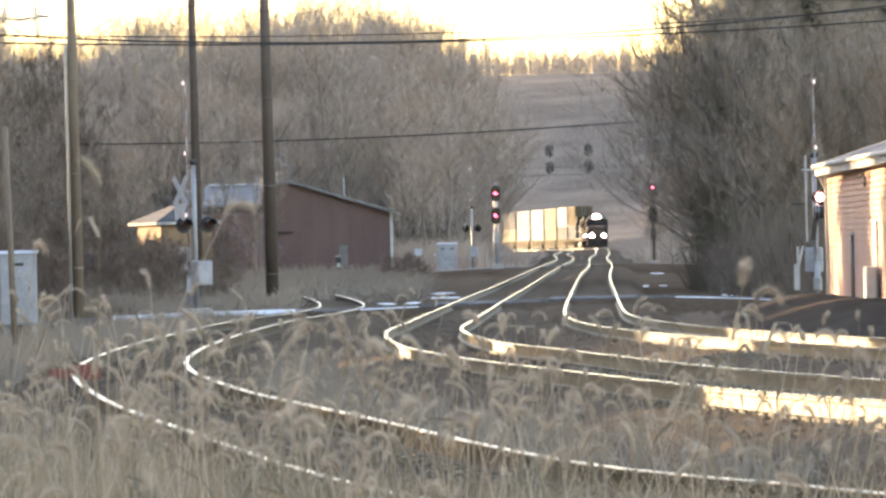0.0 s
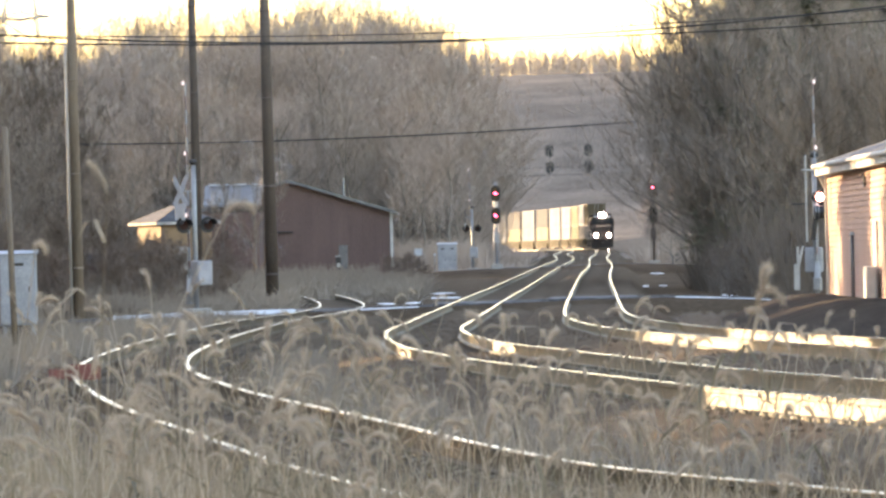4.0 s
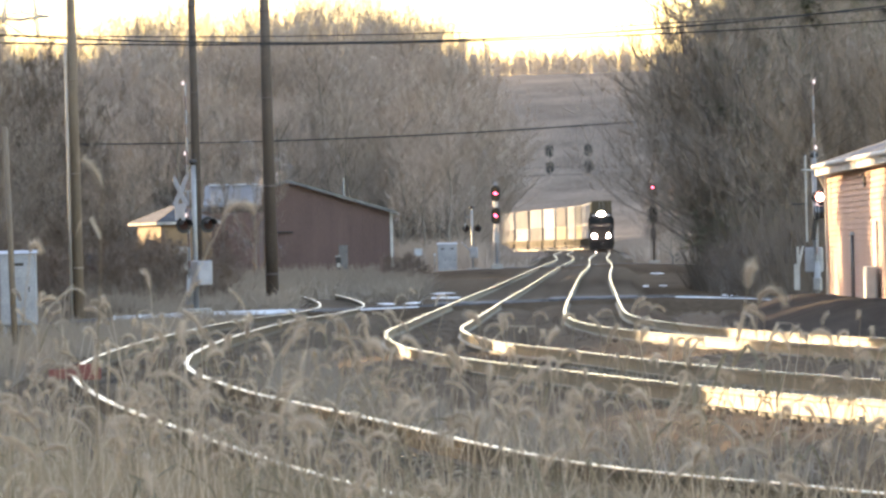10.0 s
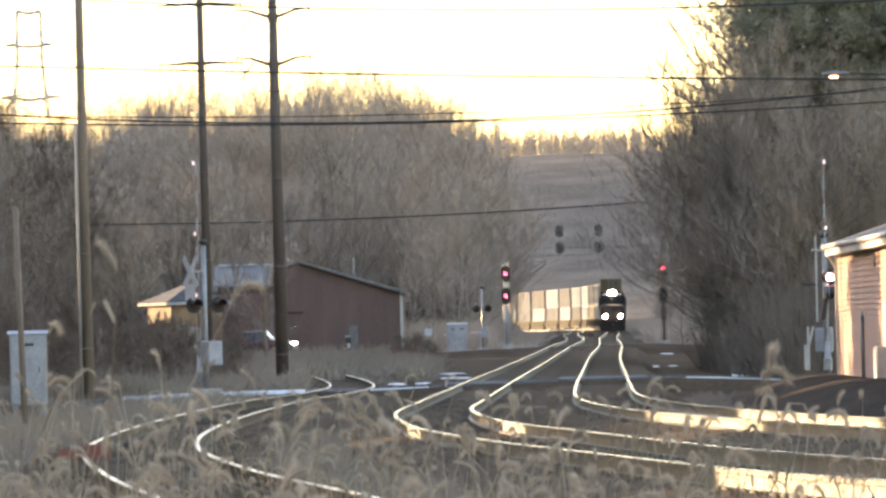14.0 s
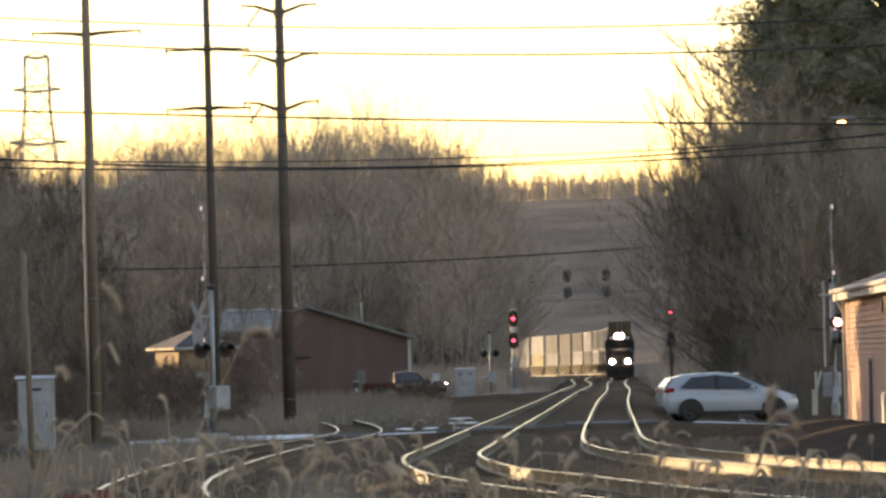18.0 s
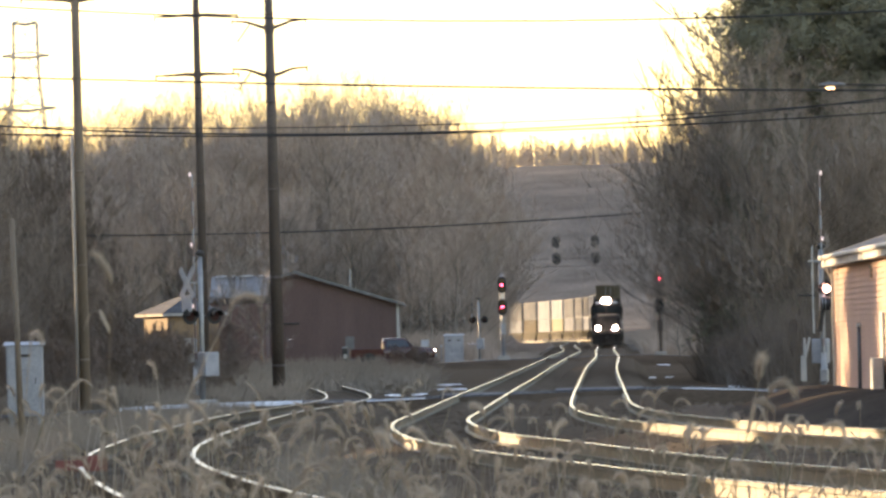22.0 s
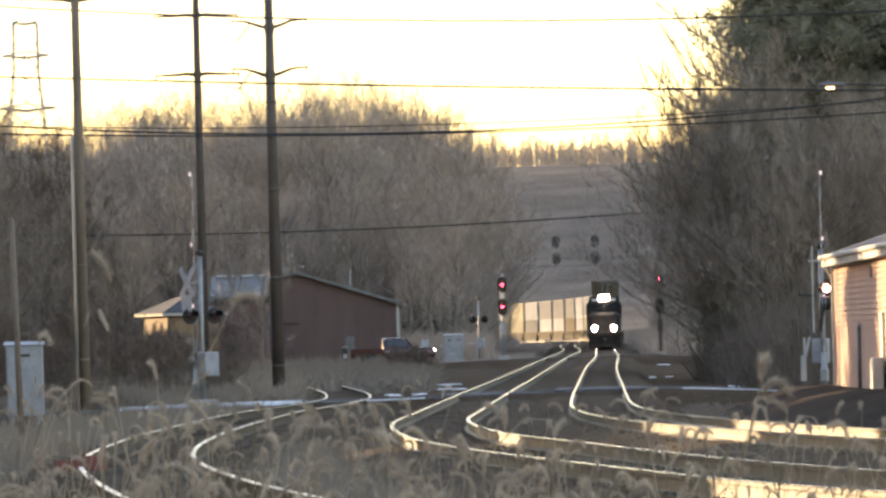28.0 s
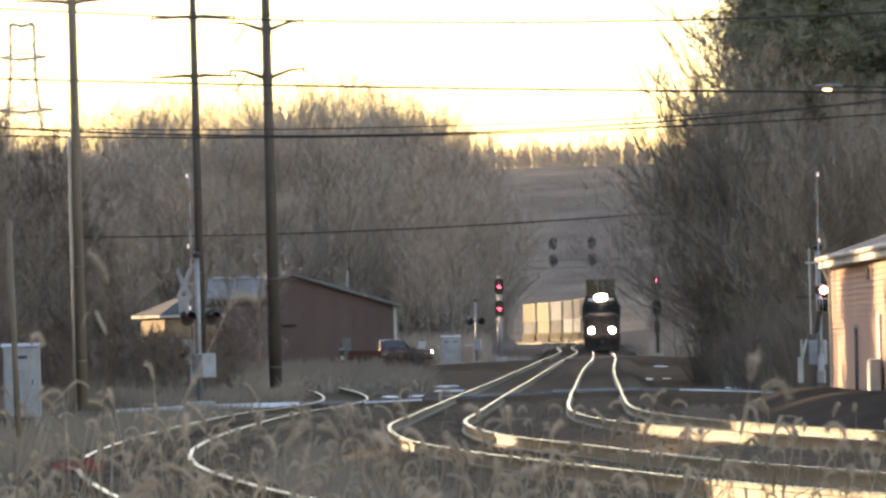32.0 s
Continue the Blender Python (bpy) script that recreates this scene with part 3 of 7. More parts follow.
def pine(seed, height, fill=1.0):
    """A soft pine: whorls of limbs, crowded with tufts of needles. fill thins the tufts and widens them."""
    rng = random.Random(seed)
    wood, tufts = Shape(), Shape()
    wood.tube([(0, 0, -0.5), (0.1, 0, height * 0.35), (0.25, 0.1, height * 0.7), (0.2, 0, height)], [0.34, 0.27, 0.16, 0.03], 8)
    z = height * 0.12
    while z < height * 0.99:
        t = (z / height - 0.12) / 0.88
        reach = height * 0.25 * (1 - t) ** 0.62 * (0.85 + 0.15 * math.sin(t * 17 + seed)) + 0.5
        for _ in range(7):
            a = rng.uniform(0, 2 * math.pi)
            ln = reach * rng.uniform(0.6, 1.2)
            d = Vector((math.cos(a), math.sin(a), 0.10 + 0.5 * t))
            p0 = Vector((0.15 * t, 0, z + rng.uniform(-0.4, 0.4)))
            drop = rng.uniform(0.04, 0.14)
            line = [p0 + d * ln * f + Vector((0, 0, -drop * ln * f * f + 0.12 * ln * f**3)) for f in (0, 0.35, 0.7, 1.0)]
            if fill >= 1:
                wood.tube(line, [0.06, 0.045, 0.03, 0.012], 4, False)
            else:
                wood.tube([line[0], line[3]], [0.05, 0.015], 3, False)
            for k in range(int((14 + ln * 16) * fill)):
                f = rng.uniform(0.2, 1.08) ** 0.8
                c = p0 + d * ln * f + Vector((rng.gauss(0, 0.22), rng.gauss(0, 0.22), rng.gauss(0.02, 0.18))) * (0.6 + ln * 0.25) + Vector((0, 0, -drop * ln * f * f))
                for _ in range(10 if fill >= 1 else 3):
                    v = Vector((rng.gauss(0, 1), rng.gauss(0, 1), rng.gauss(0.3, 0.8))).normalized() * rng.uniform(0.16, 0.38) / fill**0.5
                    w = v.orthogonal().normalized() * rng.uniform(0.016, 0.036) / fill ** 1.1 * (2.4 if f < 0.7 else 1.0)
                    tufts.add([c - w, c + w, c + v + w * 0.4], [(0, 1, 2)])
        z += height * 0.024
    return wood, tufts


# ---- level-crossing equipment ----
def lattice_arm(s, p0, p1, r):
    s.tube([p0, p1], r, 6)


def flasher_pair(parent, face, z, lit, spots=(-0.42, 0.42)):
    """Two round crossing lamps on black backboards at the ends of a cross bar."""
    part("cross_bar", Shape().tube([(0, min(0, *spots), z), (0, max(0, *spots), z)], 0.035, 8), DARK_STEEL, parent)
    for k, sy in enumerate(spots):
        x0 = 0.06 * face
        bg = part("backboard", Shape().disc((x0, sy, z), (face, 0, 0), 0.25, 0.02, 20), BLACK, parent, "round black backboard")
        hood = Shape()
        ring = [(sy + 0.16 * math.cos(math.pi * i / 12), z + 0.16 * math.sin(math.pi * i / 12)) for i in range(13)]
        hood.loft([[(x0 + 0.02 * face, py, pz) for py, pz in ring], [(x0 + 0.33 * face, py, pz + 0.02) for py, pz in ring]], False, False)
        part("hood", hood, BLACK, bg)
        on = lit and k == 0
        part("lens", Shape().disc((x0 + 0.02 * face, sy, z), (face, 0, 0), 0.12 if on else 0.15, 0.02, 18), LAMP_FLASH if on else LENS_OFF, bg, "glowing crossing lamp" if on else "round red crossing lamp")


def crossing_gate(at, arm_len, mast_h, label, lit=False, cross_z=3.85, flash_z=3.05, face=1, sheeting=None):
    g = thing("crossing_gate", label, "crossing gate", at, "crossing gates")
    part("footing", Shape().box(0, 0, 0.02, 0.7, 0.7, 0.5, 0.03), CONCRETE, g)
    part("mast", Shape().tube([(0, 0, 0.2), (0, 0, mast_h)], [0.085, 0.075], 12), GALV, g, "galvanised mast", True)
    part("mast_cap", Shape().tube([(0, 0, mast_h), (0, 0, mast_h + 0.06)], [0.09, 0.03], 10), GALV, g)
    # the crossbuck: two white boards at right angles
    cb = part("crossbuck", Shape().box(0, -0.24, cross_z, 0.06, 0.44, 0.06, 0.01), GALV, g, "white railway crossbuck")
    for k, a in enumerate((math.radians(45), math.radians(-45))):
        s = Shape().box(0, 0, 0, 1.22, 0.012, 0.23, 0.003)
        c, sn = math.cos(a), math.sin(a)
        s.v = [(x * c - z * sn, y - 0.46 - 0.015 * k, cross_z + x * sn + z * c) for x, y, z in s.v]
        part("board", s, sheeting or WHITE_SIGN, cb, "" if sheeting else "white reflective board")
    part("track_count_sign", Shape().box(0, -0.49, cross_z - 0.62, 0.66, 0.012, 0.5, 0.004), WHITE_SIGN, g, "white track-count sign")
    flasher_pair(g, face, flash_z, lit, (-0.17, -0.66) if lit else (-0.42, 0.42))
    part("bell", Shape().tube([(0, 0, mast_h + 0.06), (0, 0, mast_h + 0.12), (0, 0, mast_h + 0.2), (0, 0, mast_h + 0.24)], [0.05, 0.14, 0.13, 0.04], 14), DARK_STEEL, g, "", True)
    box = part("gate_mechanism", Shape().box(0.2, 0.1, 1.35, 0.5, 0.5, 0.75, 0.03), ALU, g, "silver gate machine housing")
    part("housing_door", Shape().box(0.2, -0.156, 1.35, 0.36, 0.012, 0.6, 0.004), ALU, box)
    # the arm with its counterweights, standing or lowered about the pivot
    arm = part("gate_arm", Shape().box(-0.28, -0.06, 1.35, 0.16, 0.06, 0.3, 0.01), GALV, g, "white and red gate arm")
    n = int(arm_len / 0.42)
    for i in range(n):
        z0 = 1.3 + 0.42 * i
        w = 0.12 - 0.06 * i / n
        part("arm_stripe", Shape().box(-0.28, -0.06, z0 + 0.21, w, 0.04, 0.418, 0.004), ALU if i % 2 else FADED_RED, arm)
    for f in (0.3, 0.62, 0.985):
        lamp = Shape().tube([(-0.33, -0.11, 1.3 + arm_len * f), (-0.33, -0.11, 1.3 + arm_len * f + 0.12)], [0.04, 0.032], 10)
        part("arm_lamp", lamp, LAMP_TIP, arm, "small red lamp")
    for sx in (-0.36, -0.14):
        cw = Shape().prism([(sx, -0.16, 0.45), (sx, 0.04, 0.45), (sx, 0.0, 1.3), (sx, -0.12, 1.3)], (0.03, 0, 0))
        part("counterweight_arm", cw, WHITE_SIGN, arm)
    part("counterweight", Shape().box(-0.25, -0.06, 0.6, 0.3, 0.24, 0.4, 0.03), GALV, arm)
    return g, arm


def relay_case(at, w, d, h, label, legs=True):
    c = thing("relay_case", label, "relay cabinet", at)
    z0 = 0.25 if legs else 0.0
    part("body", Shape().box(0, 0, z0 + h / 2, w, d, h, 0.02), ALU, c)
    part("lid", Shape().prism([(-w / 2 - 0.06, -d / 2 - 0.06, z0 + h), (w / 2 + 0.06, -d / 2 - 0.06, z0 + h), (w / 2 + 0.06, 0, z0 + h + 0.09), (-w / 2 - 0.06, 0, z0 + h + 0.09)], (0, d / 2 + 0.06, -0.02)), ALU, c, "overhanging lid")
    n = 2 if w > 1.0 else 1
    for i in range(n):
        dw = w / n - 0.08
        x = (i + 0.5) * w / n - w / 2
        dr = part("door", Shape().box(x, -d / 2 - 0.012, z0 + h / 2, dw, 0.02, h - 0.12, 0.005), ALU, c)
        part("handle", Shape().box(x + dw * 0.35, -d / 2 - 0.035, z0 + h * 0.5, 0.03, 0.03, 0.16, 0.006), DARK_STEEL, dr, "dark latch")
        part("vent", Shape().box(x, -d / 2 - 0.026, z0 + h * 0.85, dw * 0.4, 0.012, 0.08, 0.003), DARK_STEEL, dr)
    if legs:
        for sx in (-1, 1):
            part("leg", Shape().box(sx * (w / 2 - 0.1), 0, 0.05, 0.1, d * 0.8, 0.5, 0.01), GALV, c)
    return c


def signal_mast(at, height, heads, label, metal=None):
    """A colour-light signal: mast, ladder, heads with backboards, hoods and lenses."""
    s = thing("railway_signal", label, "railway signal", at, "railway signals")
    part("footing", Shape().box(0, 0, 0.1, 0.8, 0.8, 0.5, 0.03), CONCRETE, s)
    part("mast", Shape().tube([(0, 0.2, 0.2), (0, 0.2, height)], 0.09, 10), metal or ALU, s, "", True)
    lad = part("ladder", Shape().tube([(0.18, 0.75, 0.3), (0.18, 0.45, height)], 0.02, 6).tube([(-0.18, 0.75, 0.3), (-0.18, 0.45, height)], 0.02, 6), metal or ALU, s, "thin climbing ladder")
    for i in range(int(height / 0.35)):
        z = 0.5 + 0.35 * i
        part("rung", Shape().tube([(-0.18, 0.74 - 0.3 * z / height, z), (0.18, 0.74 - 0.3 * z / height, z)], 0.012, 5), metal or ALU, lad)
    part("case", Shape().box(0.0, 0.0, 2.2, 0.34, 0.3, 0.8, 0.02), metal or ALU, s, "small silver junction box")
    for z, lit in heads:
        outline = []
        for i in range(24):
            a = 2 * math.pi * i / 24
            outline.append((0.31 * math.cos(a), 0, z + 0.26 * (1 if math.sin(a) > 0 else -1) + 0.31 * math.sin(a)))
        h = part("signal_head", Shape().prism(outline, (0, 0.05, 0)), BLACK, s, "black rounded backboard")
        part("housing", Shape().box(0, 0.16, z, 0.36, 0.24, 0.84, 0.03), BLACK, h)
        part("bracket", Shape().box(0, 0.12, z, 0.12, 0.3, 0.14, 0.01), DARK_STEEL, h)
        for k in range(3):
            lz = z + 0.28 - 0.28 * k
            on = lit is not None and k == lit
            part("lens", Shape().disc((0, -0.002, lz), (0, -1, 0), 0.095 if on else 0.09, 0.02, 16), LAMP_RED if on else GLASS, h, "lit red lens" if on else "unlit lens")
            hood = Shape()
            ring = [(0.13 * math.cos(math.pi * i / 10), lz + 0.13 * math.sin(math.pi * i / 10)) for i in range(11)]
            hood.loft([[(px, 0, pz) for px, pz in ring], [(px, -0.28, pz + 0.01) for px, pz in ring]], False, False)
            part("hood", hood, BLACK, h)
    return s


def signal_bridge(y, x0, x1, z):
    b = thing("signal_bridge", "slender grey signal bridge over the tracks with dark unlit heads", "signal bridge", Matrix.Translation((0, y, 0)))
    for x in (x0, x1):
        gz = ground_z(x, y)
        for sx in (-0.35, 0.35):
            part("leg", Shape().tube([(x + sx, 0, gz - 0.3), (x + sx * 0.5, 0, z)], 0.05, 6), POLE_STEEL, b, "thin lattice leg")
    for dz in (0, 0.9):
        part("chord", Shape().tube([(x0, 0, z + dz), (x1, 0, z + dz)], 0.028, 6), POLE_STEEL, b)
    n = 12
    for i in range(n):
        xa, xb = x0 + (x1 - x0) * i / n, x0 + (x1 - x0) * (i + 1) / n
        part("brace", Shape().tube([(xa, 0, z + (0.9 if i % 2 else 0)), (xb, 0, z + (0 if i % 2 else 0.9))], 0.016, 5), GALV, b)
    for x in (12.82, 17.42):
        part("bracket", Shape().tube([(x, 0.1, z), (x, 0.1, z + 3.7)], 0.025, 8), BLACK, b)
        for dz in (0.9, 2.85):
            outline = [(x + 0.5 * math.cos(2 * math.pi * i / 20), -0.1, z + dz + 0.22 * (1 if math.sin(2 * math.pi * i / 20) > 0 else -1) + 0.5 * math.sin(2 * math.pi * i / 20)) for i in range(20)]
            h = part("signal_head", Shape().prism(outline, (0, 0.08, 0)), HEAD_GREY, b, "faded black rounded backboard")
            for k in range(3):
                part("lens", Shape().disc((x, -0.105, z + dz + 0.36 - 0.36 * k), (0, -1, 0), 0.12, 0.02, 12), GLASS, h)
    return b


def utility_pole(x, y, z0, height, r0, r1, arms, label, material, conduit=False, lean=-0.25):
    """A tall tapered pole with pairs of arms; each arm row: height, reach, rise, and the strings that hang from it."""
    p = thing("utility_pole", label, "utility pole", Matrix.Translation((x, y, z0)) @ Matrix.Rotation(radians(lean), 4, "Y"), "utility poles")
    part("shaft", Shape().tube([(0, 0, -0.6), (0, 0, height * 0.5), (0, 0, height)], [r0, (r0 + r1) / 2, r1], 14), material, p, "", True)
    z = 1.5
    while z < height - 1:
        rr = r0 + (r1 - r0) * z / height
        part("band", Shape().tube([(0, 0, z), (0, 0, z + 0.09)], rr + 0.012, 14), material, p, "narrow band", True)
        z += 3.1
    for z, reach, rise, string in arms:
        for s in (-1, 1):
            pts = [(0, 0, z - 0.05), (s * reach * 0.25, 0, z + rise * 0.2), (s * reach * 0.6, 0, z + rise * 0.85), (s * reach, 0, z + rise)]
            a = part("arm", Shape().tube(pts, [0.08, 0.065, 0.05, 0.03], 8), material, p, "steel arm", True)
            part("end_clamp", Shape().tube([(s * reach * 0.98, 0, z + rise + 0.05), (s * reach * 0.98, 0, z + rise - 0.14)], 0.03, 6), DARK_STEEL, a)
            if string and s < 0:
                # a slack string of discs that swings outwards from under the arm
                t = Shape().tube([(-reach * 0.5, 0, z + rise * 0.6), (-reach * 0.5 - string * 0.6, 0.0, z + rise * 0.6 - string * 0.8)], 0.028, 6)
                for k in range(6):
                    f = (k + 1.0) / 7
                    t.tube([(-reach * 0.5 - string * 0.6 * f, 0, z + rise * 0.6 - string * 0.8 * f), (-reach * 0.5 - string * 0.6 * (f + 0.05), 0, z + rise * 0.6 - string * 0.8 * (f + 0.05))], [0.075, 0.06], 8)
                part("insulator", t, GALV, a, "grey string of insulators")
        part("collar", Shape().tube([(0, 0, z - 0.2), (0, 0, z + 0.12)], r0 * 0.8, 12), material, p)
    if conduit:
        part("conduit", Shape().tube([(-r0 - 0.05, -0.02, -0.3), (-r0 * 0.88 - 0.05, -0.02, height * 0.47)], 0.05, 8), CONCRETE, p, "pale conduit strapped to the shaft", True)
    return p


def wire(points, r, label="thin dark overhead cable"):
    """A cable that sags between its end points."""
    s = Shape()
    (xa, ya, za), (xb, yb, zb), sag = points
    pts = []
    for i in range(25):
        t = i / 24
        pts.append((xa + (xb - xa) * t, ya + (yb - ya) * t, za + (zb - za) * t - 4 * sag * t * (1 - t)))
    s.tube(pts, r, 5)
    return tagged(new("overhead_cable", s.mesh("overhead_cable", WIRE)), label, "cable", "overhead cables")


# ---- buildings ----
def barn():
    b = thing("barn", "dark red metal barn with a low gable and pale trim", "barn", Matrix.Translation((-12.0, 440, 0.2)))
    hw, el, rz, dp = 8.0, 4.75, 7.3, 22.0
    wall = part("wall", Shape().prism([(-hw, 0, -0.5), (hw, 0, -0.5), (hw, 0, el), (0, 0, rz), (-hw, 0, el)], (0, dp, 0)), BARN_RED, b, "ribbed dark red wall sheeting")
    for i in range(32):
        x = -hw + 0.25 + i * 0.5
        top = el + (rz - el) * (1 - abs(x) / hw) - 0.05
        part("wall_rib", Shape().box(x, -0.015, top / 2 - 0.2, 0.05, 0.03, top + 0.4, 0.008), BARN_RED, wall)
    for s in (-1, 1):
        roof = Shape().prism([(0, -0.5, rz + 0.05), (s * (hw + 0.5), -0.5, el - 0.1), (s * (hw + 0.5), -0.5, el + 0.05), (0, -0.5, rz + 0.22)], (0, dp + 1, 0))
        part("roof", roof, ROOF_METAL, b, "pale ribbed metal roof")
        t = Shape().prism([(0, -0.58, rz + 0.0), (s * (hw + 0.55), -0.58, el - 0.17), (s * (hw + 0.55), -0.58, el + 0.07), (0, -0.58, rz + 0.24)], (0, 0.07, 0))
        part("rake_trim", t, ROOF_METAL, b, "pale rake trim")
        part("corner_trim", Shape().box(s * hw, -0.02, el / 2 - 0.25, 0.22, 0.1, el + 0.5, 0.01), TRIM, b, "pale corner trim")
    part("flue", Shape().tube([(4.3, 3, 5.5), (4.3, 3, 7.6)], 0.08, 8), GALV, b, "thin flue pipe")
    d = part("door", Shape().box(-3.2, -0.05, 1.6, 3.4, 0.08, 3.4, 0.02), BARN_RED, b, "large sliding door")
    part("door_track", Shape().box(-3.2, -0.1, 3.4, 7.0, 0.1, 0.14, 0.02), DARK_STEEL, b)
    part("side_door", Shape().box(4.2, -0.04, 1.3, 0.7, 0.07, 2.0, 0.01), ROOF_METAL, b, "narrow grey door")
    # lower wing with a bright metal roof
    w = thing("lean_to", "low shed wing with a sunlit pale metal roof", "shed", Matrix.Translation((-16.0, 425, 0.2)))
    part("wall", Shape().box(0.2, 4, 2.2, 4.0, 8, 5.2, 0.03), BARN_RED, w)
    part("roof", Shape().prism([(-2.0, -0.4, 5.4), (2.4, -0.4, 5.4), (2.4, 3.5, 6.9), (-2.0, 3.5, 6.9)], (0, 0.05, 0.16)), ROOF_METAL, w, "pale metal roof slope")
    part("roof_back", Shape().prism([(-2.0, 3.5, 6.9), (2.4, 3.5, 6.9), (2.4, 8.4, 5.0), (-2.0, 8.4, 5.0)], (0, 0.05, 0.16)), ROOF_METAL, w)
    for x0, ln, wd in ((-1.7, 0.9, 0.30), (-0.6, 0.5, 0.22), (0.1, 1.1, 0.34), (1.5, 0.7, 0.26)):
        part("snow_cap", Shape().box(x0 + ln / 2, 3.42, 7.08, ln, wd, 0.12, 0.05), SNOW, w, "short white strip along the roof ridge")
    # small house with an orange lit side
    h = thing("cottage", "small buff brick building with a grey hipped roof and sunlit side", "house", Matrix.Translation((-20.75, 415, 0.4)) @ Matrix.Rotation(radians(-68), 4, "Z"))
    part("wall", Shape().box(-2.7, 2.0, 1.7, 5.4, 4.0, 4.4, 0.03), BUFF, h, "buff brick wall")
    part("eaves", Shape().box(-2.7, 2.0, 3.98, 6.5, 5.1, 0.22, 0.03), TRIM, h, "pale eaves board")
    rf = Shape()
    rf.add([(-6.0, -0.6, 4.09), (0.6, -0.6, 4.09), (0.6, 4.6, 4.09), (-6.0, 4.6, 4.09), (-3.6, 2.0, 5.3), (-1.8, 2.0, 5.3)], [(0, 1, 5, 4), (1, 2, 5), (2, 3, 4, 5), (3, 0, 4)])
    part("roof", rf, ROOF_DARK, h, "grey shingle roof")
    part("window", Shape().box(-2.2, -0.03, 2.2, 0.9, 0.06, 1.2, 0.01), GLASS, h, "dark window")
    part("door", Shape().box(0.03, 1.6, 1.2, 0.06, 0.95, 2.1, 0.01), TRIM, h, "pale door")


def trackside_shed():
    """The long low building whose sunlit side faces the line."""
    b = thing("trackside_building", "long low tan-sided building with a white eaves board", "building", Matrix.Translation((11.0, 161, 0.1)))
    L, W, H = 40.0, 10.0, 3.75
    part("foundation", Shape().box(W / 2 - 0.05, -L / 2, 0.0, W + 0.1, L + 0.1, 0.66, 0.02), CONCRETE, b, "pale concrete plinth")
    wall = part("wall", Shape().box(W / 2 + 0.05, -L / 2, H / 2, W - 0.1, L, H, 0.0), SIDING, b, "tan clapboard wall")
    board = Shape()
    board.prism([(0.0, 0, 0.0), (-0.05, 0, 0.0), (-0.008, 0, 0.146), (0.0, 0, 0.146)], (0, -L, 0))
    me = board.mesh("siding_board", SIDING)
    for i in range(22):
        ob = part("siding_board", me, None, wall)
        ob.matrix_basis = Matrix.Translation((0.05, 0, 0.36 + 0.15 * i))
    end = Shape().prism([(0, 0, 0), (0, 0.026, 0), (0, 0.006, 0.146), (0, 0, 0.146)], (W - 0.1, 0, 0))
    me2 = end.mesh("siding_board", SIDING)
    for i in range(22):
        ob = part("siding_board", me2, None, wall)
        ob.matrix_basis = Matrix.Translation((0.05, 0, 0.36 + 0.15 * i))
    part("corner_board", Shape().box(0.02, 0.0, H / 2 + 0.1, 0.12, 0.12, H - 0.2, 0.01), TRIM, b)
    part("eaves_board", Shape().box(-0.27, -L / 2, H + 0.12, 0.05, L + 0.6, 0.30, 0.01), TRIM, b, "white eaves board")
    part("soffit", Shape().box(-0.11, -L / 2, H + 0.01, 0.3, L + 0.6, 0.03, 0.0), TRIM, b)
    part("gutter", Shape().tube([(-0.34, 0.3, H + 0.24), (-0.34, -L, H + 0.2)], 0.07, 8), TRIM, b, "white gutter")
    roof = Shape().prism([(-0.33, 0.35, H + 0.29), (W / 2, 0.35, H + 2.0), (W + 0.5, 0.35, H + 0.27), (W + 0.5, 0.35, H + 0.15), (W / 2, 0.35, H + 1.85), (-0.33, 0.35, H + 0.19)], (0, -L - 0.6, 0))
    part("roof", roof, ROOF_DARK, b, "dark grey shingle roof")
    part("wall_vent", Shape().box(-0.0, -14.6, 3.42, 0.06, 0.42, 0.34, 0.01), DARK_STEEL, b, "square dark vent")
    pipe = part("meter_pipe", Shape().tube([(-0.06, -10.5, 0.2), (-0.06, -10.5, 2.0)], 0.05, 8), ROOF_METAL, b, "grey pipe up the wall", True)
    part("pipe_cap", Shape().tube([(-0.06, -10.5, 2.0), (-0.06, -10.5, 2.1)], [0.075, 0.05], 10), TRIM, pipe, "pale cap")
    part("downspout", Shape().tube([(-0.25, -0.4, H), (-0.05, -0.45, H - 0.4), (-0.05, -0.45, 0.2)], 0.04, 8), TRIM, b, "white downspout")
    part("door", Shape().box(0.0, -18.0, 1.3, 0.08, 1.0, 2.1, 0.01), TRIM, b, "white side door")
    c = thing("utility_cabinet", "white utility cabinet against the building's side", "cabinet", Matrix.Translation((10.78, 142.2, 0.1)))
    part("body", Shape().box(0, 0, 0.55, 0.26, 1.0, 1.3, 0.02), TRIM, c)
    part("door", Shape().box(-0.14, 0, 0.6, 0.02, 0.85, 1.0, 0.005), TRIM, c)


def post_sign(x, y, z0, height, w, label):
    s = thing("sign_post", label, "sign", Matrix.Translation((x, y, z0)))
    part("post", Shape().box(0, 0.03, height / 2 - 0.2, 0.07, 0.05, height + 0.4, 0.006), GALV, s)
    part("plate", Shape().box(0, -0.01, height - w / 2, w, 0.012, w * 0.9, 0.004), WHITE_SIGN, s, "small white sign plate")


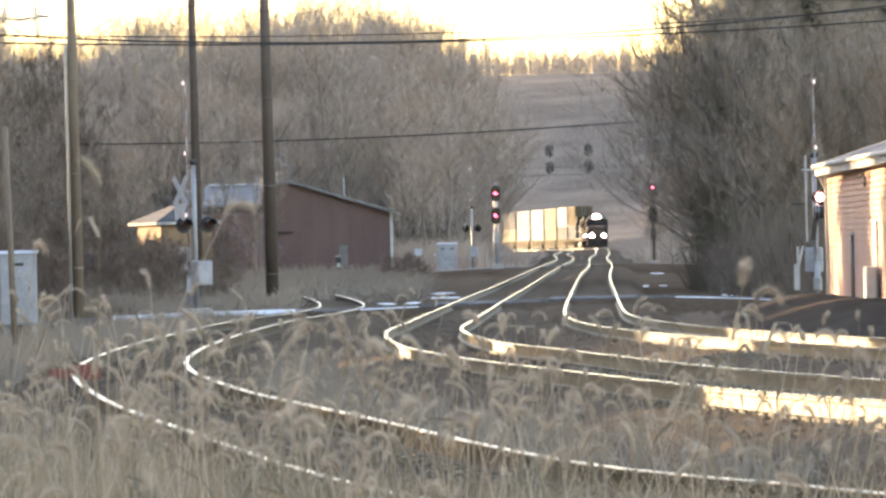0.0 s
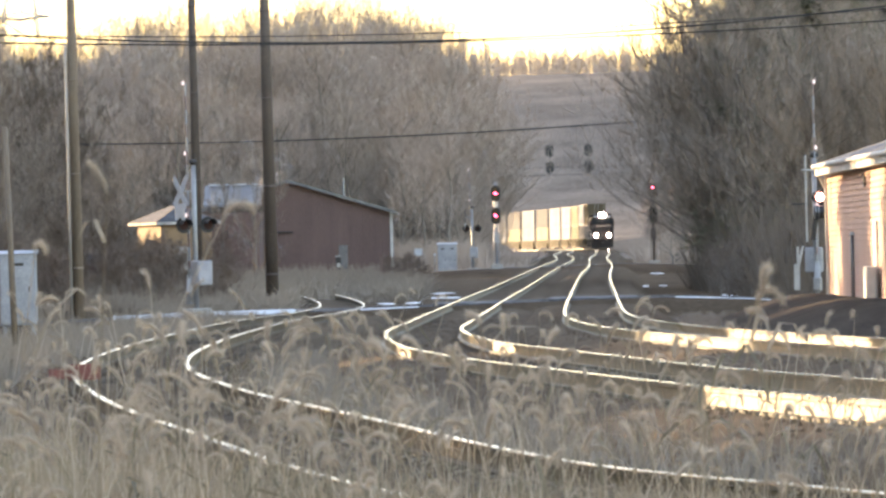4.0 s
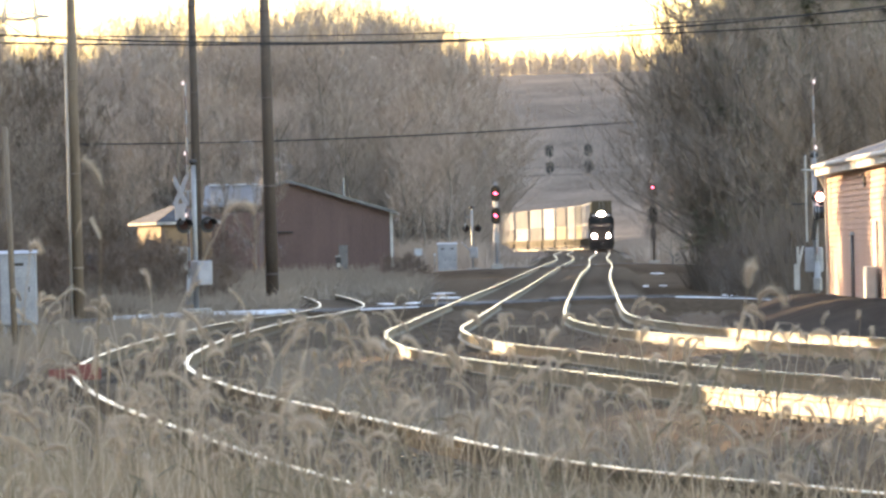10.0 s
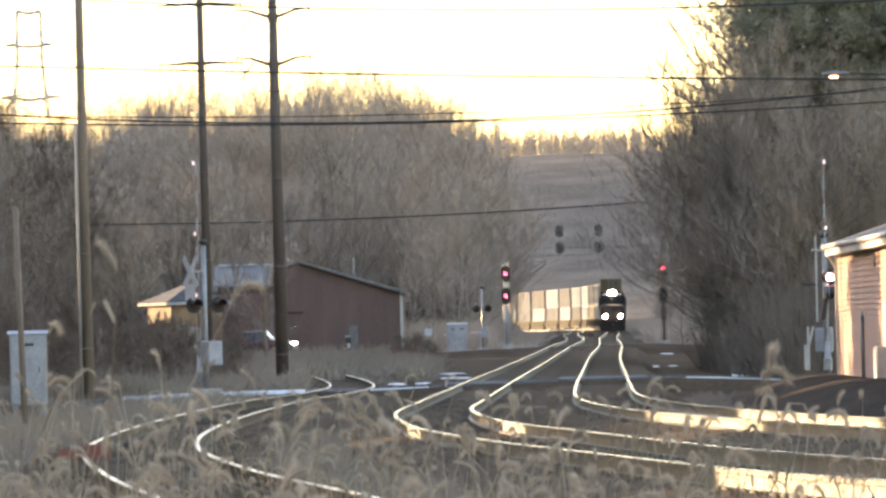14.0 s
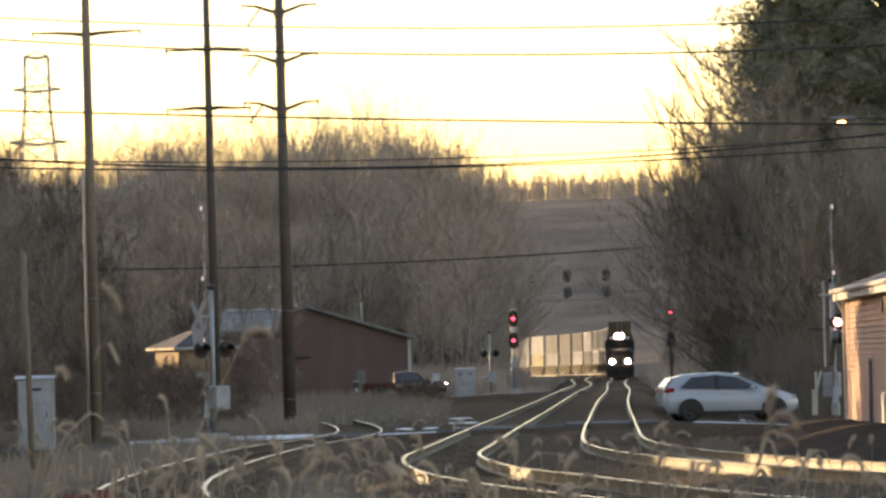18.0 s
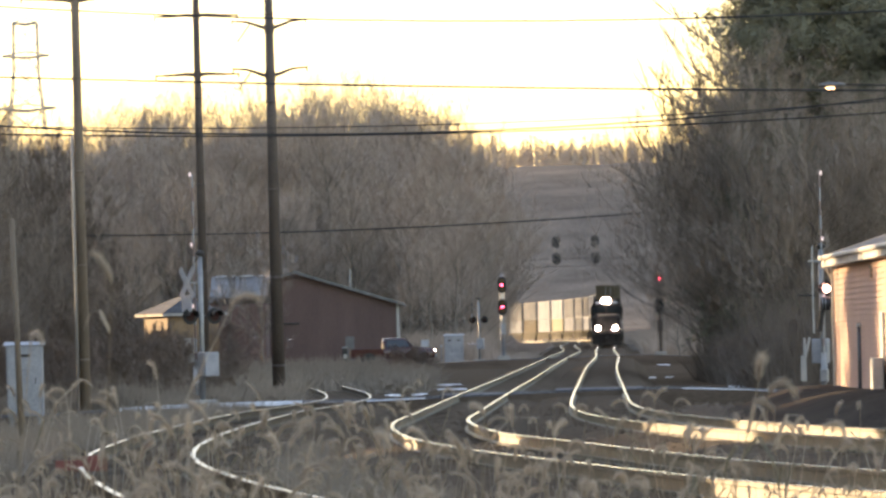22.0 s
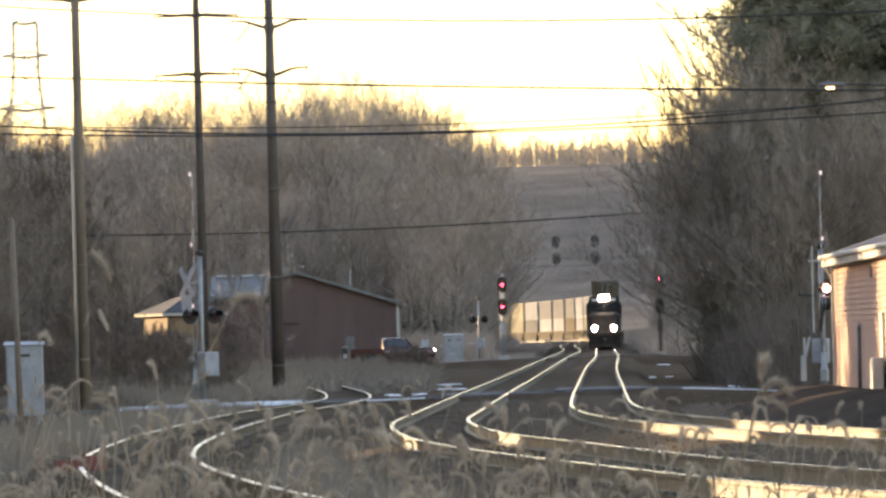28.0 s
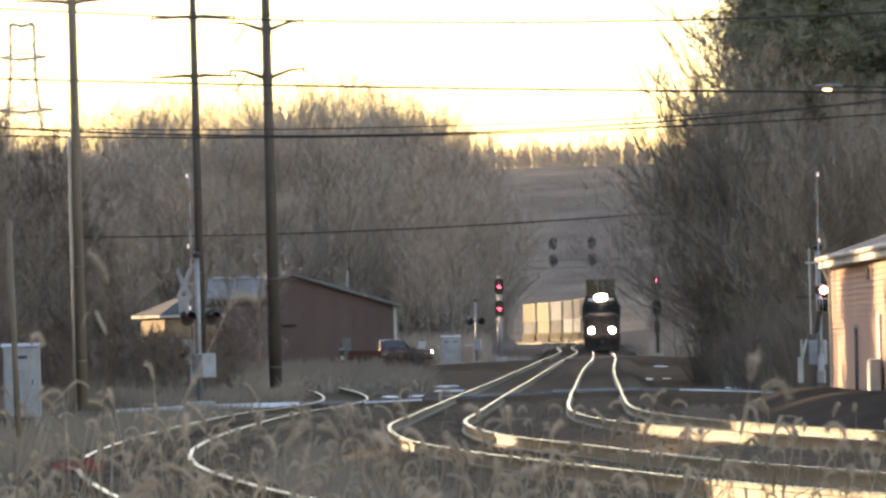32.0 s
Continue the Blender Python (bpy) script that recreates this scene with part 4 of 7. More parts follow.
def marker_post(x, y, z0, height):
    s = thing("marker_post", "thin weathered wooden post leaning by the siding", "post", Matrix.Translation((x, y, z0)) @ Matrix.Rotation(radians(-1.2), 4, "Y"))
    part("shaft", Shape().tube([(0, 0, -0.4), (0, 0, height)], [0.075, 0.055], 10), POLE_WOOD, s, "", True)
    part("cap", Shape().tube([(0, 0, height), (0, 0, height + 0.05)], [0.06, 0.02], 10), POLE_WOOD, s)


# ---- vehicles ----
def wheel(parent, x, y, r, w, name="wheel"):
    """A road wheel on the y axis: tyre, rim and spokes, about its own centre."""
    hub = part(name, Shape().tube([(0, -w * 0.42, 0), (0, w * 0.42, 0)], r * 0.2, 12), DARK_STEEL, parent)
    hub.matrix_basis = Matrix.Translation((x, y, r))
    ty = Shape()
    prof = [(r * 0.62, -w / 2), (r * 0.93, -w / 2), (r, -w * 0.36), (r, w * 0.36), (r * 0.93, w / 2), (r * 0.62, w / 2)]
    rings = [[(pr * math.cos(2 * math.pi * k / 24), py, pr * math.sin(2 * math.pi * k / 24)) for pr, py in prof] for k in range(25)]
    ty.loft(rings, False)
    part("tyre", ty, TYRE, hub, "black tyre", True)
    rim = Shape()
    for k in range(5):
        a = 2 * math.pi * k / 5
        ca, sa = math.cos(a), math.sin(a)
        for s in (-1, 1):
            rim.add([(0.1 * r * -sa, s * w * 0.4, 0.1 * r * ca), (0.1 * r * sa, s * w * 0.4, -0.1 * r * ca), (r * 0.64 * ca + 0.09 * r * sa, s * w * 0.44, r * 0.64 * sa - 0.09 * r * ca), (r * 0.64 * ca - 0.09 * r * sa, s * w * 0.44, r * 0.64 * sa + 0.09 * r * ca)], [(0, 1, 2, 3)])
    rim.loft([[(pr * math.cos(2 * math.pi * k / 24), py, pr * math.sin(2 * math.pi * k / 24)) for pr, py in ((r * 0.58, -w * 0.45), (r * 0.64, -w * 0.47), (r * 0.64, w * 0.47), (r * 0.58, w * 0.45))] for k in range(25)], False)
    part("rim", rim, DARK_STEEL, hub, "dark alloy rim")
    return hub


def body_ring(x, zb, zs, zt, wb, wt):
    """Half-round car section: bottom, sill, shoulder, top."""
    return [(x, -wb * 0.86, zb), (x, -wb, zb + 0.14), (x, -wb * 1.0, zs * 0.55 + zb * 0.45), (x, -wb * 0.97, zs), (x, -wt - 0.04, zs + (zt - zs) * 0.25 if zt > zs + 0.2 else zt - 0.02), (x, -wt * 0.92, zt - 0.03), (x, -wt * 0.5, zt), (x, wt * 0.5, zt), (x, wt * 0.92, zt - 0.03), (x, wt + 0.04, zs + (zt - zs) * 0.25 if zt > zs + 0.2 else zt - 0.02), (x, wb * 0.97, zs), (x, wb * 1.0, zs * 0.55 + zb * 0.45), (x, wb, zb + 0.14), (x, wb * 0.86, zb)]


def hatchback():
    """A white compact crossover, facing +x, with arches, windows, lamps and wheels."""
    c = thing("car", "white compact hatchback crossing the tracks", "car")
    secs = [(-2.17, 0.40, 0.80, 0.84, 0.70, 0.58), (-2.12, 0.30, 0.90, 1.00, 0.82, 0.64), (-1.98, 0.27, 0.98, 1.20, 0.86, 0.63), (-1.78, 0.25, 1.00, 1.40, 0.88, 0.60), (-1.45, 0.24, 0.99, 1.48, 0.90, 0.59), (-0.9, 0.22, 0.97, 1.53, 0.91, 0.60), (-0.3, 0.22, 0.95, 1.54, 0.91, 0.60), (0.2, 0.22, 0.94, 1.48, 0.91, 0.60), (0.7, 0.22, 0.93, 1.27, 0.91, 0.64), (1.15, 0.22, 0.92, 1.04, 0.90, 0.72), (1.55, 0.24, 0.86, 0.95, 0.89, 0.74), (1.95, 0.26, 0.74, 0.82, 0.82, 0.66), (2.15, 0.36, 0.60, 0.66, 0.68, 0.55)]
    body = part("body", Shape().loft([body_ring(*s) for s in secs]), CAR_WHITE, c, "glossy white painted body", True)
    for s in (-1, 1):
        win = Shape()
        win.prism([(-1.66, s * 0.85, 1.07), (0.86, s * 0.88, 1.0), (0.2, s * 0.70, 1.38), (-0.5, s * 0.68, 1.45), (-1.25, s * 0.69, 1.40)], (0, s * 0.025, 0))
        part("side_window", win, GLASS, body, "dark side window")
        part("pillar", Shape().prism([(-0.5, s * 0.905, 1.0), (-0.4, s * 0.905, 1.0), (-0.42, s * 0.725, 1.46), (-0.5, s * 0.725, 1.46)], (0, s * 0.02, 0)), BLACK, body)
        part("sill", Shape().box(0, s * 0.9, 0.27, 2.5, 0.05, 0.12, 0.015), BLACK, body, "black plastic sill")
        part("mirror", Shape().box(0.62, s * 1.0, 1.03, 0.16, 0.2, 0.14, 0.04), CAR_WHITE, body)
        part("door_handle", Shape().box(-0.15, s * 0.915, 0.86, 0.2, 0.03, 0.03, 0.01), CAR_WHITE, body)
        part("door_handle", Shape().box(-1.05, s * 0.915, 0.88, 0.2, 0.03, 0.03, 0.01), CAR_WHITE, body)
        part("headlight", Shape().box(1.93, s * 0.62, 0.72, 0.3, 0.34, 0.13, 0.04), GALV, body, "clear headlight")
        part("tail_light", Shape().box(-1.98, s * 0.74, 1.0, 0.34, 0.24, 0.16, 0.04), LAMP_TAIL, body, "red tail light")
        for x in (-1.33, 1.33):
            arch = [(x + 0.41 * math.cos(math.pi * i / 14), s * 0.895, 0.33 + 0.41 * math.sin(math.pi * i / 14)) for i in range(15)]
            part("wheel_arch", Shape().prism(arch, (0, s * 0.022, 0)), BLACK, body, "dark wheel arch")
    part("windscreen", Shape().prism([(1.08, -0.68, 1.09), (1.08, 0.68, 1.09), (0.28, 0.55, 1.47), (0.28, -0.55, 1.47)], (0.03, 0, 0.02)), GLASS, body, "dark windscreen")
    part("rear_window", Shape().prism([(-2.06, -0.6, 1.10), (-2.06, 0.6, 1.10), (-1.82, 0.52, 1.38), (-1.82, -0.52, 1.38)], (-0.03, 0, 0.02)), GLASS, body, "dark rear window")
    part("bumper", Shape().box(-2.10, 0, 0.42, 0.16, 1.52, 0.26, 0.05), BLACK, body)
    part("grille", Shape().box(2.09, 0, 0.5, 0.1, 1.0, 0.2, 0.03), BLACK, body, "dark grille")
    wheels = [wheel(c, x, y, 0.33, 0.22) for x in (-1.33, 1.33) for y in (-0.8, 0.8)]
    return c, wheels


def pickup(name, label, paint):
    """A full-size pickup, facing +x."""
    c = thing(name, label, "pickup truck")
    cab = [(-0.75, 0.45, 1.15, 1.2, 0.95, 0.8), (-0.7, 0.45, 1.2, 1.84, 0.96, 0.7), (0.2, 0.42, 1.18, 1.9, 0.97, 0.72), (0.75, 0.42, 1.17, 1.86, 0.97, 0.7), (1.35, 0.42, 1.16, 1.26, 0.97, 0.8), (2.2, 0.42, 1.08, 1.2, 0.96, 0.8), (2.75, 0.45, 0.98, 1.1, 0.93, 0.75), (2.88, 0.5, 0.9, 1.0, 0.88, 0.7)]
    body = part("cab", Shape().loft([body_ring(*s) for s in cab]), paint, c, "", True)
    bed = part("cargo_bed", Shape().box(-1.85, -0.9, 0.85, 2.2, 0.1, 0.62, 0.03).box(-1.85, 0.9, 0.85, 2.2, 0.1, 0.62, 0.03).box(-2.9, 0, 0.85, 0.1, 1.8, 0.62, 0.03).box(-1.85, 0, 0.6, 2.2, 1.8, 0.12, 0.02), paint, c, "open cargo bed")
    for s in (-1, 1):
        part("side_window", Shape().prism([(-0.5, s * 0.93, 1.25), (1.15, s * 0.93, 1.25), (0.75, s * 0.78, 1.74), (-0.5, s * 0.77, 1.76)], (0, s * 0.02, 0)), GLASS, body, "dark side window")
        part("headlight", Shape().box(2.84, s * 0.7, 0.95, 0.1, 0.3, 0.2, 0.03), LAMP_CAR, body, "lit headlight")
        for x in (-1.75, 1.9):
            arch = [(x + 0.48 * math.cos(math.pi * i / 14), s * 0.955, 0.4 + 0.48 * math.sin(math.pi * i / 14)) for i in range(15)]
            part("wheel_arch", Shape().prism(arch, (0, s * 0.02, 0)), BLACK, body)
    part("windscreen", Shape().prism([(1.3, -0.75, 1.3), (1.3, 0.75, 1.3), (0.82, 0.62, 1.83), (0.82, -0.62, 1.83)], (0.03, 0, 0.02)), GLASS, body, "dark windscreen")
    part("bumper", Shape().box(2.92, 0, 0.6, 0.14, 1.8, 0.24, 0.05), GALV, c, "chrome bumper")
    wheels = [wheel(c, x, y, 0.39, 0.26) for x in (-1.75, 1.9) for y in (-0.85, 0.85)]
    return c, wheels


# ---- the train, facing -y at its origin ----
def bogie(parent, y, n=3, gap=1.85):
    b = part("bogie", Shape().box(-0.95, y, 0.62, 0.14, n * gap, 0.34, 0.04).box(0.95, y, 0.62, 0.14, n * gap, 0.34, 0.04), DARK_STEEL, parent, "dark steel bogie frame")
    for i in range(n):
        yy = y + (i - (n - 1) / 2) * gap
        w = Shape()
        for s in (-1, 1):
            w.disc((s * 0.70, yy, 0.5), (s, 0, 0), 0.5, 0.12, 18)
        w.tube([(-0.7, yy, 0.5), (0.7, yy, 0.5)], 0.09, 8)
        part("wheelset", w, DARK_STEEL, b)
    return b


def locomotive():
    c = thing("locomotive", "black diesel locomotive with blazing headlights", "locomotive", None, "locomotives")
    L = 22.0
    part("underframe", Shape().box(0, L / 2, 1.25, 2.9, L - 1.0, 0.35, 0.04), LOCO_BLACK, c)
    part("walkway", Shape().box(0, L / 2, 1.48, 3.1, L - 1.2, 0.08, 0.02), DARK_STEEL, c)
    # nose, cab and hood
    nose = part("nose", Shape().loft([[(-1.0, 0.75, 1.5), (1.0, 0.75, 1.5), (1.0, 0.75, 2.7), (0.7, 0.85, 2.95), (-0.7, 0.85, 2.95), (-1.0, 0.75, 2.7)], [(-1.3, 1.1, 1.5), (1.3, 1.1, 1.5), (1.3, 1.1, 2.85), (0.95, 1.15, 3.1), (-0.95, 1.15, 3.1), (-1.3, 1.1, 2.85)], [(-1.45, 2.3, 1.5), (1.45, 2.3, 1.5), (1.45, 2.3, 3.0), (1.1, 2.3, 3.25), (-1.1, 2.3, 3.25), (-1.45, 2.3, 3.0)]]), LOCO_BLACK, c, "sloped black nose")
    cab = part("cab", Shape().loft([[(-1.52, 2.3, 1.5), (1.52, 2.3, 1.5), (1.52, 2.2, 3.9), (0.95, 2.1, 4.62), (-0.95, 2.1, 4.62), (-1.52, 2.2, 3.9)], [(-1.55, 5.2, 1.5), (1.55, 5.2, 1.5), (1.55, 5.2, 3.95), (0.95, 5.2, 4.66), (-0.95, 5.2, 4.66), (-1.55, 5.2, 3.95)]]), LOCO_BLACK, c, "black cab")
    for s in (-1, 1):
        part("windscreen", Shape().prism([(s * 0.12, 2.19, 3.35), (s * 1.35, 2.2, 3.35), (s * 1.3, 2.16, 3.95), (s * 0.12, 2.14, 4.0)], (0, -0.04, 0)), GLASS, cab, "dark windscreen pane")
        part("side_window", Shape().box(s * 1.55, 3.9, 3.4, 0.05, 1.3, 0.75, 0.02), GLASS, cab)
        part("ditch_light", Shape().disc((s * 0.85, 0.42, 1.8), (0, -1, 0), 0.25, 0.05, 20), LAMP_DITCH, c, "bright ditch light")
        part("ditch_light_housing", Shape().disc((s * 0.85, 0.75, 1.8), (0, -1, 0), 0.22, 0.33, 14), LOCO_BLACK, c)
        part("number_board", Shape().box(s * 0.8, 2.02, 4.3, 0.5, 0.05, 0.2, 0.01), WHITE_SIGN, cab, "pale number board")
        for k in range(5):
            part("step", Shape().box(s * 1.35, 0.6, 0.35 + 0.25 * k, 0.35, 0.3, 0.03, 0.0), DARK_STEEL, c)
        part("handrail", Shape().tube([(s * 1.5, 0.5, 1.5), (s * 1.5, 0.5, 2.5), (s * 1.5, 2.3, 2.5)], 0.02, 6), TRIM, c)
        part("side_rail", Shape().tube([(s * 1.52, 5.3, 2.5), (s * 1.52, L - 0.8, 2.5)], 0.02, 6), TRIM, c, "thin pale handrail")
    hl = part("headlight", Shape().box(0, 2.06, 4.48, 0.72, 0.12, 0.36, 0.03), LOCO_BLACK, cab, "twin headlight casing")
    for s in (-1, 1):
        part("headlight_lens", Shape().disc((s * 0.19, 1.99, 4.48), (0, -1, 0), 0.27, 0.03, 20), LAMP_HEAD, hl, "blazing headlight")
    part("long_hood", Shape().box(0, 12.6, 2.9, 1.9, 14.4, 2.8, 0.1), LOCO_BLACK, c, "black engine hood")
    part("radiator", Shape().prism([(-1.55, 17.6, 3.5), (1.55, 17.6, 3.5), (1.3, 17.6, 4.7), (-1.3, 17.6, 4.7)], (0, 3.0, 0)), LOCO_BLACK, c, "flared radiator")
    for k in range(3):
        part("roof_fan", Shape().disc((0, 10.5 + 1.6 * k, 4.3), (0, 0, 1), 0.6, 0.14, 16), DARK_STEEL, c)
    part("fuel_tank", Shape().tube([(0, 8.4, 0.75), (0, 13.4, 0.75)], 0.62, 12), LOCO_BLACK, c)
    part("pilot", Shape().prism([(-1.4, 0.55, 0.15), (1.4, 0.55, 0.15), (1.4, 0.7, 1.3), (-1.4, 0.7, 1.3)], (0, 0.1, 0)), LOCO_BLACK, c, "black snow plough pilot")
    part("coupler", Shape().box(0, 0.2, 0.85, 0.3, 0.9, 0.3, 0.05), DARK_STEEL, c)
    bogie(c, 4.2)
    bogie(c, L - 4.2)
    return c


def well_car(pitch):
    c = thing("well_car", "yellow-brown double-stack well wagon", "railway wagon", None, "well wagons")
    for s in (-1, 1):
        sd = part("side_sill", Shape().prism([(s * 1.42, 1.4, 0.26), (s * 1.42, pitch - 1.4, 0.26), (s * 1.42, pitch - 1.4, 1.25), (s * 1.42, pitch - 0.6, 1.45), (s * 1.42, 0.6, 1.45), (s * 1.42, 1.4, 1.25)], (s * 0.08, 0, 0)), WELL, c, "deep side sill")
        for k in range(9):
            part("rib", Shape().box(s * 1.52, 2.2 + (pitch - 4.4) * k / 8, 0.9, 0.08, 0.14, 0.9, 0.01), WELL, sd)
    part("end_platform", Shape().box(0, 0.75, 1.2, 2.8, 1.3, 0.3, 0.03), WELL, c)
    part("end_platform", Shape().box(0, pitch - 0.75, 1.2, 2.8, 1.3, 0.3, 0.03), WELL, c)
    part("well_floor", Shape().box(0, pitch / 2, 0.38, 2.7, pitch - 3.0, 0.14, 0.02), DARK_STEEL, c)
    bogie(c, 0.0, 2, 1.75)
    return c


def container(length, material, label):
    c = thing("shipping_container", label, "shipping container", None, "shipping containers")
    part("box", Shape().box(0, length / 2, 1.45, 2.5, length, 2.88, 0.03), material, c)
    post = Shape().box(0, 0, 0, 0.04, 0.12, 2.6, 0.01).mesh("side_post", material)
    for s in (-1, 1):
        for k in range(int(length / 1.2)):
            ob = part("side_post", post, None, c)
            ob.matrix_basis = Matrix.Translation((s * 1.262, 0.6 + 1.2 * k, 1.45))
        for y in (0.1, length - 0.1):
            part("corner_post", Shape().box(s * 1.24, y, 1.45, 0.09, 0.2, 2.9, 0.015), material, c)
    part("end_door", Shape().box(-0.6, -0.02, 1.45, 1.1, 0.05, 2.6, 0.01).box(0.6, -0.02, 1.45, 1.1, 0.05, 2.6, 0.01), material, c)
    for x in (-0.25, 0.25):
        part("lock_rod", Shape().tube([(x, -0.07, 0.15), (x, -0.07, 2.75)], 0.025, 6), GALV, c)
    return c


# ---- plants ----
def crown_top(tree):
    """Height of a tree's crown at scale one, but for its few longest twigs."""
    zs = sorted(v.co.z for ob in tree.children for v in ob.data.vertices)
    return zs[int(len(zs) * 0.985)]


# the wood's outline seen from the line: bearing x / y, and rise over the eye by distance
WOOD_EDGE = ((-0.115, -0.079, -0.073, -0.059, -0.055, -0.049, -0.0425, -0.0375, -0.030, -0.0186, -0.0086, -0.0012, 0.0028, 0.0048, 0.0072, 0.0088),
             (0.044, 0.0436, 0.0418, 0.0422, 0.0436, 0.0456, 0.0424, 0.0445, 0.0460, 0.0474, 0.0447, 0.0418, 0.0375, 0.0345, 0.029, 0.022))


def build_woods():
    rng = random.Random(5)
    look_of = dict(limbs=22, twigs=20, thick=0.012, twig_r=0.014)
    kinds = [
        tree_kind("bare_tree", 11, "bare grey-brown tree at the wood's edge", height=20, spread=7.2, rise=0.95, **look_of),
        tree_kind("bare_tree", 12, "bare brown tree with a broad rounded crown", TWIG_WARM, height=18, spread=8.2, rise=0.8, **look_of),
        tree_kind("bare_tree", 13, "tall slim bare tree in the wood", height=22, spread=6.0, rise=1.5, **look_of),
        tree_kind("bare_tree", 14, "bare tree with tangled warm brown twigs", TWIG_WARM, height=17, spread=7.0, rise=0.85, **look_of),
        tree_kind("bare_tree", 15, "bare many-stemmed grey tree", height=19, spread=7.6, base=0.05, rise=1.2, **look_of),
    ]
    # two with open crowns of long upright boughs, for the skyline
    kinds.append(tree_kind("bare_tree", 16, "tall bare tree with an open crown of upright boughs", height=21, spread=7.0, rise=1.7, base=0.34, limbs=15, twigs=5, thick=0.012, twig_r=0.016))
    kinds.append(tree_kind("bare_tree", 18, "bare tree with an open fan of thin boughs", height=19, spread=7.6, rise=1.3, base=0.34, limbs=15, twigs=5, thick=0.012, twig_r=0.016))
    for k in kinds:
        tagged(k, group="bare trees of the wood")
    tops = [crown_top(k) for k in kinds]
    spots = []

    def stand(x, y, share, airy=False):
        """A tree whose crown ends at a share of the wood's outline on its bearing."""
        k = len(spots) if len(spots) < 7 else 5 + rng.randrange(2) if airy else rng.randrange(5)
        z0 = ground_z(x, y) - 0.2
        top = 2.0 + y * lerp_table(max(-0.115, min(0.0088, x / y)), *WOOD_EDGE) * share
        spots.append((x, y, max(0.25, (top - z0) / tops[k]), k))
    # the skyline rows, then the rows before them step by step lower
    for y0, n, lo, hi in ((615, 24, 0.86, 0.96), (585, 26, 0.84, 0.95), (600, 46, 0.97, 1.07), (560, 24, 0.78, 0.93), (535, 22, 0.68, 0.86), (508, 20, 0.55, 0.72), (482, 17, 0.40, 0.56)):
        for i in range(n):
            b = -0.088 + 0.094 * (i + rng.uniform(0.1, 0.9)) / n
            y = y0 + rng.uniform(-11, 11)
            if y0 < 500 and -0.052 < b < -0.006:
                continue
            stand(b * y, y, rng.uniform(lo, hi), lo > 0.96)
    # the rounded end of the wood beside the line
    for b, y, sh in ((0.0012, 590, 1.0), (0.0018, 572, 0.96), (0.0028, 600, 0.97), (0.0032, 578, 0.9), (0.0042, 592, 0.93), (0.0050, 570, 0.8), (0.0052, 606, 0.9), (0.0060, 584, 0.8), (0.0064, 560, 0.62), (0.0068, 598, 0.72), (0.0040, 555, 0.7), (0.0020, 548, 0.75), (0.0066, 545, 0.42), (0.0058, 535, 0.36), (0.0072, 575, 0.5), (0.0074, 560, 0.32), (0.0000, 540, 0.62), (0.0030, 528, 0.42)):
        stand(b * y, y, sh)
    # beyond the buildings to the right of the line
    for i in range(24):
        x, y = rng.uniform(19.5, 34), rng.uniform(310, 420)
        spots.append((x, y, rng.uniform(0.55, 0.78), rng.randrange(5)))
    for i in range(22):
        yy = rng.uniform(440, 760)
        spots.append((track_at("main", yy)[0] + rng.uniform(12, 45), yy, rng.uniform(0.55, 0.75), rng.randrange(5)))
    # low growth close beside the main track
    for i in range(34):
        yy = rng.uniform(430, 820)
        spots.append((track_at("main", yy)[0] + rng.uniform(5.5, 20), yy, rng.uniform(0.22, 0.42), rng.randrange(5)))
    for i, (x, y, sc, k) in enumerate(spots):
        c = kinds[k] if i < 7 else copy_thing(kinds[k], Matrix())
        c.matrix_basis = Matrix.Translation((x, y, ground_z(x, y) - 0.2)) @ Matrix.Rotation(rng.uniform(0, 6.28), 4, "Z") @ Matrix.Scale(sc, 4)
    # open-crowned trees that reach out of the trackside thicket, and dark ones before the barn
    for x, y, sc, r, k in ((12.9, 262, 0.62, 0.4, 5), (12.4, 268, 0.54, 2.0, 6), (13.8, 259, 0.74, 3.1, 5), (13.2, 270, 0.66, 4.4, 6), (14.4, 264, 0.80, 5.2, 6), (-11.0, 331, 0.40, 1.0, 6), (-13.2, 338, 0.42, 2.5, 5)):
        c = copy_thing(kinds[k], Matrix())
        tagged(c, "bare brown tree that stands free of the wood")
        c.matrix_basis = Matrix.Translation((x, y, ground_z(x, y) - 0.2)) @ Matrix.Rotation(r, 4, "Z") @ Matrix.Scale(sc, 4)
    # undergrowth under the wood's edge
    brush = Shape()
    for _ in range(5200):
        y = rng.uniform(445, 560)
        x = rng.uniform(-46, 3.5)
        z = ground_z(x, y) - 0.1
        for _ in range(4):
            h = rng.uniform(0.8, 3.2)
            dx, dy = rng.uniform(-0.8, 0.8), rng.uniform(-0.8, 0.8)
            w = rng.uniform(0.02, 0.05)
            brush.add([(x - w, y, z), (x + w, y, z), (x + dx + w * 0.5, y + dy, z + h * 0.7), (x + dx - w * 0.5, y + dy, z + h * 0.7), (x + dx * 1.7, y + dy, z + h)], [(0, 1, 2, 3), (3, 2, 4)])
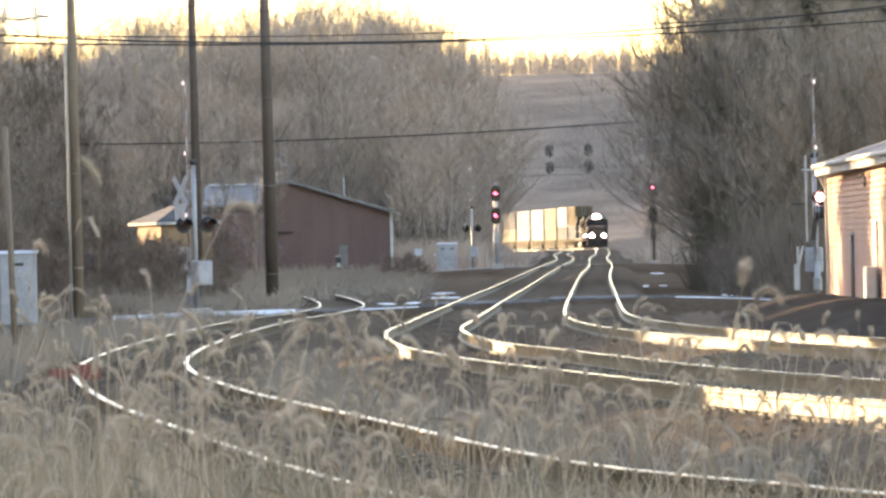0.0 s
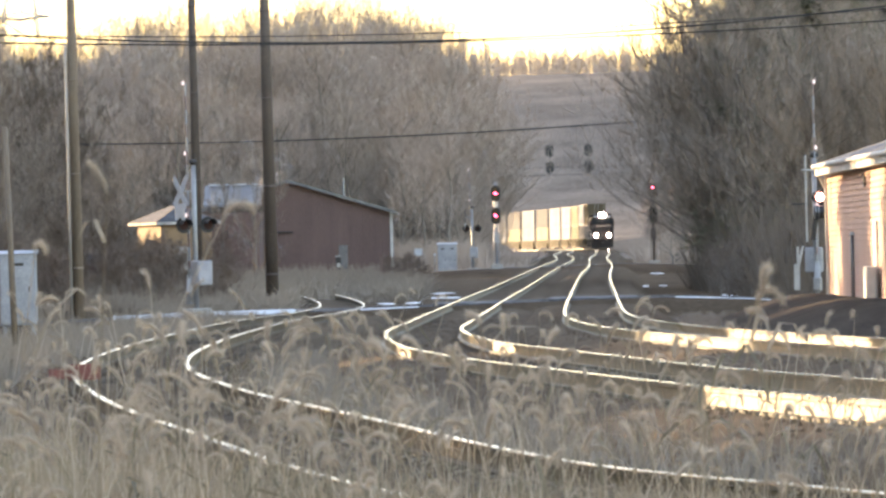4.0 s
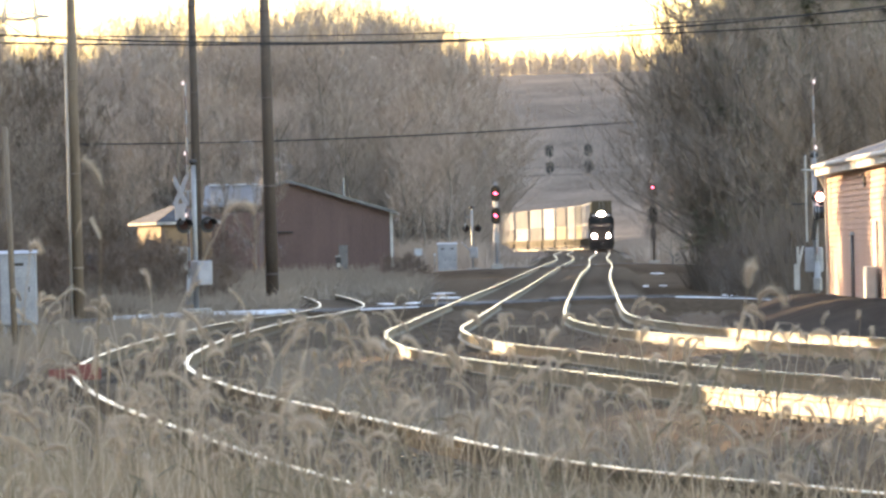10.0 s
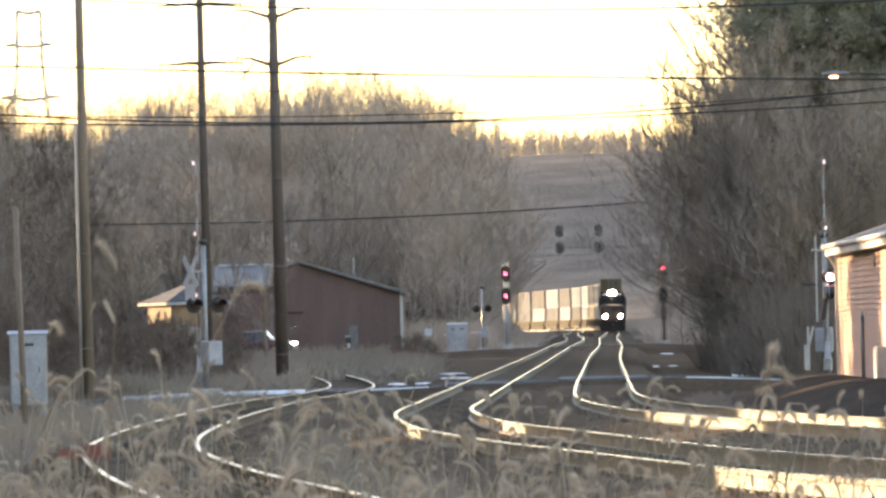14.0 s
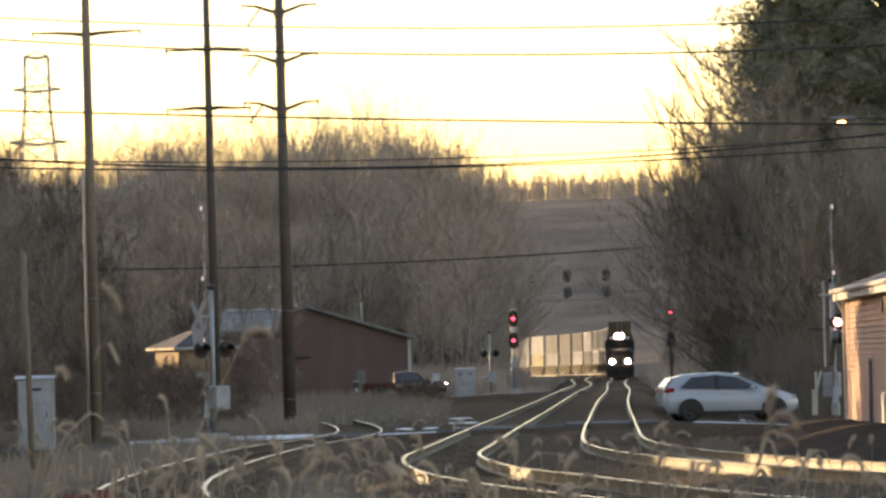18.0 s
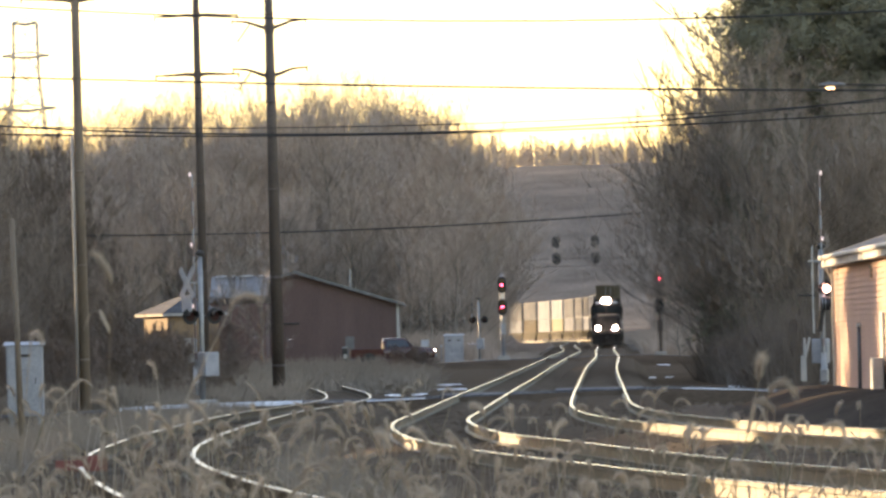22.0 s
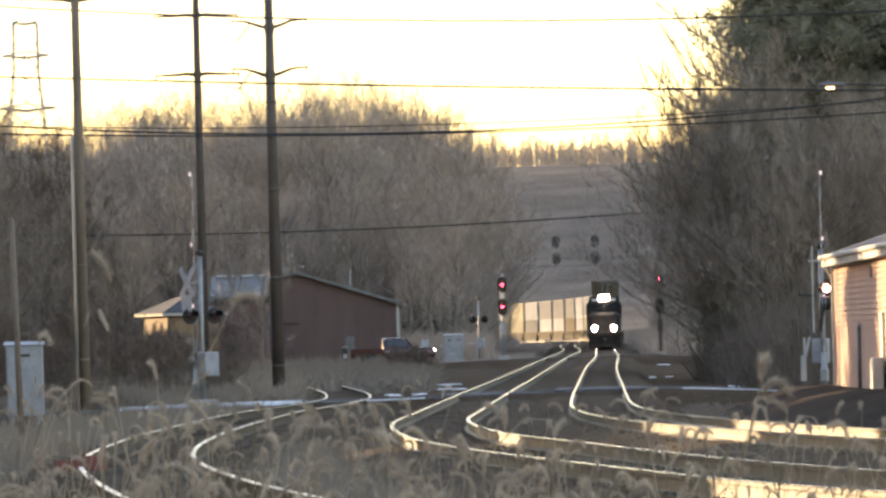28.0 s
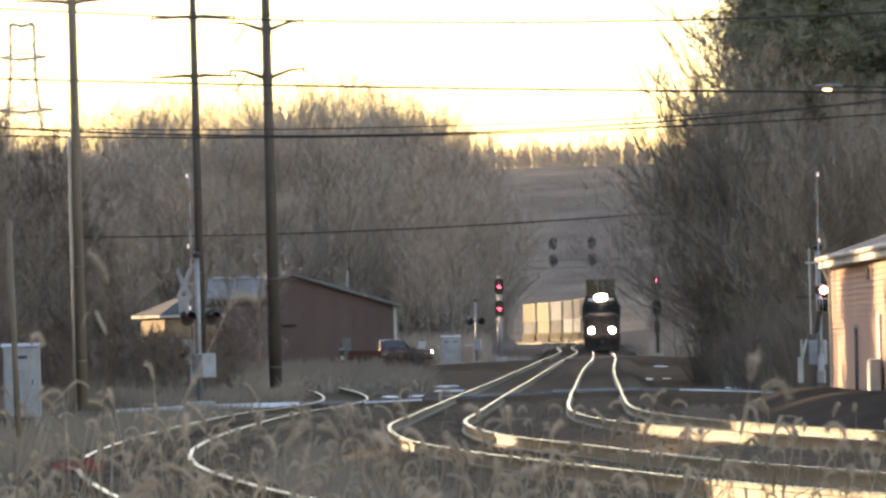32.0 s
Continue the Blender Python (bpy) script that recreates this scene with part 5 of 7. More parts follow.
    for _ in range(2600):
        y = rng.uniform(535, 600)
        x = 5.3 * y / 560 - abs(rng.gauss(0, 3.0))
        z = ground_z(x, y) - 0.1
        h = rng.uniform(3.0, 8.0) * (1 - 0.45 * smooth01(2.5, 5.4, x))
        dx, dy, w = rng.uniform(-1.0, 0.6), rng.uniform(-0.8, 0.8), rng.uniform(0.03, 0.07)
        brush.add([(x - w, y, z), (x + w, y, z), (x + dx + w * 0.5, y + dy, z + h * 0.7), (x + dx - w * 0.5, y + dy, z + h * 0.7), (x + dx * 1.7, y + dy, z + h)], [(0, 1, 2, 3), (3, 2, 4)])
    for _ in range(3600):
        y = rng.uniform(440, 900)
        x = track_at("main", y)[0] + rng.uniform(3.4, 15) if rng.random() < 0.65 else track_at("middle", y)[0] - rng.uniform(3.2, 9)
        z = ground_z(x, y) - 0.1
        for _ in range(4):
            h = rng.uniform(0.8, 2.6) if x > track_at("main", y)[0] else rng.uniform(0.2, 0.7)
            dx, dy, w = rng.uniform(-0.8, 0.8), rng.uniform(-0.8, 0.8), rng.uniform(0.03, 0.07)
            brush.add([(x - w, y, z), (x + w, y, z), (x + dx + w * 0.5, y + dy, z + h * 0.7), (x + dx - w * 0.5, y + dy, z + h * 0.7), (x + dx * 1.7, y + dy, z + h)], [(0, 1, 2, 3), (3, 2, 4)])
    tagged(new("undergrowth", brush.mesh("undergrowth", TWIG_WARM)), "tangled brown undergrowth along the wood's edge", "undergrowth", kind="stuff")
    # the far ridge with its fringe of bare trees
    ridge = Shape()
    for _ in range(560):
        y = rng.uniform(1475, 1640)
        x = rng.uniform(-120, 190) if rng.random() < 0.4 else rng.uniform(-5, 75)
        z = ground_z(x, y)
        h = rng.choice((rng.uniform(3.5, 6.5), rng.uniform(5, 8), rng.uniform(6.5, 10.0)))
        ridge.tube([(x, y, z - 0.3), (x + rng.uniform(-0.5, 0.5), y, z + h * 0.5), (x + rng.uniform(-1, 1), y, z + h)], [0.2, 0.14, 0.03], 4, False)
        for _ in range(26):
            t = rng.uniform(0.3, 0.95)
            a = rng.uniform(0, 6.28)
            ln = rng.uniform(0.9, 2.6) * (1.15 - t * 0.7)
            p = Vector((x, y, z + h * t))
            q = p + Vector((math.cos(a) * ln * 0.7, math.sin(a) * ln * 0.7, ln * rng.uniform(0.4, 1.0)))
            w = Vector((0.05, 0.0, 0.02))
            ridge.add([p - w, p + w, q + w * 0.5, q - w * 0.5], [(0, 1, 2, 3)])
            for _ in range(3):
                q2 = p.lerp(q, rng.uniform(0.4, 1)) + Vector((rng.uniform(-0.8, 0.8), rng.uniform(-0.6, 0.6), rng.uniform(0.1, 1.0)))
                m2 = p.lerp(q, rng.uniform(0.3, 0.9))
                ridge.add([m2 - w * 0.7, m2 + w * 0.7, q2], [(0, 1, 2)])
    for _ in range(240):
        y = rng.uniform(1480, 1560)
        x = rng.uniform(-10, 75)
        z = ground_z(x, y)
        h = rng.uniform(5.2, 8.6) * (0.7 + abs(noise.noise((x * 0.11, 3.0, 1.0))))
        ridge.tube([(x, y, z - 0.3), (x + rng.uniform(-0.5, 0.5), y, z + h)], [0.16, 0.05], 4, False)
        for _ in range(60):
            t = rng.uniform(0.45, 1.0)
            p = Vector((x, y, z + h * t))
            q = p + Vector((rng.gauss(0, 0.8), rng.gauss(0, 0.7), rng.uniform(0.1, 1.2)))
            w = Vector((0.04, 0.0, 0.02))
            ridge.add([p - w, p + w, q], [(0, 1, 2)])
    tagged(new("ridge_woods", ridge.mesh("ridge_woods", TWIG)), "bare hazy woods along the distant ridge", "woods", kind="stuff")


def reaching_tree(x, y, seed, top, n):
    """A bare tree at the thicket's edge whose crooked limbs reach out over the line."""
    r = random.Random(seed)
    z0 = ground_z(x, y) - 0.2
    t = thing("bare_tree", "bare tree with crooked limbs reaching out of the thicket", "tree", Matrix.Translation((x, y, z0)), "bare trees of the wood")
    part("trunk", Shape().tube([(0, 0, 0), (0.1, 0, top * 0.4), (-0.1, 0.1, top * 0.75), (0.0, 0, top)], [0.22, 0.17, 0.1, 0.03], 8), BARK_DARK, t, "", True)

    def shoot(s, p, d, ln, rad, deep):
        pts = [p]
        for _ in range(6):
            d = (d + Vector((r.uniform(-0.22, 0.22), r.uniform(-0.22, 0.22), r.uniform(-0.08, 0.26)))).normalized()
            pts.append(pts[-1] + d * ln / 6)
        s.tube(pts, [rad * (1 - 0.14 * i) for i in range(7)], 5 if deep else 3, False)
        if deep:
            for i in range(2, 7):
                for _ in range(2):
                    dd = (d + Vector((r.uniform(-0.8, 0.8), r.uniform(-0.8, 0.8), r.uniform(-0.3, 0.8)))).normalized()
                    shoot(s, pts[i], dd, ln * r.uniform(0.22, 0.42), rad * 0.45, deep - 1)
    for i in range(n):
        z = top * (0.42 + 0.55 * (i + r.random()) / n)
        s = Shape()
        shoot(s, Vector((0, 0, z)), Vector((-1, r.uniform(-0.5, 0.5), r.uniform(0.1, 0.8))).normalized(), r.uniform(3.2, 4.8), 0.085, 2)
        part("limb", s, BARK_DARK, t)


def build_right_thicket():
    rng = random.Random(9)
    wood, tufts = pine(3, 27.0)
    p = thing("pine_tree", "tall dark green pine behind the crossing", "tree", Matrix.Translation((17.9, 272, ground_z(17.9, 272) - 0.2)), "pines")
    part("trunk", wood, BARK, p, "brown trunk and limbs", True)
    part("crown", tufts, NEEDLE, p, "dark green tufts of needles")
    for x, y, s, r in ((16.7, 260, 0.84, 1.7), (26.5, 283, 0.95, 2.1), (17.0, 286, 0.86, 4.0), (23.2, 268, 0.9, 1.0), (29.5, 272, 0.85, 3.3), (21.2, 279, 0.98, 5.2), (24.8, 276, 1.0, 0.4), (18.3, 281, 0.88, 2.7)):
        c = copy_thing(p, Matrix())
        c.matrix_basis = Matrix.Translation((x, y, ground_z(x, y) - 0.2)) @ Matrix.Rotation(r, 4, "Z") @ Matrix.Scale(s, 4)
    # rows of unseen dark pines, added on the sunny side to keep most of the line in shade
    wood, tufts = pine(8, 17.0, 0.11)
    lp = thing("pine_tree", "unseen dark pine added beside the siding for shade", "tree", None, "pines")
    part("trunk", wood, BARK, lp, "brown trunk and limbs", True)
    part("crown", tufts, NEEDLE, lp, "dark green tufts of needles")
    first = True
    gaps = ((26.6, 35.6), (55.2, 72.0), (101.0, 107.5), (109.8, 117.0), (202.0, 212.5))
    for row, (xo, step) in enumerate(((-25.0, 3.4), (-30.0, 3.6))):
        spots = []
        y = 24.0 + row * 1.7
        while y < 425:
            x = xo - 14.0 * smooth01(180, 425, y) + rng.uniform(-1, 1)
            q = 0.743 * x + 0.669 * y
            if not any(a - (2.6 if a < 80 else 0) < q < b + (2.6 if b < 80 else 0) for a, b in gaps):
                spots.append((x, y, rng.uniform(0.85, 1.1)))
            y += step + (1.6 if y > 200 else 4.5 if y < 62 else 0)
        # the edges of the gaps, and young pines that half close them
        for a, b in gaps[:2]:
            for q in (a - 2.6, b + 2.6):
                spots.append((xo, (q - 0.743 * xo) / 0.669, 1.0))
        if row == 0:
            for a, b, sc in ((24.0, 25.4, 0.29), (25.5, 30.3, 0.236), (30.5, 33.0, 0.252), (34.8, 41.0, 0.31), (55.2, 57.6, 0.36), (62.6, 72.0, 0.28)):
                q = a
                while q < b:
                    spots.append((xo + rng.uniform(-0.4, 0.4), (q - 0.743 * xo) / 0.669, sc))
                    q += 0.45
        for x, y, sc in spots:
            c = lp if first else copy_thing(lp, Matrix())
            first = False
            if sc < 0.5:
                tagged(c, "unseen young pine added beside the siding to half close a sun gap")
            c.matrix_basis = Matrix.Translation((x, y, ground_z(x, y) - 0.2)) @ Matrix.Rotation(rng.uniform(0, 6), 4, "Z") @ Matrix.Scale(sc, 4)
    # an unseen close belt of young pines, added to keep the low sun off the ground in the gaps
    few, belt = random.Random(77), Shape()
    for a, b, tall, step in ((27.5, 41.0, 4.8, 0.4), (101.0, 117.0, 5.7, 0.5)):
        for i in range(int((b - a) / step)):
            x = -25.6 + few.uniform(-0.5, 0.5)
            y = (a + step * i - 0.743 * x) / 0.669
            z, h = ground_z(x, y) - 0.2, tall * few.uniform(0.97, 1.03)
            belt.tube([(x, y, z), (x, y, z + h * 0.9)], [0.06, 0.02], 5, False)
            for _ in range(240):
                u, w = few.random() ** 0.7, few.uniform(0, 6.28)
                r = 0.15 + 1.0 * (1 - u) * few.random() ** 0.5
                p = Vector((x + r * math.cos(w), y + r * math.sin(w), z + 0.3 + (h - 0.45) * u))
                e = Vector((math.cos(w), math.sin(w), 0.5)) * 0.16
                n = Vector((-math.sin(w), math.cos(w), few.uniform(-0.5, 0.5))) * 0.11
                belt.add([p - e - n, p - e + n, p + e], [(0, 1, 2)])
    tagged(new("young_pines", belt.mesh("young_pines", NEEDLE)), "unseen close belt of young dark pines added beside the siding for shade", "pines", kind="stuff")
    # taller unseen stands, added further off on the sunny side to shade the thicket and the wood
    for xo, q0, q1, sc in ((-46.0, 136.0, 194.0, 2.1), (-52.0, 139.0, 194.0, 2.2), (-46.0, 221.0, 241.0, 2.1), (-52.0, 221.0, 241.0, 2.2), (-80.0, 284.0, 424.0, 2.1), (-92.0, 288.0, 426.0, 2.3)):
        q = q0
        while q < q1:
            x, y = xo + rng.uniform(-1.5, 1.5), (q - 0.743 * xo) / 0.669
            c = tagged(copy_thing(lp, Matrix()), "unseen tall pine added beyond the siding for shade")
            c.matrix_basis = Matrix.Translation((x, y, ground_z(x, y) - 0.2)) @ Matrix.Rotation(rng.uniform(0, 6), 4, "Z") @ Matrix.Scale(sc * rng.uniform(0.94, 1.06), 4)
            q += 3.6
    look_of = dict(limbs=24, twigs=22, twig_mat=TWIG_PALE, bark=BARK_DARK)
    a = tree_kind("thicket_tree", 31, "dense bare tree with fine drooping brown twigs", height=13, spread=6.6, base=0.05, rise=0.75, lean=-0.05, thick=0.009, twig_r=0.012, **look_of)
    b = tree_kind("thicket_tree", 32, "wide bare tree leaning over the track", height=14, spread=7.0, base=0.06, rise=0.95, lean=-0.14, thick=0.009, twig_r=0.012, **look_of)
    for k in (a, b):
        tagged(k, group="trees of the trackside thicket")
    spots = [(15.2, 262, 0.98, 0, a), (15.2, 256, 0.95, 0.3, b), (15.9, 258, 0.95, 3.6, a), (14.2, 266, 0.86, 1.1, b), (13.9, 259, 0.66, 2.4, a), (18.0, 258, 0.86, 2.2, a), (21.5, 264, 0.84, 4.2, b), (25.0, 259, 0.84, 1.0, a), (15.0, 250, 0.72, 3.0, b), (16.6, 247, 0.8, 0.7, a), (20.0, 246, 0.85, 5.0, a), (13.4, 285, 0.8, 1.5, a), (23.5, 248, 0.9, 0.2, a), (29.0, 262, 0.84, 2.5, b), (15.4, 306, 0.95, 5.5, b), (17.6, 330, 1.0, 2.9, a), (18.6, 252, 0.78, 4.0, b), (22.5, 255, 0.82, 0.9, a), (26.5, 251, 0.78, 3.7, b), (15.4, 268, 0.85, 5.0, b), (14.5, 272, 0.85, 2.0, a), (-27.0, 305, 0.9, 1.0, a), (-29.0, 312, 1.0, 2.0, b), (-24.3, 296, 0.7, 3.2, a), (-26.8, 290, 0.72, 4.4, b), (-22.4, 320, 0.7, 5.1, a)]
    for i, (x, y, s, r, k) in enumerate(spots):
        c = k if i < 2 else copy_thing(k, Matrix())
        c.matrix_basis = Matrix.Translation((x, y, ground_z(x, y) - 0.2)) @ Matrix.Rotation(r, 4, "Z") @ Matrix.Scale(s, 4)
    # a dense grove at the wood's end, far to the left of the line, with shade put into its twig colour
    g = tree_kind("grove_tree", 41, "dense bare tree in the grove before the wood, coloured as if shaded", height=19, spread=6.6, rise=0.9, base=0.04, limbs=24, twigs=26, thick=0.012, twig_r=0.016, twig_mat=TWIG_SHADED, bark=BARK_DARK)
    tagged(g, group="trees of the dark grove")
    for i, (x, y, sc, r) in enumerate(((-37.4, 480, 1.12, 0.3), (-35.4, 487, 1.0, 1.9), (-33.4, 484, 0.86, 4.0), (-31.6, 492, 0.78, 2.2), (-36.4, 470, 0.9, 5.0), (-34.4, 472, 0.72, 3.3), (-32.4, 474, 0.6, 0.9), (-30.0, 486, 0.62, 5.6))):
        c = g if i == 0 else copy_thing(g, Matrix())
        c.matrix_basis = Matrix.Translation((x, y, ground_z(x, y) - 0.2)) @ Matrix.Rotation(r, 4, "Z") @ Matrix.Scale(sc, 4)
    # brush under the trees, its shade put into the colour
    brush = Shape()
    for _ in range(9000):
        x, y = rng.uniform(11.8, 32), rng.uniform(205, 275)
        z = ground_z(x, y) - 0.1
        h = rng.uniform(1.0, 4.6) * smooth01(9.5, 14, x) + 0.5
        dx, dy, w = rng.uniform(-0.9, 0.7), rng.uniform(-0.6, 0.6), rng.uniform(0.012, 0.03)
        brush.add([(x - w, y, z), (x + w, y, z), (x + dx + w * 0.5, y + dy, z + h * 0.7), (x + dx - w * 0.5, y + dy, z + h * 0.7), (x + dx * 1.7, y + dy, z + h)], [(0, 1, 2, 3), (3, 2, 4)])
    tagged(new("thicket_brush", brush.mesh("thicket_brush", TWIG_SHADED)), "tangled bare brush in a shade-darkened colour below the trackside trees", "brush", kind="stuff")


def shrubs():
    """Rounded leafless bushes beyond the crossing, and a small tree before the barn."""
    rng = random.Random(17)
    kinds = []
    for k in range(2):
        wood, fine = grow(60 + k, 2.7, 1.5, 18, 22, base=0.02, rise=1.1, thick=0.012, twig_r=0.008)
        b = thing("bush", "rounded leafless reddish-brown bush", "bush", None, "bushes")
        part("trunk", wood, BARK, b, "thin brown stems")
        part("crown", fine, BUSH, b, "fine reddish twigs")
        kinds.append(b)
    spots = [(-13.2, 250, 1.05), (-11.6, 243, 0.9), (-14.8, 256, 1.0), (-17.5, 262, 1.1), (-10.2, 262, 0.8), (-19.8, 300, 0.9), (-16.4, 322, 1.0), (-17.6, 330, 0.8), (-16.6, 334, 0.75), (-18.4, 326, 0.78), (-13.4, 335, 1.2), (-3.2, 326, 0.62), (-2.3, 330, 0.66), (-1.5, 322, 0.55), (12.2, 222, 0.8), (13.4, 216, 0.9), (11.6, 236, 0.7), (15.0, 211, 1.0), (16.8, 214, 1.1), (-12.9, 190, 0.8), (-11.3, 193, 0.95), (-10.1, 190, 0.85), (-9.3, 195, 0.8), (-13.8, 194, 0.9), (-14.9, 190, 0.85), (-15.6, 201, 1.0), (-16.6, 206, 1.1), (-7.4, 196, 0.62), (-8.1, 191, 0.6), (-12.2, 204, 1.1), (-10.6, 208, 1.0), (-14.2, 209, 1.15)]
    for i, (x, y, s) in enumerate(spots):
        c = kinds[i] if i < 2 else copy_thing(kinds[i % 2], Matrix())
        c.matrix_basis = Matrix.Translation((x, y, ground_z(x, y) - 0.1)) @ Matrix.Rotation(rng.uniform(0, 6), 4, "Z") @ Matrix.Scale(s, 4)
    t = tree_kind("small_tree", 77, "small bare tree with bright twigs before the barn", height=8.0, spread=3.4, limbs=10, twigs=6, rise=0.9, twig_r=0.016, thick=0.009, twig_mat=TWIG_WET, bark=BARK_DARK)
    t.matrix_basis = Matrix.Translation((-10.6, 318, ground_z(-10.6, 318) - 0.1))


PLANTS, TIPS = [], {}


def foxtail_kind(rng, n):
    """One dry foxtail plant: a stalk, a nodding bristly head, strap leaves; a metre tall, to be scaled."""
    c = thing("foxtail", "dry tan foxtail grass with a nodding bristly head", "grass", None, "foxtails")
    h = 1.0
    la, lk = rng.uniform(0, 6.28), rng.uniform(0.03, 0.34)
    tip = Vector((math.cos(la) * lk, math.sin(la) * lk, h))
    mid = Vector((math.cos(la) * lk * 0.3, math.sin(la) * lk * 0.3, h * 0.55))
    TIPS[n] = tip.copy()
    part("stalk", Shape().tube([(0, 0, -0.05), mid, tip], [0.002, 0.0016, 0.0012], 4, False), STRAW, c, "thin straw stalk")
    a = rng.uniform(0, 6.28)
    d = Vector((math.cos(a), math.sin(a), 0))
    ln = rng.uniform(0.062, 0.115)
    bend = rng.choice((rng.uniform(0.5, 1.6), rng.uniform(1.8, 3.0), rng.uniform(2.0, 3.3)))
    pts, p = [tip.copy()], tip.copy()
    for i in range(9):
        ang = math.radians(80) - bend * ((i + 0.5) / 9) ** 0.85
        p = p + (d * math.cos(ang) + Vector((0, 0, math.sin(ang)))) * ln / 9
        pts.append(p.copy())
    k0 = rng.uniform(0.7, 1.2)
    rad = [r * k0 for r in (0.0012, 0.0018, 0.0024, 0.0027, 0.0028, 0.0028, 0.0027, 0.0024, 0.0018, 0.0008)]
    head = Shape().tube(pts, rad, 7)
    for i in range(520):
        k = rng.uniform(0.2, 8.9)
        j = int(k)
        q = pts[j].lerp(pts[j + 1], k - j)
        along = (pts[j + 1] - pts[j]).normalized()
        out = along.orthogonal().normalized()
        out.rotate(Matrix.Rotation(rng.uniform(0, 6.28), 3, along))
        t = (out * 0.8 + along * 0.75).normalized() * rng.uniform(0.008, 0.024) * k0
        w = along.cross(out) * 0.00048
        q = q + out * rad[j] * 0.7
        head.add([q - w, q + w, q + t], [(0, 1, 2)])
    part("seed_head", head, SEED, c, "nodding bristly tan seed head", True)
    for _ in range(rng.randrange(2, 5)):
        f = rng.uniform(0.25, 0.92)
        p0 = Vector((0, 0, 0)).lerp(mid, f / 0.55) if f < 0.55 else mid.lerp(tip, (f - 0.55) / 0.45)
        a = rng.uniform(0, 6.28)
        d = Vector((math.cos(a), math.sin(a), 0))
        ln, w = rng.uniform(0.12, 0.3), rng.uniform(0.003, 0.0065)
        sd = Vector((-d.y, d.x, rng.uniform(-0.5, 0.5))).normalized() * w
        up = rng.uniform(0.6, 1.6)
        pts = [p0 + d * ln * u + Vector((0, 0, ln * (up * u - 1.4 * u * u))) for u in (0, 0.35, 0.7, 1.0)]
        part("leaf", Shape().add([pts[0] - sd * 0.7, pts[0] + sd * 0.7, pts[1] - sd, pts[1] + sd, pts[2] - sd * 0.7, pts[2] + sd * 0.7, pts[3]], [(0, 1, 3, 2), (2, 3, 5, 4), (4, 5, 6)]), GREENISH if n % 4 == 0 else STRAW, c, "dry strap leaf")
    return c


def build_grass():
    rng = random.Random(21)
    kinds = [foxtail_kind(rng, i) for i in range(30)]
    # the bank before the camera: thick to the left, thin to the right
    for i in range(299):
        y = rng.uniform(11.0, 28.0)
        u = rng.uniform(-1.05, 1.05)
        if u > -0.2 and rng.random() < 0.25:
            u -= rng.uniform(0.3, 0.8)
        x = u * y * 0.0795
        h = max(0.4, min(0.92 if y > 15 else 0.8, rng.gauss(0.74 + 0.06 * smooth01(0.4, -0.9, u), 0.15)) + (0.10 if y > 22 else 0.0))
        k = kinds[i] if i < 30 else copy_thing(rng.choice(kinds), Matrix())
        # the stalk is as tall as h, the head keeps its shape
        k.matrix_basis = Matrix.Translation((x, y, ground_z(x, y) - 0.02 - (1.0 - h))) @ Matrix.Rotation(rng.uniform(0, 6.28), 4, "Z")
        PLANTS.append((k, rng.uniform(0, 6.28), rng.uniform(0.5, 1.5)))
    # a few that stand close and tower over the rest: place of the head, and distance
    for i, (x, z, y) in enumerate(((-0.72, 2.17, 12.0), (-0.875, 2.04, 12.0), (0.625, 1.93, 11.5), (0.665, 1.90, 12.0), (0.86, 1.80, 13.0))):
        j = (i * 7 + 3) % 30
        k = copy_thing(kinds[j], Matrix())
        a = rng.uniform(0, 6.28)
        tip = Matrix.Rotation(a, 4, "Z") @ TIPS[j]
        k.matrix_basis = Matrix.Translation((x - tip.x, y - tip.y, z - 1.03)) @ Matrix.Rotation(a, 4, "Z")
        tagged(k, "tall dry foxtail grass that towers over the stand")
        PLANTS.append((k, rng.uniform(0, 6.28), rng.uniform(0.3, 0.7)))
    # the rest of the stand, joined
    stand = Shape()
    for i in range(250):
        y = rng.uniform(11.5, 29.0)
        u = rng.uniform(-1.05, 1.05) if i < 130 else rng.uniform(-1.05, 0.3)
        x = u * y * 0.0795
        h = max(0.35, rng.gauss(0.62 + 0.10 * smooth01(0.4, -0.9, u), 0.16))
        m = Matrix.Translation((x, y, ground_z(x, y) - 0.02 - (1.0 - h))) @ Matrix.Rotation(rng.uniform(0, 6.28), 4, "Z")
        for ob in rng.choice(kinds).children:
            if not ob.name.startswith("leaf"):
                stand.add([m @ v.co for v in ob.data.vertices], [tuple(f.vertices) for f in ob.data.polygons])
    tagged(new("foxtail_stand", stand.mesh("foxtail_stand", SEED)), "crowded dry foxtails along the bank", "grass", kind="stuff")
    # low dry grass on the ground
    turf, fading = Shape(), Shape()
    for _ in range(13000):
        y = rng.uniform(9, 30)
        u = rng.uniform(-1, 1)
        if rng.random() > 0.55 - 0.45 * u:
            continue
        x = u * y * 0.1
        z = ground_z(x, y) - 0.02
        h = rng.uniform(0.15, 0.36 + 0.30 * smooth01(0.1, -0.8, u))
        dx, dy, w = rng.gauss(0, 0.09), rng.gauss(0, 0.09), rng.uniform(0.0015, 0.004)
        (fading if noise.noise((x * 1.6, y * 0.5, 3.0)) > 0.05 else turf).add([(x - w, y, z), (x + w, y, z), (x + dx * 0.5 + w, y + dy * 0.5, z + h * 0.6), (x + dx * 0.5 - w, y + dy * 0.5, z + h * 0.6), (x + dx * 1.4, y + dy, z + h)], [(0, 1, 2, 3), (3, 2, 4)])
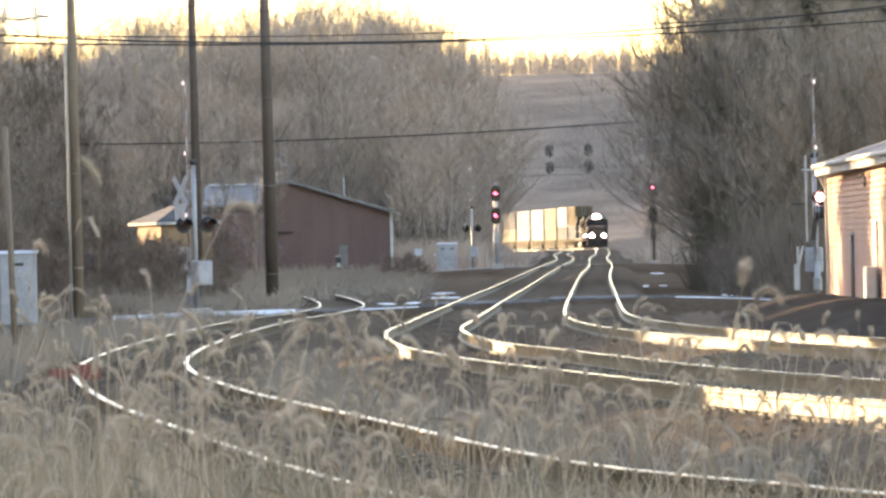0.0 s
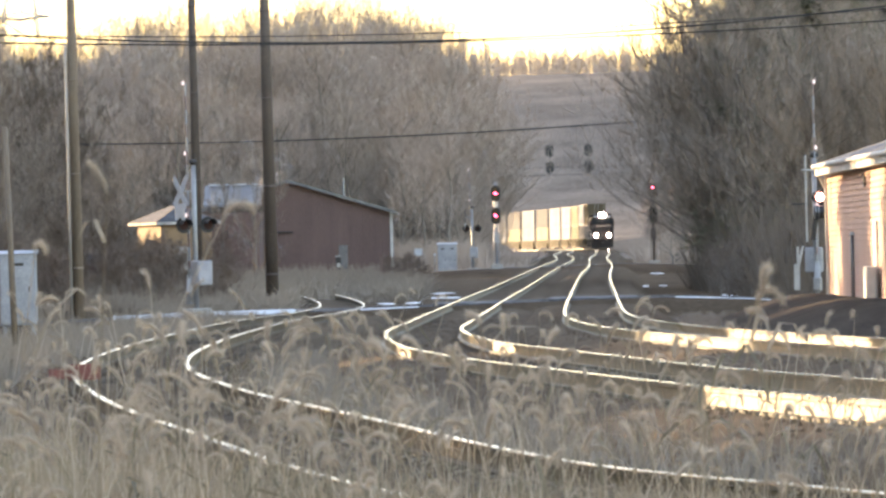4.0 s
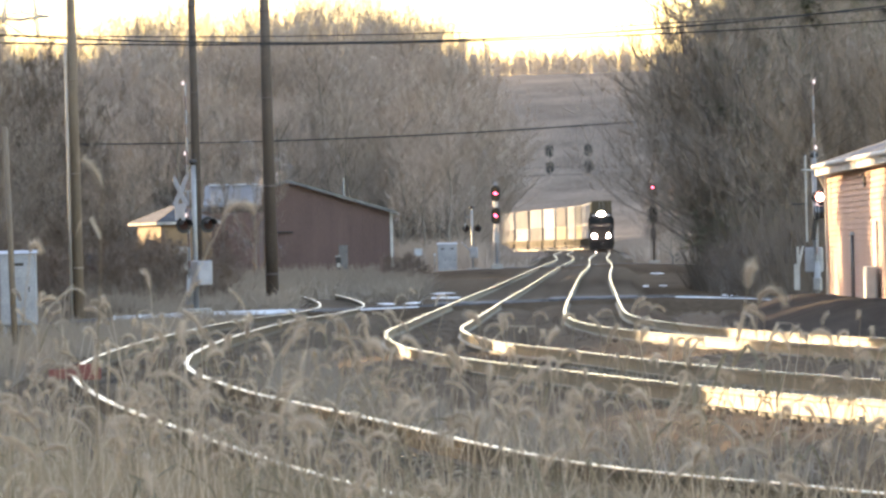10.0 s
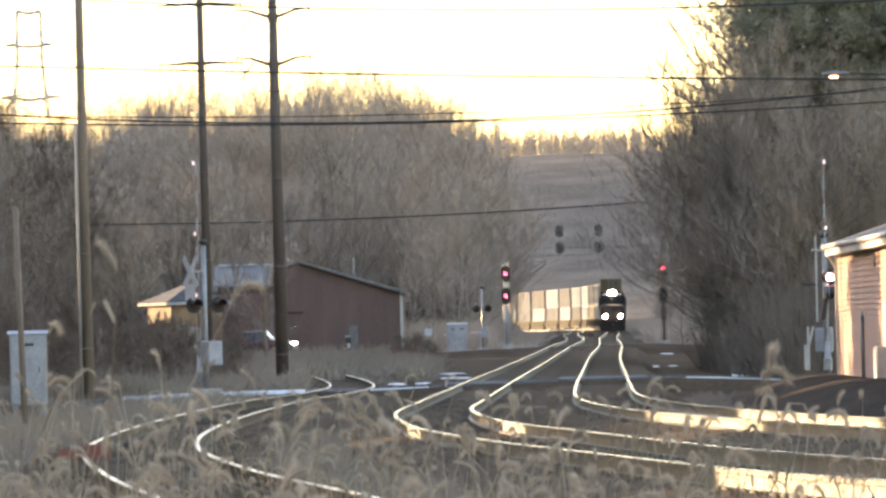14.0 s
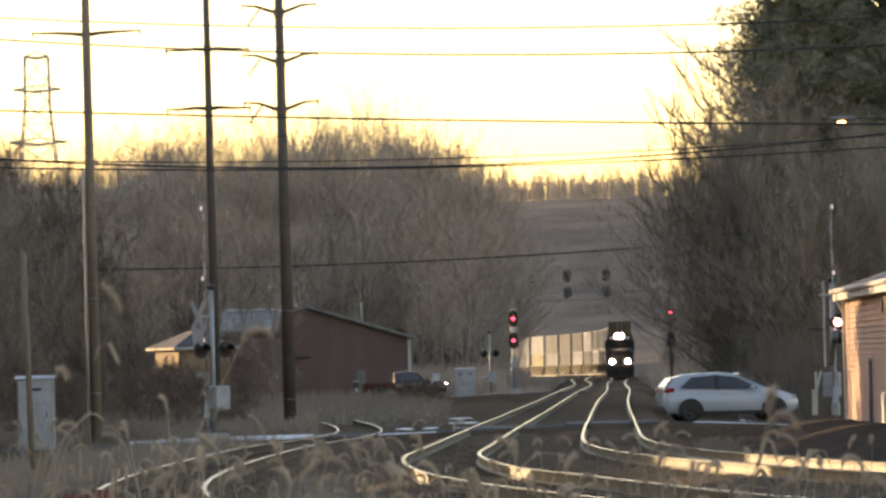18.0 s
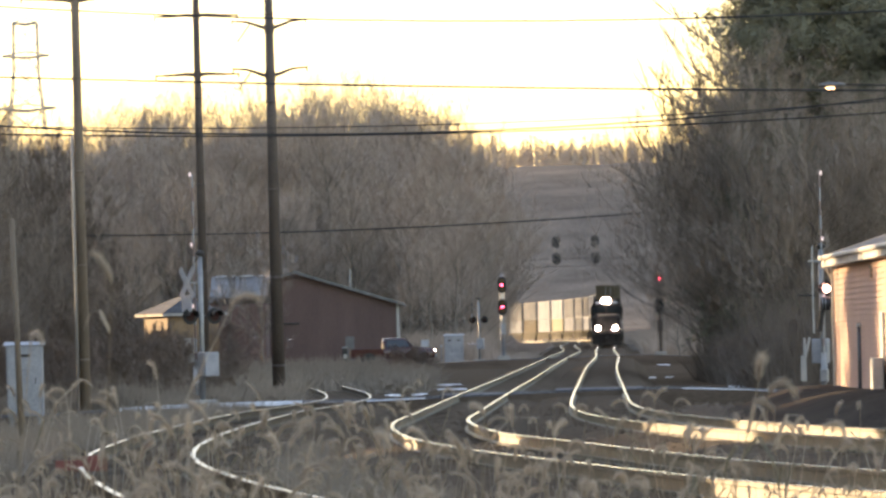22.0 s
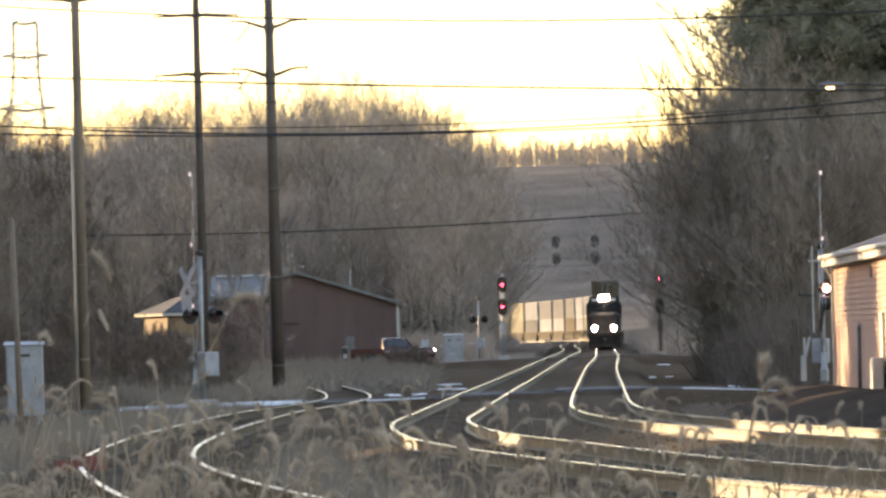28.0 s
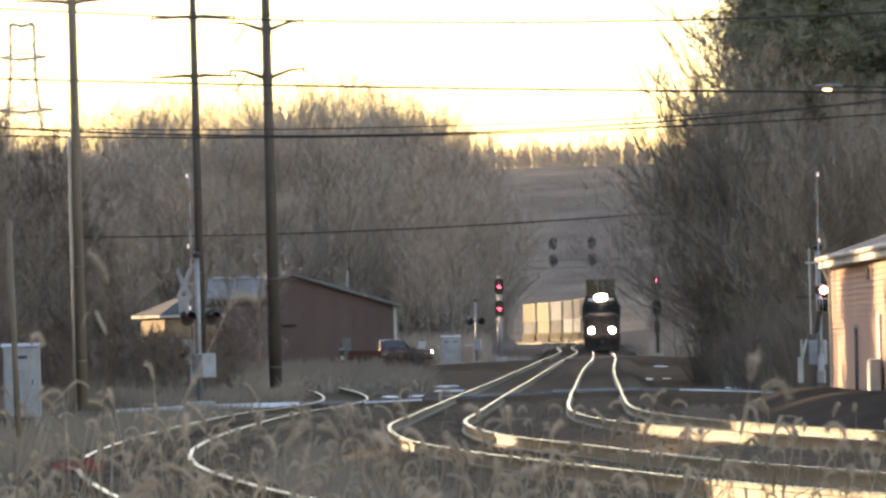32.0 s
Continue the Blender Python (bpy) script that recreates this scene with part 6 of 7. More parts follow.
    tagged(new("dry_turf", turf.mesh("dry_turf", STRAW)), "thick low dry grass on the bank", "grass", kind="stuff")
    tagged(new("fading_turf", fading.mesh("fading_turf", GREENISH)), "low grass on the bank, still faintly green", "grass", kind="stuff")
    weeds = Shape()
    for _ in range(9000):
        y = rng.uniform(36, 176) if rng.random() < 0.8 else rng.uniform(183, 330)
        side = rng.random()
        xl = track_at("left", y)[0]
        if y > 183:
            x = rng.uniform(-16, -6.0) if y < 330 else -10
            h = rng.uniform(0.25, 0.9)
        elif side < 0.72:
            x = xl - 2.2 - abs(rng.gauss(0, 3.5))
            h = rng.uniform(0.2, 0.85)
        else:
            x = track_at("main", y)[0] + 2.6 + abs(rng.gauss(0, 1.2))
            h = rng.uniform(0.1, 0.3)
        if y > 140 and x > 10:
            continue
        z = ground_z(x, y) - 0.03
        for _ in range(3):
            dx, dy, w = rng.gauss(0, 0.16), rng.gauss(0, 0.16), rng.uniform(0.004, 0.012)
            weeds.add([(x - w, y, z), (x + w, y, z), (x + dx + w, y + dy, z + h * 0.7), (x + dx - w, y + dy, z + h * 0.7), (x + dx * 1.5, y + dy, z + h)], [(0, 1, 2, 3), (3, 2, 4)])
    # dead weeds in the dip between the siding and the running tracks
    for _ in range(2600):
        y = rng.uniform(34, 110)
        a, b = track_at("left", y)[0] + 1.35, track_at("middle", y)[0] - 1.7
        if b <= a:
            continue
        x = rng.uniform(a, b)
        z = ground_z(x, y) - 0.03
        for _ in range(3):
            h = rng.uniform(0.12, 0.5)
            dx, dy, w = rng.gauss(0, 0.12), rng.gauss(0, 0.12), rng.uniform(0.002, 0.006)
            weeds.add([(x - w, y, z), (x + w, y, z), (x + dx + w, y + dy, z + h * 0.7), (x + dx - w, y + dy, z + h * 0.7), (x + dx * 1.5, y + dy, z + h)], [(0, 1, 2, 3), (3, 2, 4)])
    for _ in range(5200):
        y = rng.uniform(186, 372)
        x = rng.uniform(-34, -4.5) if rng.random() < 0.8 else rng.uniform(-4.5, -1.0)
        if x > track_at("left", min(y, 244))[0] - 1.6 and y < 245 and x > -8:
            continue
        z = ground_z(x, y) - 0.05
        for _ in range(5):
            h = rng.uniform(0.5, 1.5) * (0.5 if x > -4.5 else 1)
            dx, dy, w = rng.gauss(0, 0.4), rng.gauss(0, 0.4), rng.uniform(0.01, 0.025)
            weeds.add([(x - w, y, z), (x + w, y, z), (x + dx + w, y + dy, z + h * 0.7), (x + dx - w, y + dy, z + h * 0.7), (x + dx * 1.5, y + dy, z + h)], [(0, 1, 2, 3), (3, 2, 4)])
    for _ in range(7000):
        if rng.random() < 0.45:
            x, y = rng.uniform(-17.0, -5.7), rng.uniform(185.5, 197.0)
            tall = 1.35
        else:
            y = rng.uniform(246, 335)
            x = rng.uniform(-0.062, -0.004) * y
            tall = 1.5
            if abs(x - track_at("left", y)[0]) < 2.4:
                continue
        z = ground_z(x, y) - 0.05
        for _ in range(5):
            h = tall * rng.uniform(0.45, 1.0) * (0.75 + 0.35 * noise.noise((x * 0.5, y * 0.15, 9.0)))
            dx, dy, w = rng.gauss(0, 0.3), rng.gauss(0, 0.3), rng.uniform(0.008, 0.022)
            weeds.add([(x - w, y, z), (x + w, y, z), (x + dx + w, y + dy, z + h * 0.7), (x + dx - w, y + dy, z + h * 0.7), (x + dx * 1.5, y + dy, z + h)], [(0, 1, 2, 3), (3, 2, 4)])
    tagged(new("trackside_weeds", weeds.mesh("trackside_weeds", WEED)), "dead brown weeds beside the tracks", "weeds", kind="stuff")


# ---- the place ----
build_ground()
build_roads()
rough_ground()
barn()
trackside_shed()
GATE_L, _ = crossing_gate(Matrix.Translation((-7.57, 172, 0.10)) @ Matrix.Rotation(radians(-60), 4, "Z"), 5.9, 4.6, "raised crossing gate with crossbuck and silver housing", face=1, flash_z=2.82)
GATE_R, _ = crossing_gate(Matrix.Translation((11.40, 172, 0.05)) @ Matrix.Rotation(radians(78), 4, "Z"), 5.5, 4.4, "raised crossing gate with one lamp flashing", lit=True, flash_z=3.25, face=-1)
GATE_FAR, ARM_FAR = crossing_gate(Matrix.Translation((2.1, 398, 0.35)) @ Matrix.Rotation(radians(-97), 4, "Z"), 6.0, 4.4, "crossing gate whose arm comes down at the second crossing", sheeting=HEAD_GREY)


def gate_fittings(gate):
    """The conduit, bar, side lamp and forked counterweight that set the building-side gate apart."""
    back = gate.matrix_basis.inverted()

    def fit(name, shape, material, label=""):
        shape.v = [tuple(back @ Vector(v)) for v in shape.v]
        return part(name, shape, material, gate, label)
    fit("conduit", Shape().tube([(11.10, 171.50, 4.59), (11.10, 171.50, 1.95)], 0.03, 8), TRIM, "pale conduit beside the mast")
    fit("bracket_bar", Shape().tube([(10.96, 171.40, 4.14), (11.66, 171.40, 4.12)], 0.035, 8), TRIM, "pale bracket bar")
    fit("side_arm", Shape().tube([(10.64, 171.50, 3.11), (11.18, 171.50, 3.09)], 0.025, 8), DARK_STEEL)
    lamp = fit("side_lamp", Shape().tube([(11.33, 171.50, 2.86), (11.38, 171.50, 2.86), (11.64, 171.50, 2.84), (11.73, 171.50, 2.86), (11.80, 171.50, 2.89), (11.93, 171.50, 2.90)], [0.15, 0.2, 0.2, 0.12, 0.05, 0.03], 16), BLACK, "black hooded lamp facing the road")
    for x in (11.36, 11.45):
        ring = Shape().tube([(x, 171.5, 2.86), (x + 0.03, 171.5, 2.86)], 0.212, 16)
        ring.v = [tuple(back @ Vector(v)) for v in ring.v]
        part("lamp_ring", ring, GALV, lamp, "pale metal ring")
    fit("lamp_bracket", Shape().tube([(11.40, 171.60, 2.74), (11.28, 171.60, 2.00)], 0.08, 8), DARK_STEEL)
    for pts in ([(10.80, 171.50, 1.81), (10.81, 171.50, 1.21)], [(10.97, 171.50, 1.83), (10.81, 171.50, 1.21)]):
        fit("fork_prong", Shape().tube(pts, [0.035, 0.045], 8), TRIM, "white prong of the counterweight fork")
    fit("fork_plate", Shape().box(10.76, 171.5, 0.88, 0.17, 0.05, 0.78, 0.01), TRIM, "white counterweight plate")


gate_fittings(GATE_R)
relay_case(Matrix.Translation((-11.33, 150, 0.0)), 0.95, 0.7, 1.9, "silver relay cabinet on short legs among weeds")
relay_case(Matrix.Translation((0.3, 400, 0.05)), 1.35, 1.2, 2.3, "tall silver relay hut beside the second crossing", False)
signal_mast(Matrix.Translation((3.72, 390, 0.5)), 6.0, [(5.25, 1), (3.72, 1)], "two-headed railway signal showing red over red")
signal_mast(Matrix.Translation((15.0, 400, 0.5)), 6.1, [(5.2, 0), (3.6, None)], "railway signal with one red light on a dark mast", POLE_STEEL)
signal_bridge(664, 5.6, 24.5, 10.4)
utility_pole(-12.0, 185, 0.1, 19.0, 0.185, 0.12, [(13.4, 1.8, 0.05, 0), (15.4, 1.7, 0.05, 0)], "tall tapered pole with a pale conduit up its side", POLE_WOOD, True)
utility_pole(-8.68, 200, 0.0, 20.0, 0.17, 0.10, [(11.7, 1.5, -0.05, 0), (13.8, 1.5, -0.05, 0), (15.9, 1.5, -0.05, 0)], "tall tapered pole with thin cross arms", POLE_STEEL)
utility_pole(-6.03, 198, -0.3, 20.8, 0.235, 0.12, [(11.78, 1.32, 0.26, 0.8), (13.46, 1.32, 0.26, 0.8), (15.2, 1.32, 0.26, 0.8)], "tall dark steel pole with upswept arms and hanging insulators", POLE_STEEL)
def cables():
    for yy, r, (x0, z0), (x1, z1), sag in ((190, 0.028, (-40, 13.54), (26, 11.25), 3.26), (190.4, 0.025, (-40, 11.41), (26, 10.03), 1.64), (196, 0.017, (-40, 11.87), (26, 10.72), 1.73), (185, 0.034, (-40, 12.59), (40, 9.43), 0.66), (200, 0.03, (-40, 17.69), (40, 15.87), 2.48), (185.5, 0.032, (-40, 16.75), (40, 14.4), 3.04), (420, 0.055, (-40, 10.9), (30, 12.2), 1.1)):
        wire(((x0, yy, z0), (x1, yy, z1), sag), r)


def street_lamp():
    s = thing("street_lamp", "cobra-head street lamp glowing orange on a long arm", "street lamp", Matrix.Translation((17.5, 200, 0.2)))
    part("pole", Shape().tube([(0, 0, -0.3), (0, 0, 10.2)], [0.12, 0.08], 10), POLE_WOOD, s, "", True)
    part("arm", Shape().tube([(0, 0, 9.9), (-1.2, 0, 10.45), (-3.3, 0, 10.55)], 0.03, 8), DARK_STEEL, s, "curved steel arm", True)
    h = part("lamp_head", Shape().loft([[(-3.2 - 0.95 * u, 0.15 * w * math.cos(a), 10.55 + 0.10 * w * math.sin(a)) for a in [2 * math.pi * i / 12 for i in range(12)]] for u, w in ((0, 0.4), (0.2, 0.75), (0.6, 1.0), (0.85, 0.8), (1.0, 0.3))]), ROOF_METAL, s, "grey cobra head", True)
    part("lens", Shape().tube([(-3.75, 0, 10.46), (-3.75, 0, 10.40), (-3.75, 0, 10.33)], [0.16, 0.15, 0.07], 14), LAMP_STREET, h, "glowing orange lens")


def lattice_tower():
    t = thing("transmission_tower", "pale steel lattice power tower beyond the woods", "power tower", Matrix.Translation((-81.5, 1100, 30)))
    hw = lambda z: 2.45 + 2.6 * max(0.0, (26 - z)) / 26.0
    for sx in (-1, 1):
        for sy in (-1, 1):
            part("leg", Shape().tube([(sx * hw(-12), sy * hw(-12), -12), (sx * hw(26), sy * hw(26), 26), (sx * 2.3, sy * 2.3, 36)], 0.17, 5), GALV, t)
    for i in range(10):
        z0, z1 = -8 + 4.4 * i, -8 + 4.4 * (i + 1)
        for s in (-1, 1):
            part("brace", Shape().tube([(-s * hw(z0), -hw(z0), z0), (s * hw(z1), -hw(z1), z1)], 0.12, 4), GALV, t)
        part("brace", Shape().tube([(-hw(z1), -hw(z1), z1), (hw(z1), -hw(z1), z1)], 0.12, 4), GALV, t)
        for s in (-1, 1):
            part("brace", Shape().tube([(-s * hw(z0), hw(z0), z0), (s * hw(z1), hw(z1), z1)], 0.1, 4), GALV, t)
            part("brace", Shape().tube([(s * hw(z0), -hw(z0), z0), (s * hw(z1), hw(z1), z1)], 0.1, 4), GALV, t)
    for z, r in ((19.2, 5.7), (29.5, 4.6), (36.0, 2.4)):
        part("cross_arm", Shape().tube([(-r, 0, z + 0.2), (0, 0, z - 0.3), (r, 0, z + 0.2)], 0.3, 5).tube([(-r, 0, z + 0.2), (0, 0, z + 1.0), (r, 0, z + 0.2)], 0.15, 5), GALV, t, "long steel cross arm")


def ground_patch(x, y, a, b, seed, label, material):
    """A thin uneven patch that lies on the ground."""
    r = random.Random(seed)
    s = Shape()
    n = 22
    rim = [1.0 + 0.35 * noise.noise((math.cos(6.28 * i / n) * 1.5, math.sin(6.28 * i / n) * 1.5, seed)) + r.uniform(-0.38, 0.38) for i in range(n)]
    s.v.append((x, y, ground_z(x, y) + 0.05))
    for k, f in ((0.6, 0.045), (1.0, -0.03)):
        for i in range(n):
            px, py = x + a * k * rim[i] * math.cos(6.28 * i / n), y + b * k * rim[i] * math.sin(6.28 * i / n)
            s.v.append((px, py, ground_z(px, py) + f))
    s.f = [(0, 1 + i, 1 + (i + 1) % n) for i in range(n)] + [(1 + i, 1 + n + i, 1 + n + (i + 1) % n, 1 + (i + 1) % n) for i in range(n)]
    tagged(new("snow_patch", s.mesh("snow_patch", material, True)), label, "snow", "snow patches")


# a soil-coloured heap added in place of the dark shade of brush
def earth_mound(x, y, a, b, h, seed, label):
    s = Shape()
    n, rings = 28, 9
    s.v.append((x, y, ground_z(x, y) + h))
    for k in range(1, rings + 1):
        f = k / rings
        for i in range(n):
            c, sn = math.cos(6.28 * i / n), math.sin(6.28 * i / n)
            rim = 1 + 0.25 * noise.noise((c * 1.3, sn * 1.3, seed))
            px, py = x + a * f * rim * c, y + b * f * rim * sn
            s.v.append((px, py, ground_z(px, py) - 0.06 + (h + 0.06) * (0.5 + 0.5 * math.cos(math.pi * f)) * (1 + 0.25 * noise.noise((px * 1.7, py * 0.9, seed)))))
    s.f = [(0, 1 + i, 1 + (i + 1) % n) for i in range(n)] + [(1 + k * n + i, 1 + (k + 1) * n + i, 1 + (k + 1) * n + (i + 1) % n, 1 + k * n + (i + 1) % n) for k in range(rings - 1) for i in range(n)]
    tagged(new("earth_mound", s.mesh("earth_mound", SOIL, True)), label, "mound")


def side_bank():
    """A long low bank between the main track and the building's plinth."""
    s, n, m = Shape(), 60, 10
    for i in range(n + 1):
        y = 118.0 + 50.0 * i / n
        x0 = track_at("main", y)[0] + 2.5
        for j in range(m + 1):
            u = j / m
            x = x0 + (10.85 - x0) * u
            top = 0.46 + 0.10 * smooth01(150, 128, y) + 0.05 * noise.noise((x * 1.3, y * 0.9, 2.0))
            base = ground_z(x, y) - 0.08
            s.v.append((x, y, base + (top - base) * smooth01(0.0, 0.9, u) * smooth01(168.0, 163.0, y) * smooth01(118.0, 124.0, y)))
    s.f = [(i * (m + 1) + j, i * (m + 1) + j + 1, (i + 1) * (m + 1) + j + 1, (i + 1) * (m + 1) + j) for i in range(n) for j in range(m)]
    tagged(new("earth_bank", s.mesh("earth_bank", CINDER, True)), "low dark bank of earth beside the main track", "bank", kind="structure")


side_bank()
earth_mound(-1.9, 312, 1.9, 5.0, 0.8, 3, "low heap of earth standing in for brush shade before the second crossing")


def switch_stand():
    s = thing("switch_stand", "low switch stand with a faded red target in the grass", "switch stand", Matrix.Translation((-4.72, 72, -0.08)))
    part("base", Shape().box(0, 0, 0.1, 0.5, 0.4, 0.2, 0.03), DARK_STEEL, s)
    part("spindle", Shape().tube([(0, 0, 0.1), (0, 0, 0.75)], 0.03, 8), DARK_STEEL, s)
    part("lever", Shape().tube([(0.1, -0.05, 0.25), (0.5, -0.1, 0.32)], 0.025, 8), DARK_STEEL, s)
    part("target", Shape().box(0.1, -0.02, 0.62, 0.42, 0.02, 0.2, 0.006), RED_SIGN, s, "faded red target plate")
    part("target", Shape().box(-0.22, 0.02, 0.60, 0.28, 0.02, 0.13, 0.006), RED_SIGN, s, "faded red target plate")


cables()
street_lamp()
lattice_tower()
switch_stand()
post_sign(-1.75, 399, 0.2, 1.9, 0.55, "small white sign on a post at the second crossing")
post_sign(-0.6, 398, 0.2, 1.5, 0.16, "thin pale marker post at the second crossing")
def cable_pedestal(x, y):
    s = thing("cable_pedestal", "small grey cable pedestal with a pale lower panel", "pedestal", Matrix.Translation((x, y, ground_z(x, y))))
    part("body", Shape().box(0, 0, 0.75, 0.34, 0.34, 1.9, 0.03), HEAD_GREY, s)
    part("cap", Shape().box(0, 0, 1.72, 0.42, 0.42, 0.1, 0.02), GALV, s)
    part("panel", Shape().box(0.02, -0.18, 1.1, 0.24, 0.02, 0.3, 0.005), TRIM, s, "pale panel")


cable_pedestal(-7.2, 386)
marker_post(-9.55, 125, 0.0, 4.9)
for i, (x, y, a, b) in enumerate(((-1.9, 236, 1.1, 5), (0.3, 258, 1.6, 5), (0.0, 228, 0.7, 3), (-0.3, 282, 2.0, 5), (5.6, 410, 1.7, 9), (6.2, 430, 1.2, 8), (12.0, 236, 0.8, 4), (11.0, 300, 1.0, 5), (10.6, 296, 0.7, 4), (15.2, 388, 1.2, 5), (7.4, 465, 1.6, 10), (6.4, 448, 1.3, 8), (-8.6, 168.5, 1.2, 2), (-10.2, 166, 1.0, 2))):
    for j in range(4):
        r = random.Random(i * 10 + j)
        ground_patch(x + r.uniform(-0.7, 0.7) * a, y + r.uniform(-0.8, 0.8) * b, a * r.uniform(0.15, 0.42), b * r.uniform(0.15, 0.4), i * 10 + j, "thin patch of old snow on bare ground", SNOW)
def snow_edge(x0, x1, off, width, seed):
    """A thin ragged line of old snow along the crossing road's edge."""
    r = random.Random(seed)
    s = Shape()
    n = int((x1 - x0) / 0.35)
    for i in range(n + 1):
        x = x0 + (x1 - x0) * i / n
        y = 178.0 + 0.10 * x + off
        w = width * max(0.15, 0.6 + 0.6 * noise.noise((x * 0.7, seed, 0)) + r.uniform(-0.2, 0.2))
        z = road_z(x, y) - 0.05
        s.v += [(x, y - w, z - 0.03), (x, y - w * 0.4, z + min(0.1, width * 0.5) + 0.02), (x, y + w * 0.4, z + min(0.1, width * 0.5) + 0.03), (x, y + w, z + 0.03)]
    for i in range(n):
        for k in range(3):
            s.f.append((i * 4 + k, i * 4 + 4 + k, i * 4 + 5 + k, i * 4 + 1 + k))
    tagged(new("snow_edge", s.mesh("snow_edge", SNOW, True)), "ragged line of ploughed snow along the road's edge", "snow", "snow patches")


snow_edge(-10.2, -4.6, -3.9, 0.15, 1)
snow_edge(-8.4, -5.2, -4.6, 0.12, 2)
snow_edge(-2.6, -0.8, -3.9, 0.03, 3)
snow_edge(7.2, 14.5, -3.9, 0.03, 4)
build_woods()
build_right_thicket()
reaching_tree(13.0, 263, 5, 12.8, 11)
reaching_tree(14.6, 268, 9, 16.2, 11)
shrubs()
build_grass()
LOCO = locomotive()
LOCO_TWO = copy_thing(LOCO, Matrix())
PITCH = 18.5
WELL_CAR = well_car(PITCH)
rng_t = random.Random(4)
BOXES = [container(16.1, CONT_WHITE, "white corrugated shipping container"), container(16.1, CONT_GREY, "grey corrugated shipping container"), container(16.1, CONT_CREAM, "cream corrugated shipping container"), container(16.1, CONT_BROWN, "dull brown corrugated shipping container")]
TRAIN = [(LOCO, 0.0, 22.0, 0.0, 0.0), (LOCO_TWO, 22.3, 22.0, 0.0, 0.0)]
used = set()
for i in range(23):
    start = 45.0 + i * PITCH
    wc = WELL_CAR if i == 0 else copy_thing(WELL_CAR, Matrix())
    TRAIN.append((wc, start, PITCH, 0.0, 0.0))
    for lift in (0.5, 3.42):
        k = rng_t.choice((0, 0, 0, 1, 1, 2, 2, 3)) if lift < 1 else 3 if i == 0 else rng_t.choice((0, 0, 1, 2))
        b = copy_thing(BOXES[k], Matrix()) if k in used else BOXES[k]
        used.add(k)
        TRAIN.append((b, start, PITCH, lift, 1.2))
CAR, CAR_WHEELS = hatchback()
RED_CAR, RED_WHEELS = pickup("pickup_truck", "dark red pickup waiting at the second crossing", CAR_RED)

build_track("main", "main running track on a curve with polished rails", 22, 1250, 150)
build_track("middle", "second running track on a curve with polished rails", 22, 1250, 150)
build_track("left", "lightly used siding among the weeds", 22, 245, 140)


# ---- what moves ----
def train_front(t):
    return lerp_table(t, [0.0, 8.0, 20.0, 32.0], [792.0, 705.0, 572.0, 456.0])


# distance along the main track, from the camera's end
ARC_Y = np.arange(400.0, 1249.0, 2.0)
ARC_S = np.concatenate([[0], np.cumsum([math.hypot(2.0, track_at("main", y + 2)[0] - track_at("main", y)[0]) for y in ARC_Y[:-1]])])


def on_main(s):
    y = float(np.interp(s, ARC_S, ARC_Y)) if s < ARC_S[-1] else float(ARC_Y[-1] + (s - ARC_S[-1]))
    if y <= 1249:
        x, z, _ = track_at("main", y)
    else:
        x0, z0, _ = track_at("main", 1249)
        x, z = x0 - 0.16 * (y - 1249), z0
    return Vector((x, y, z))


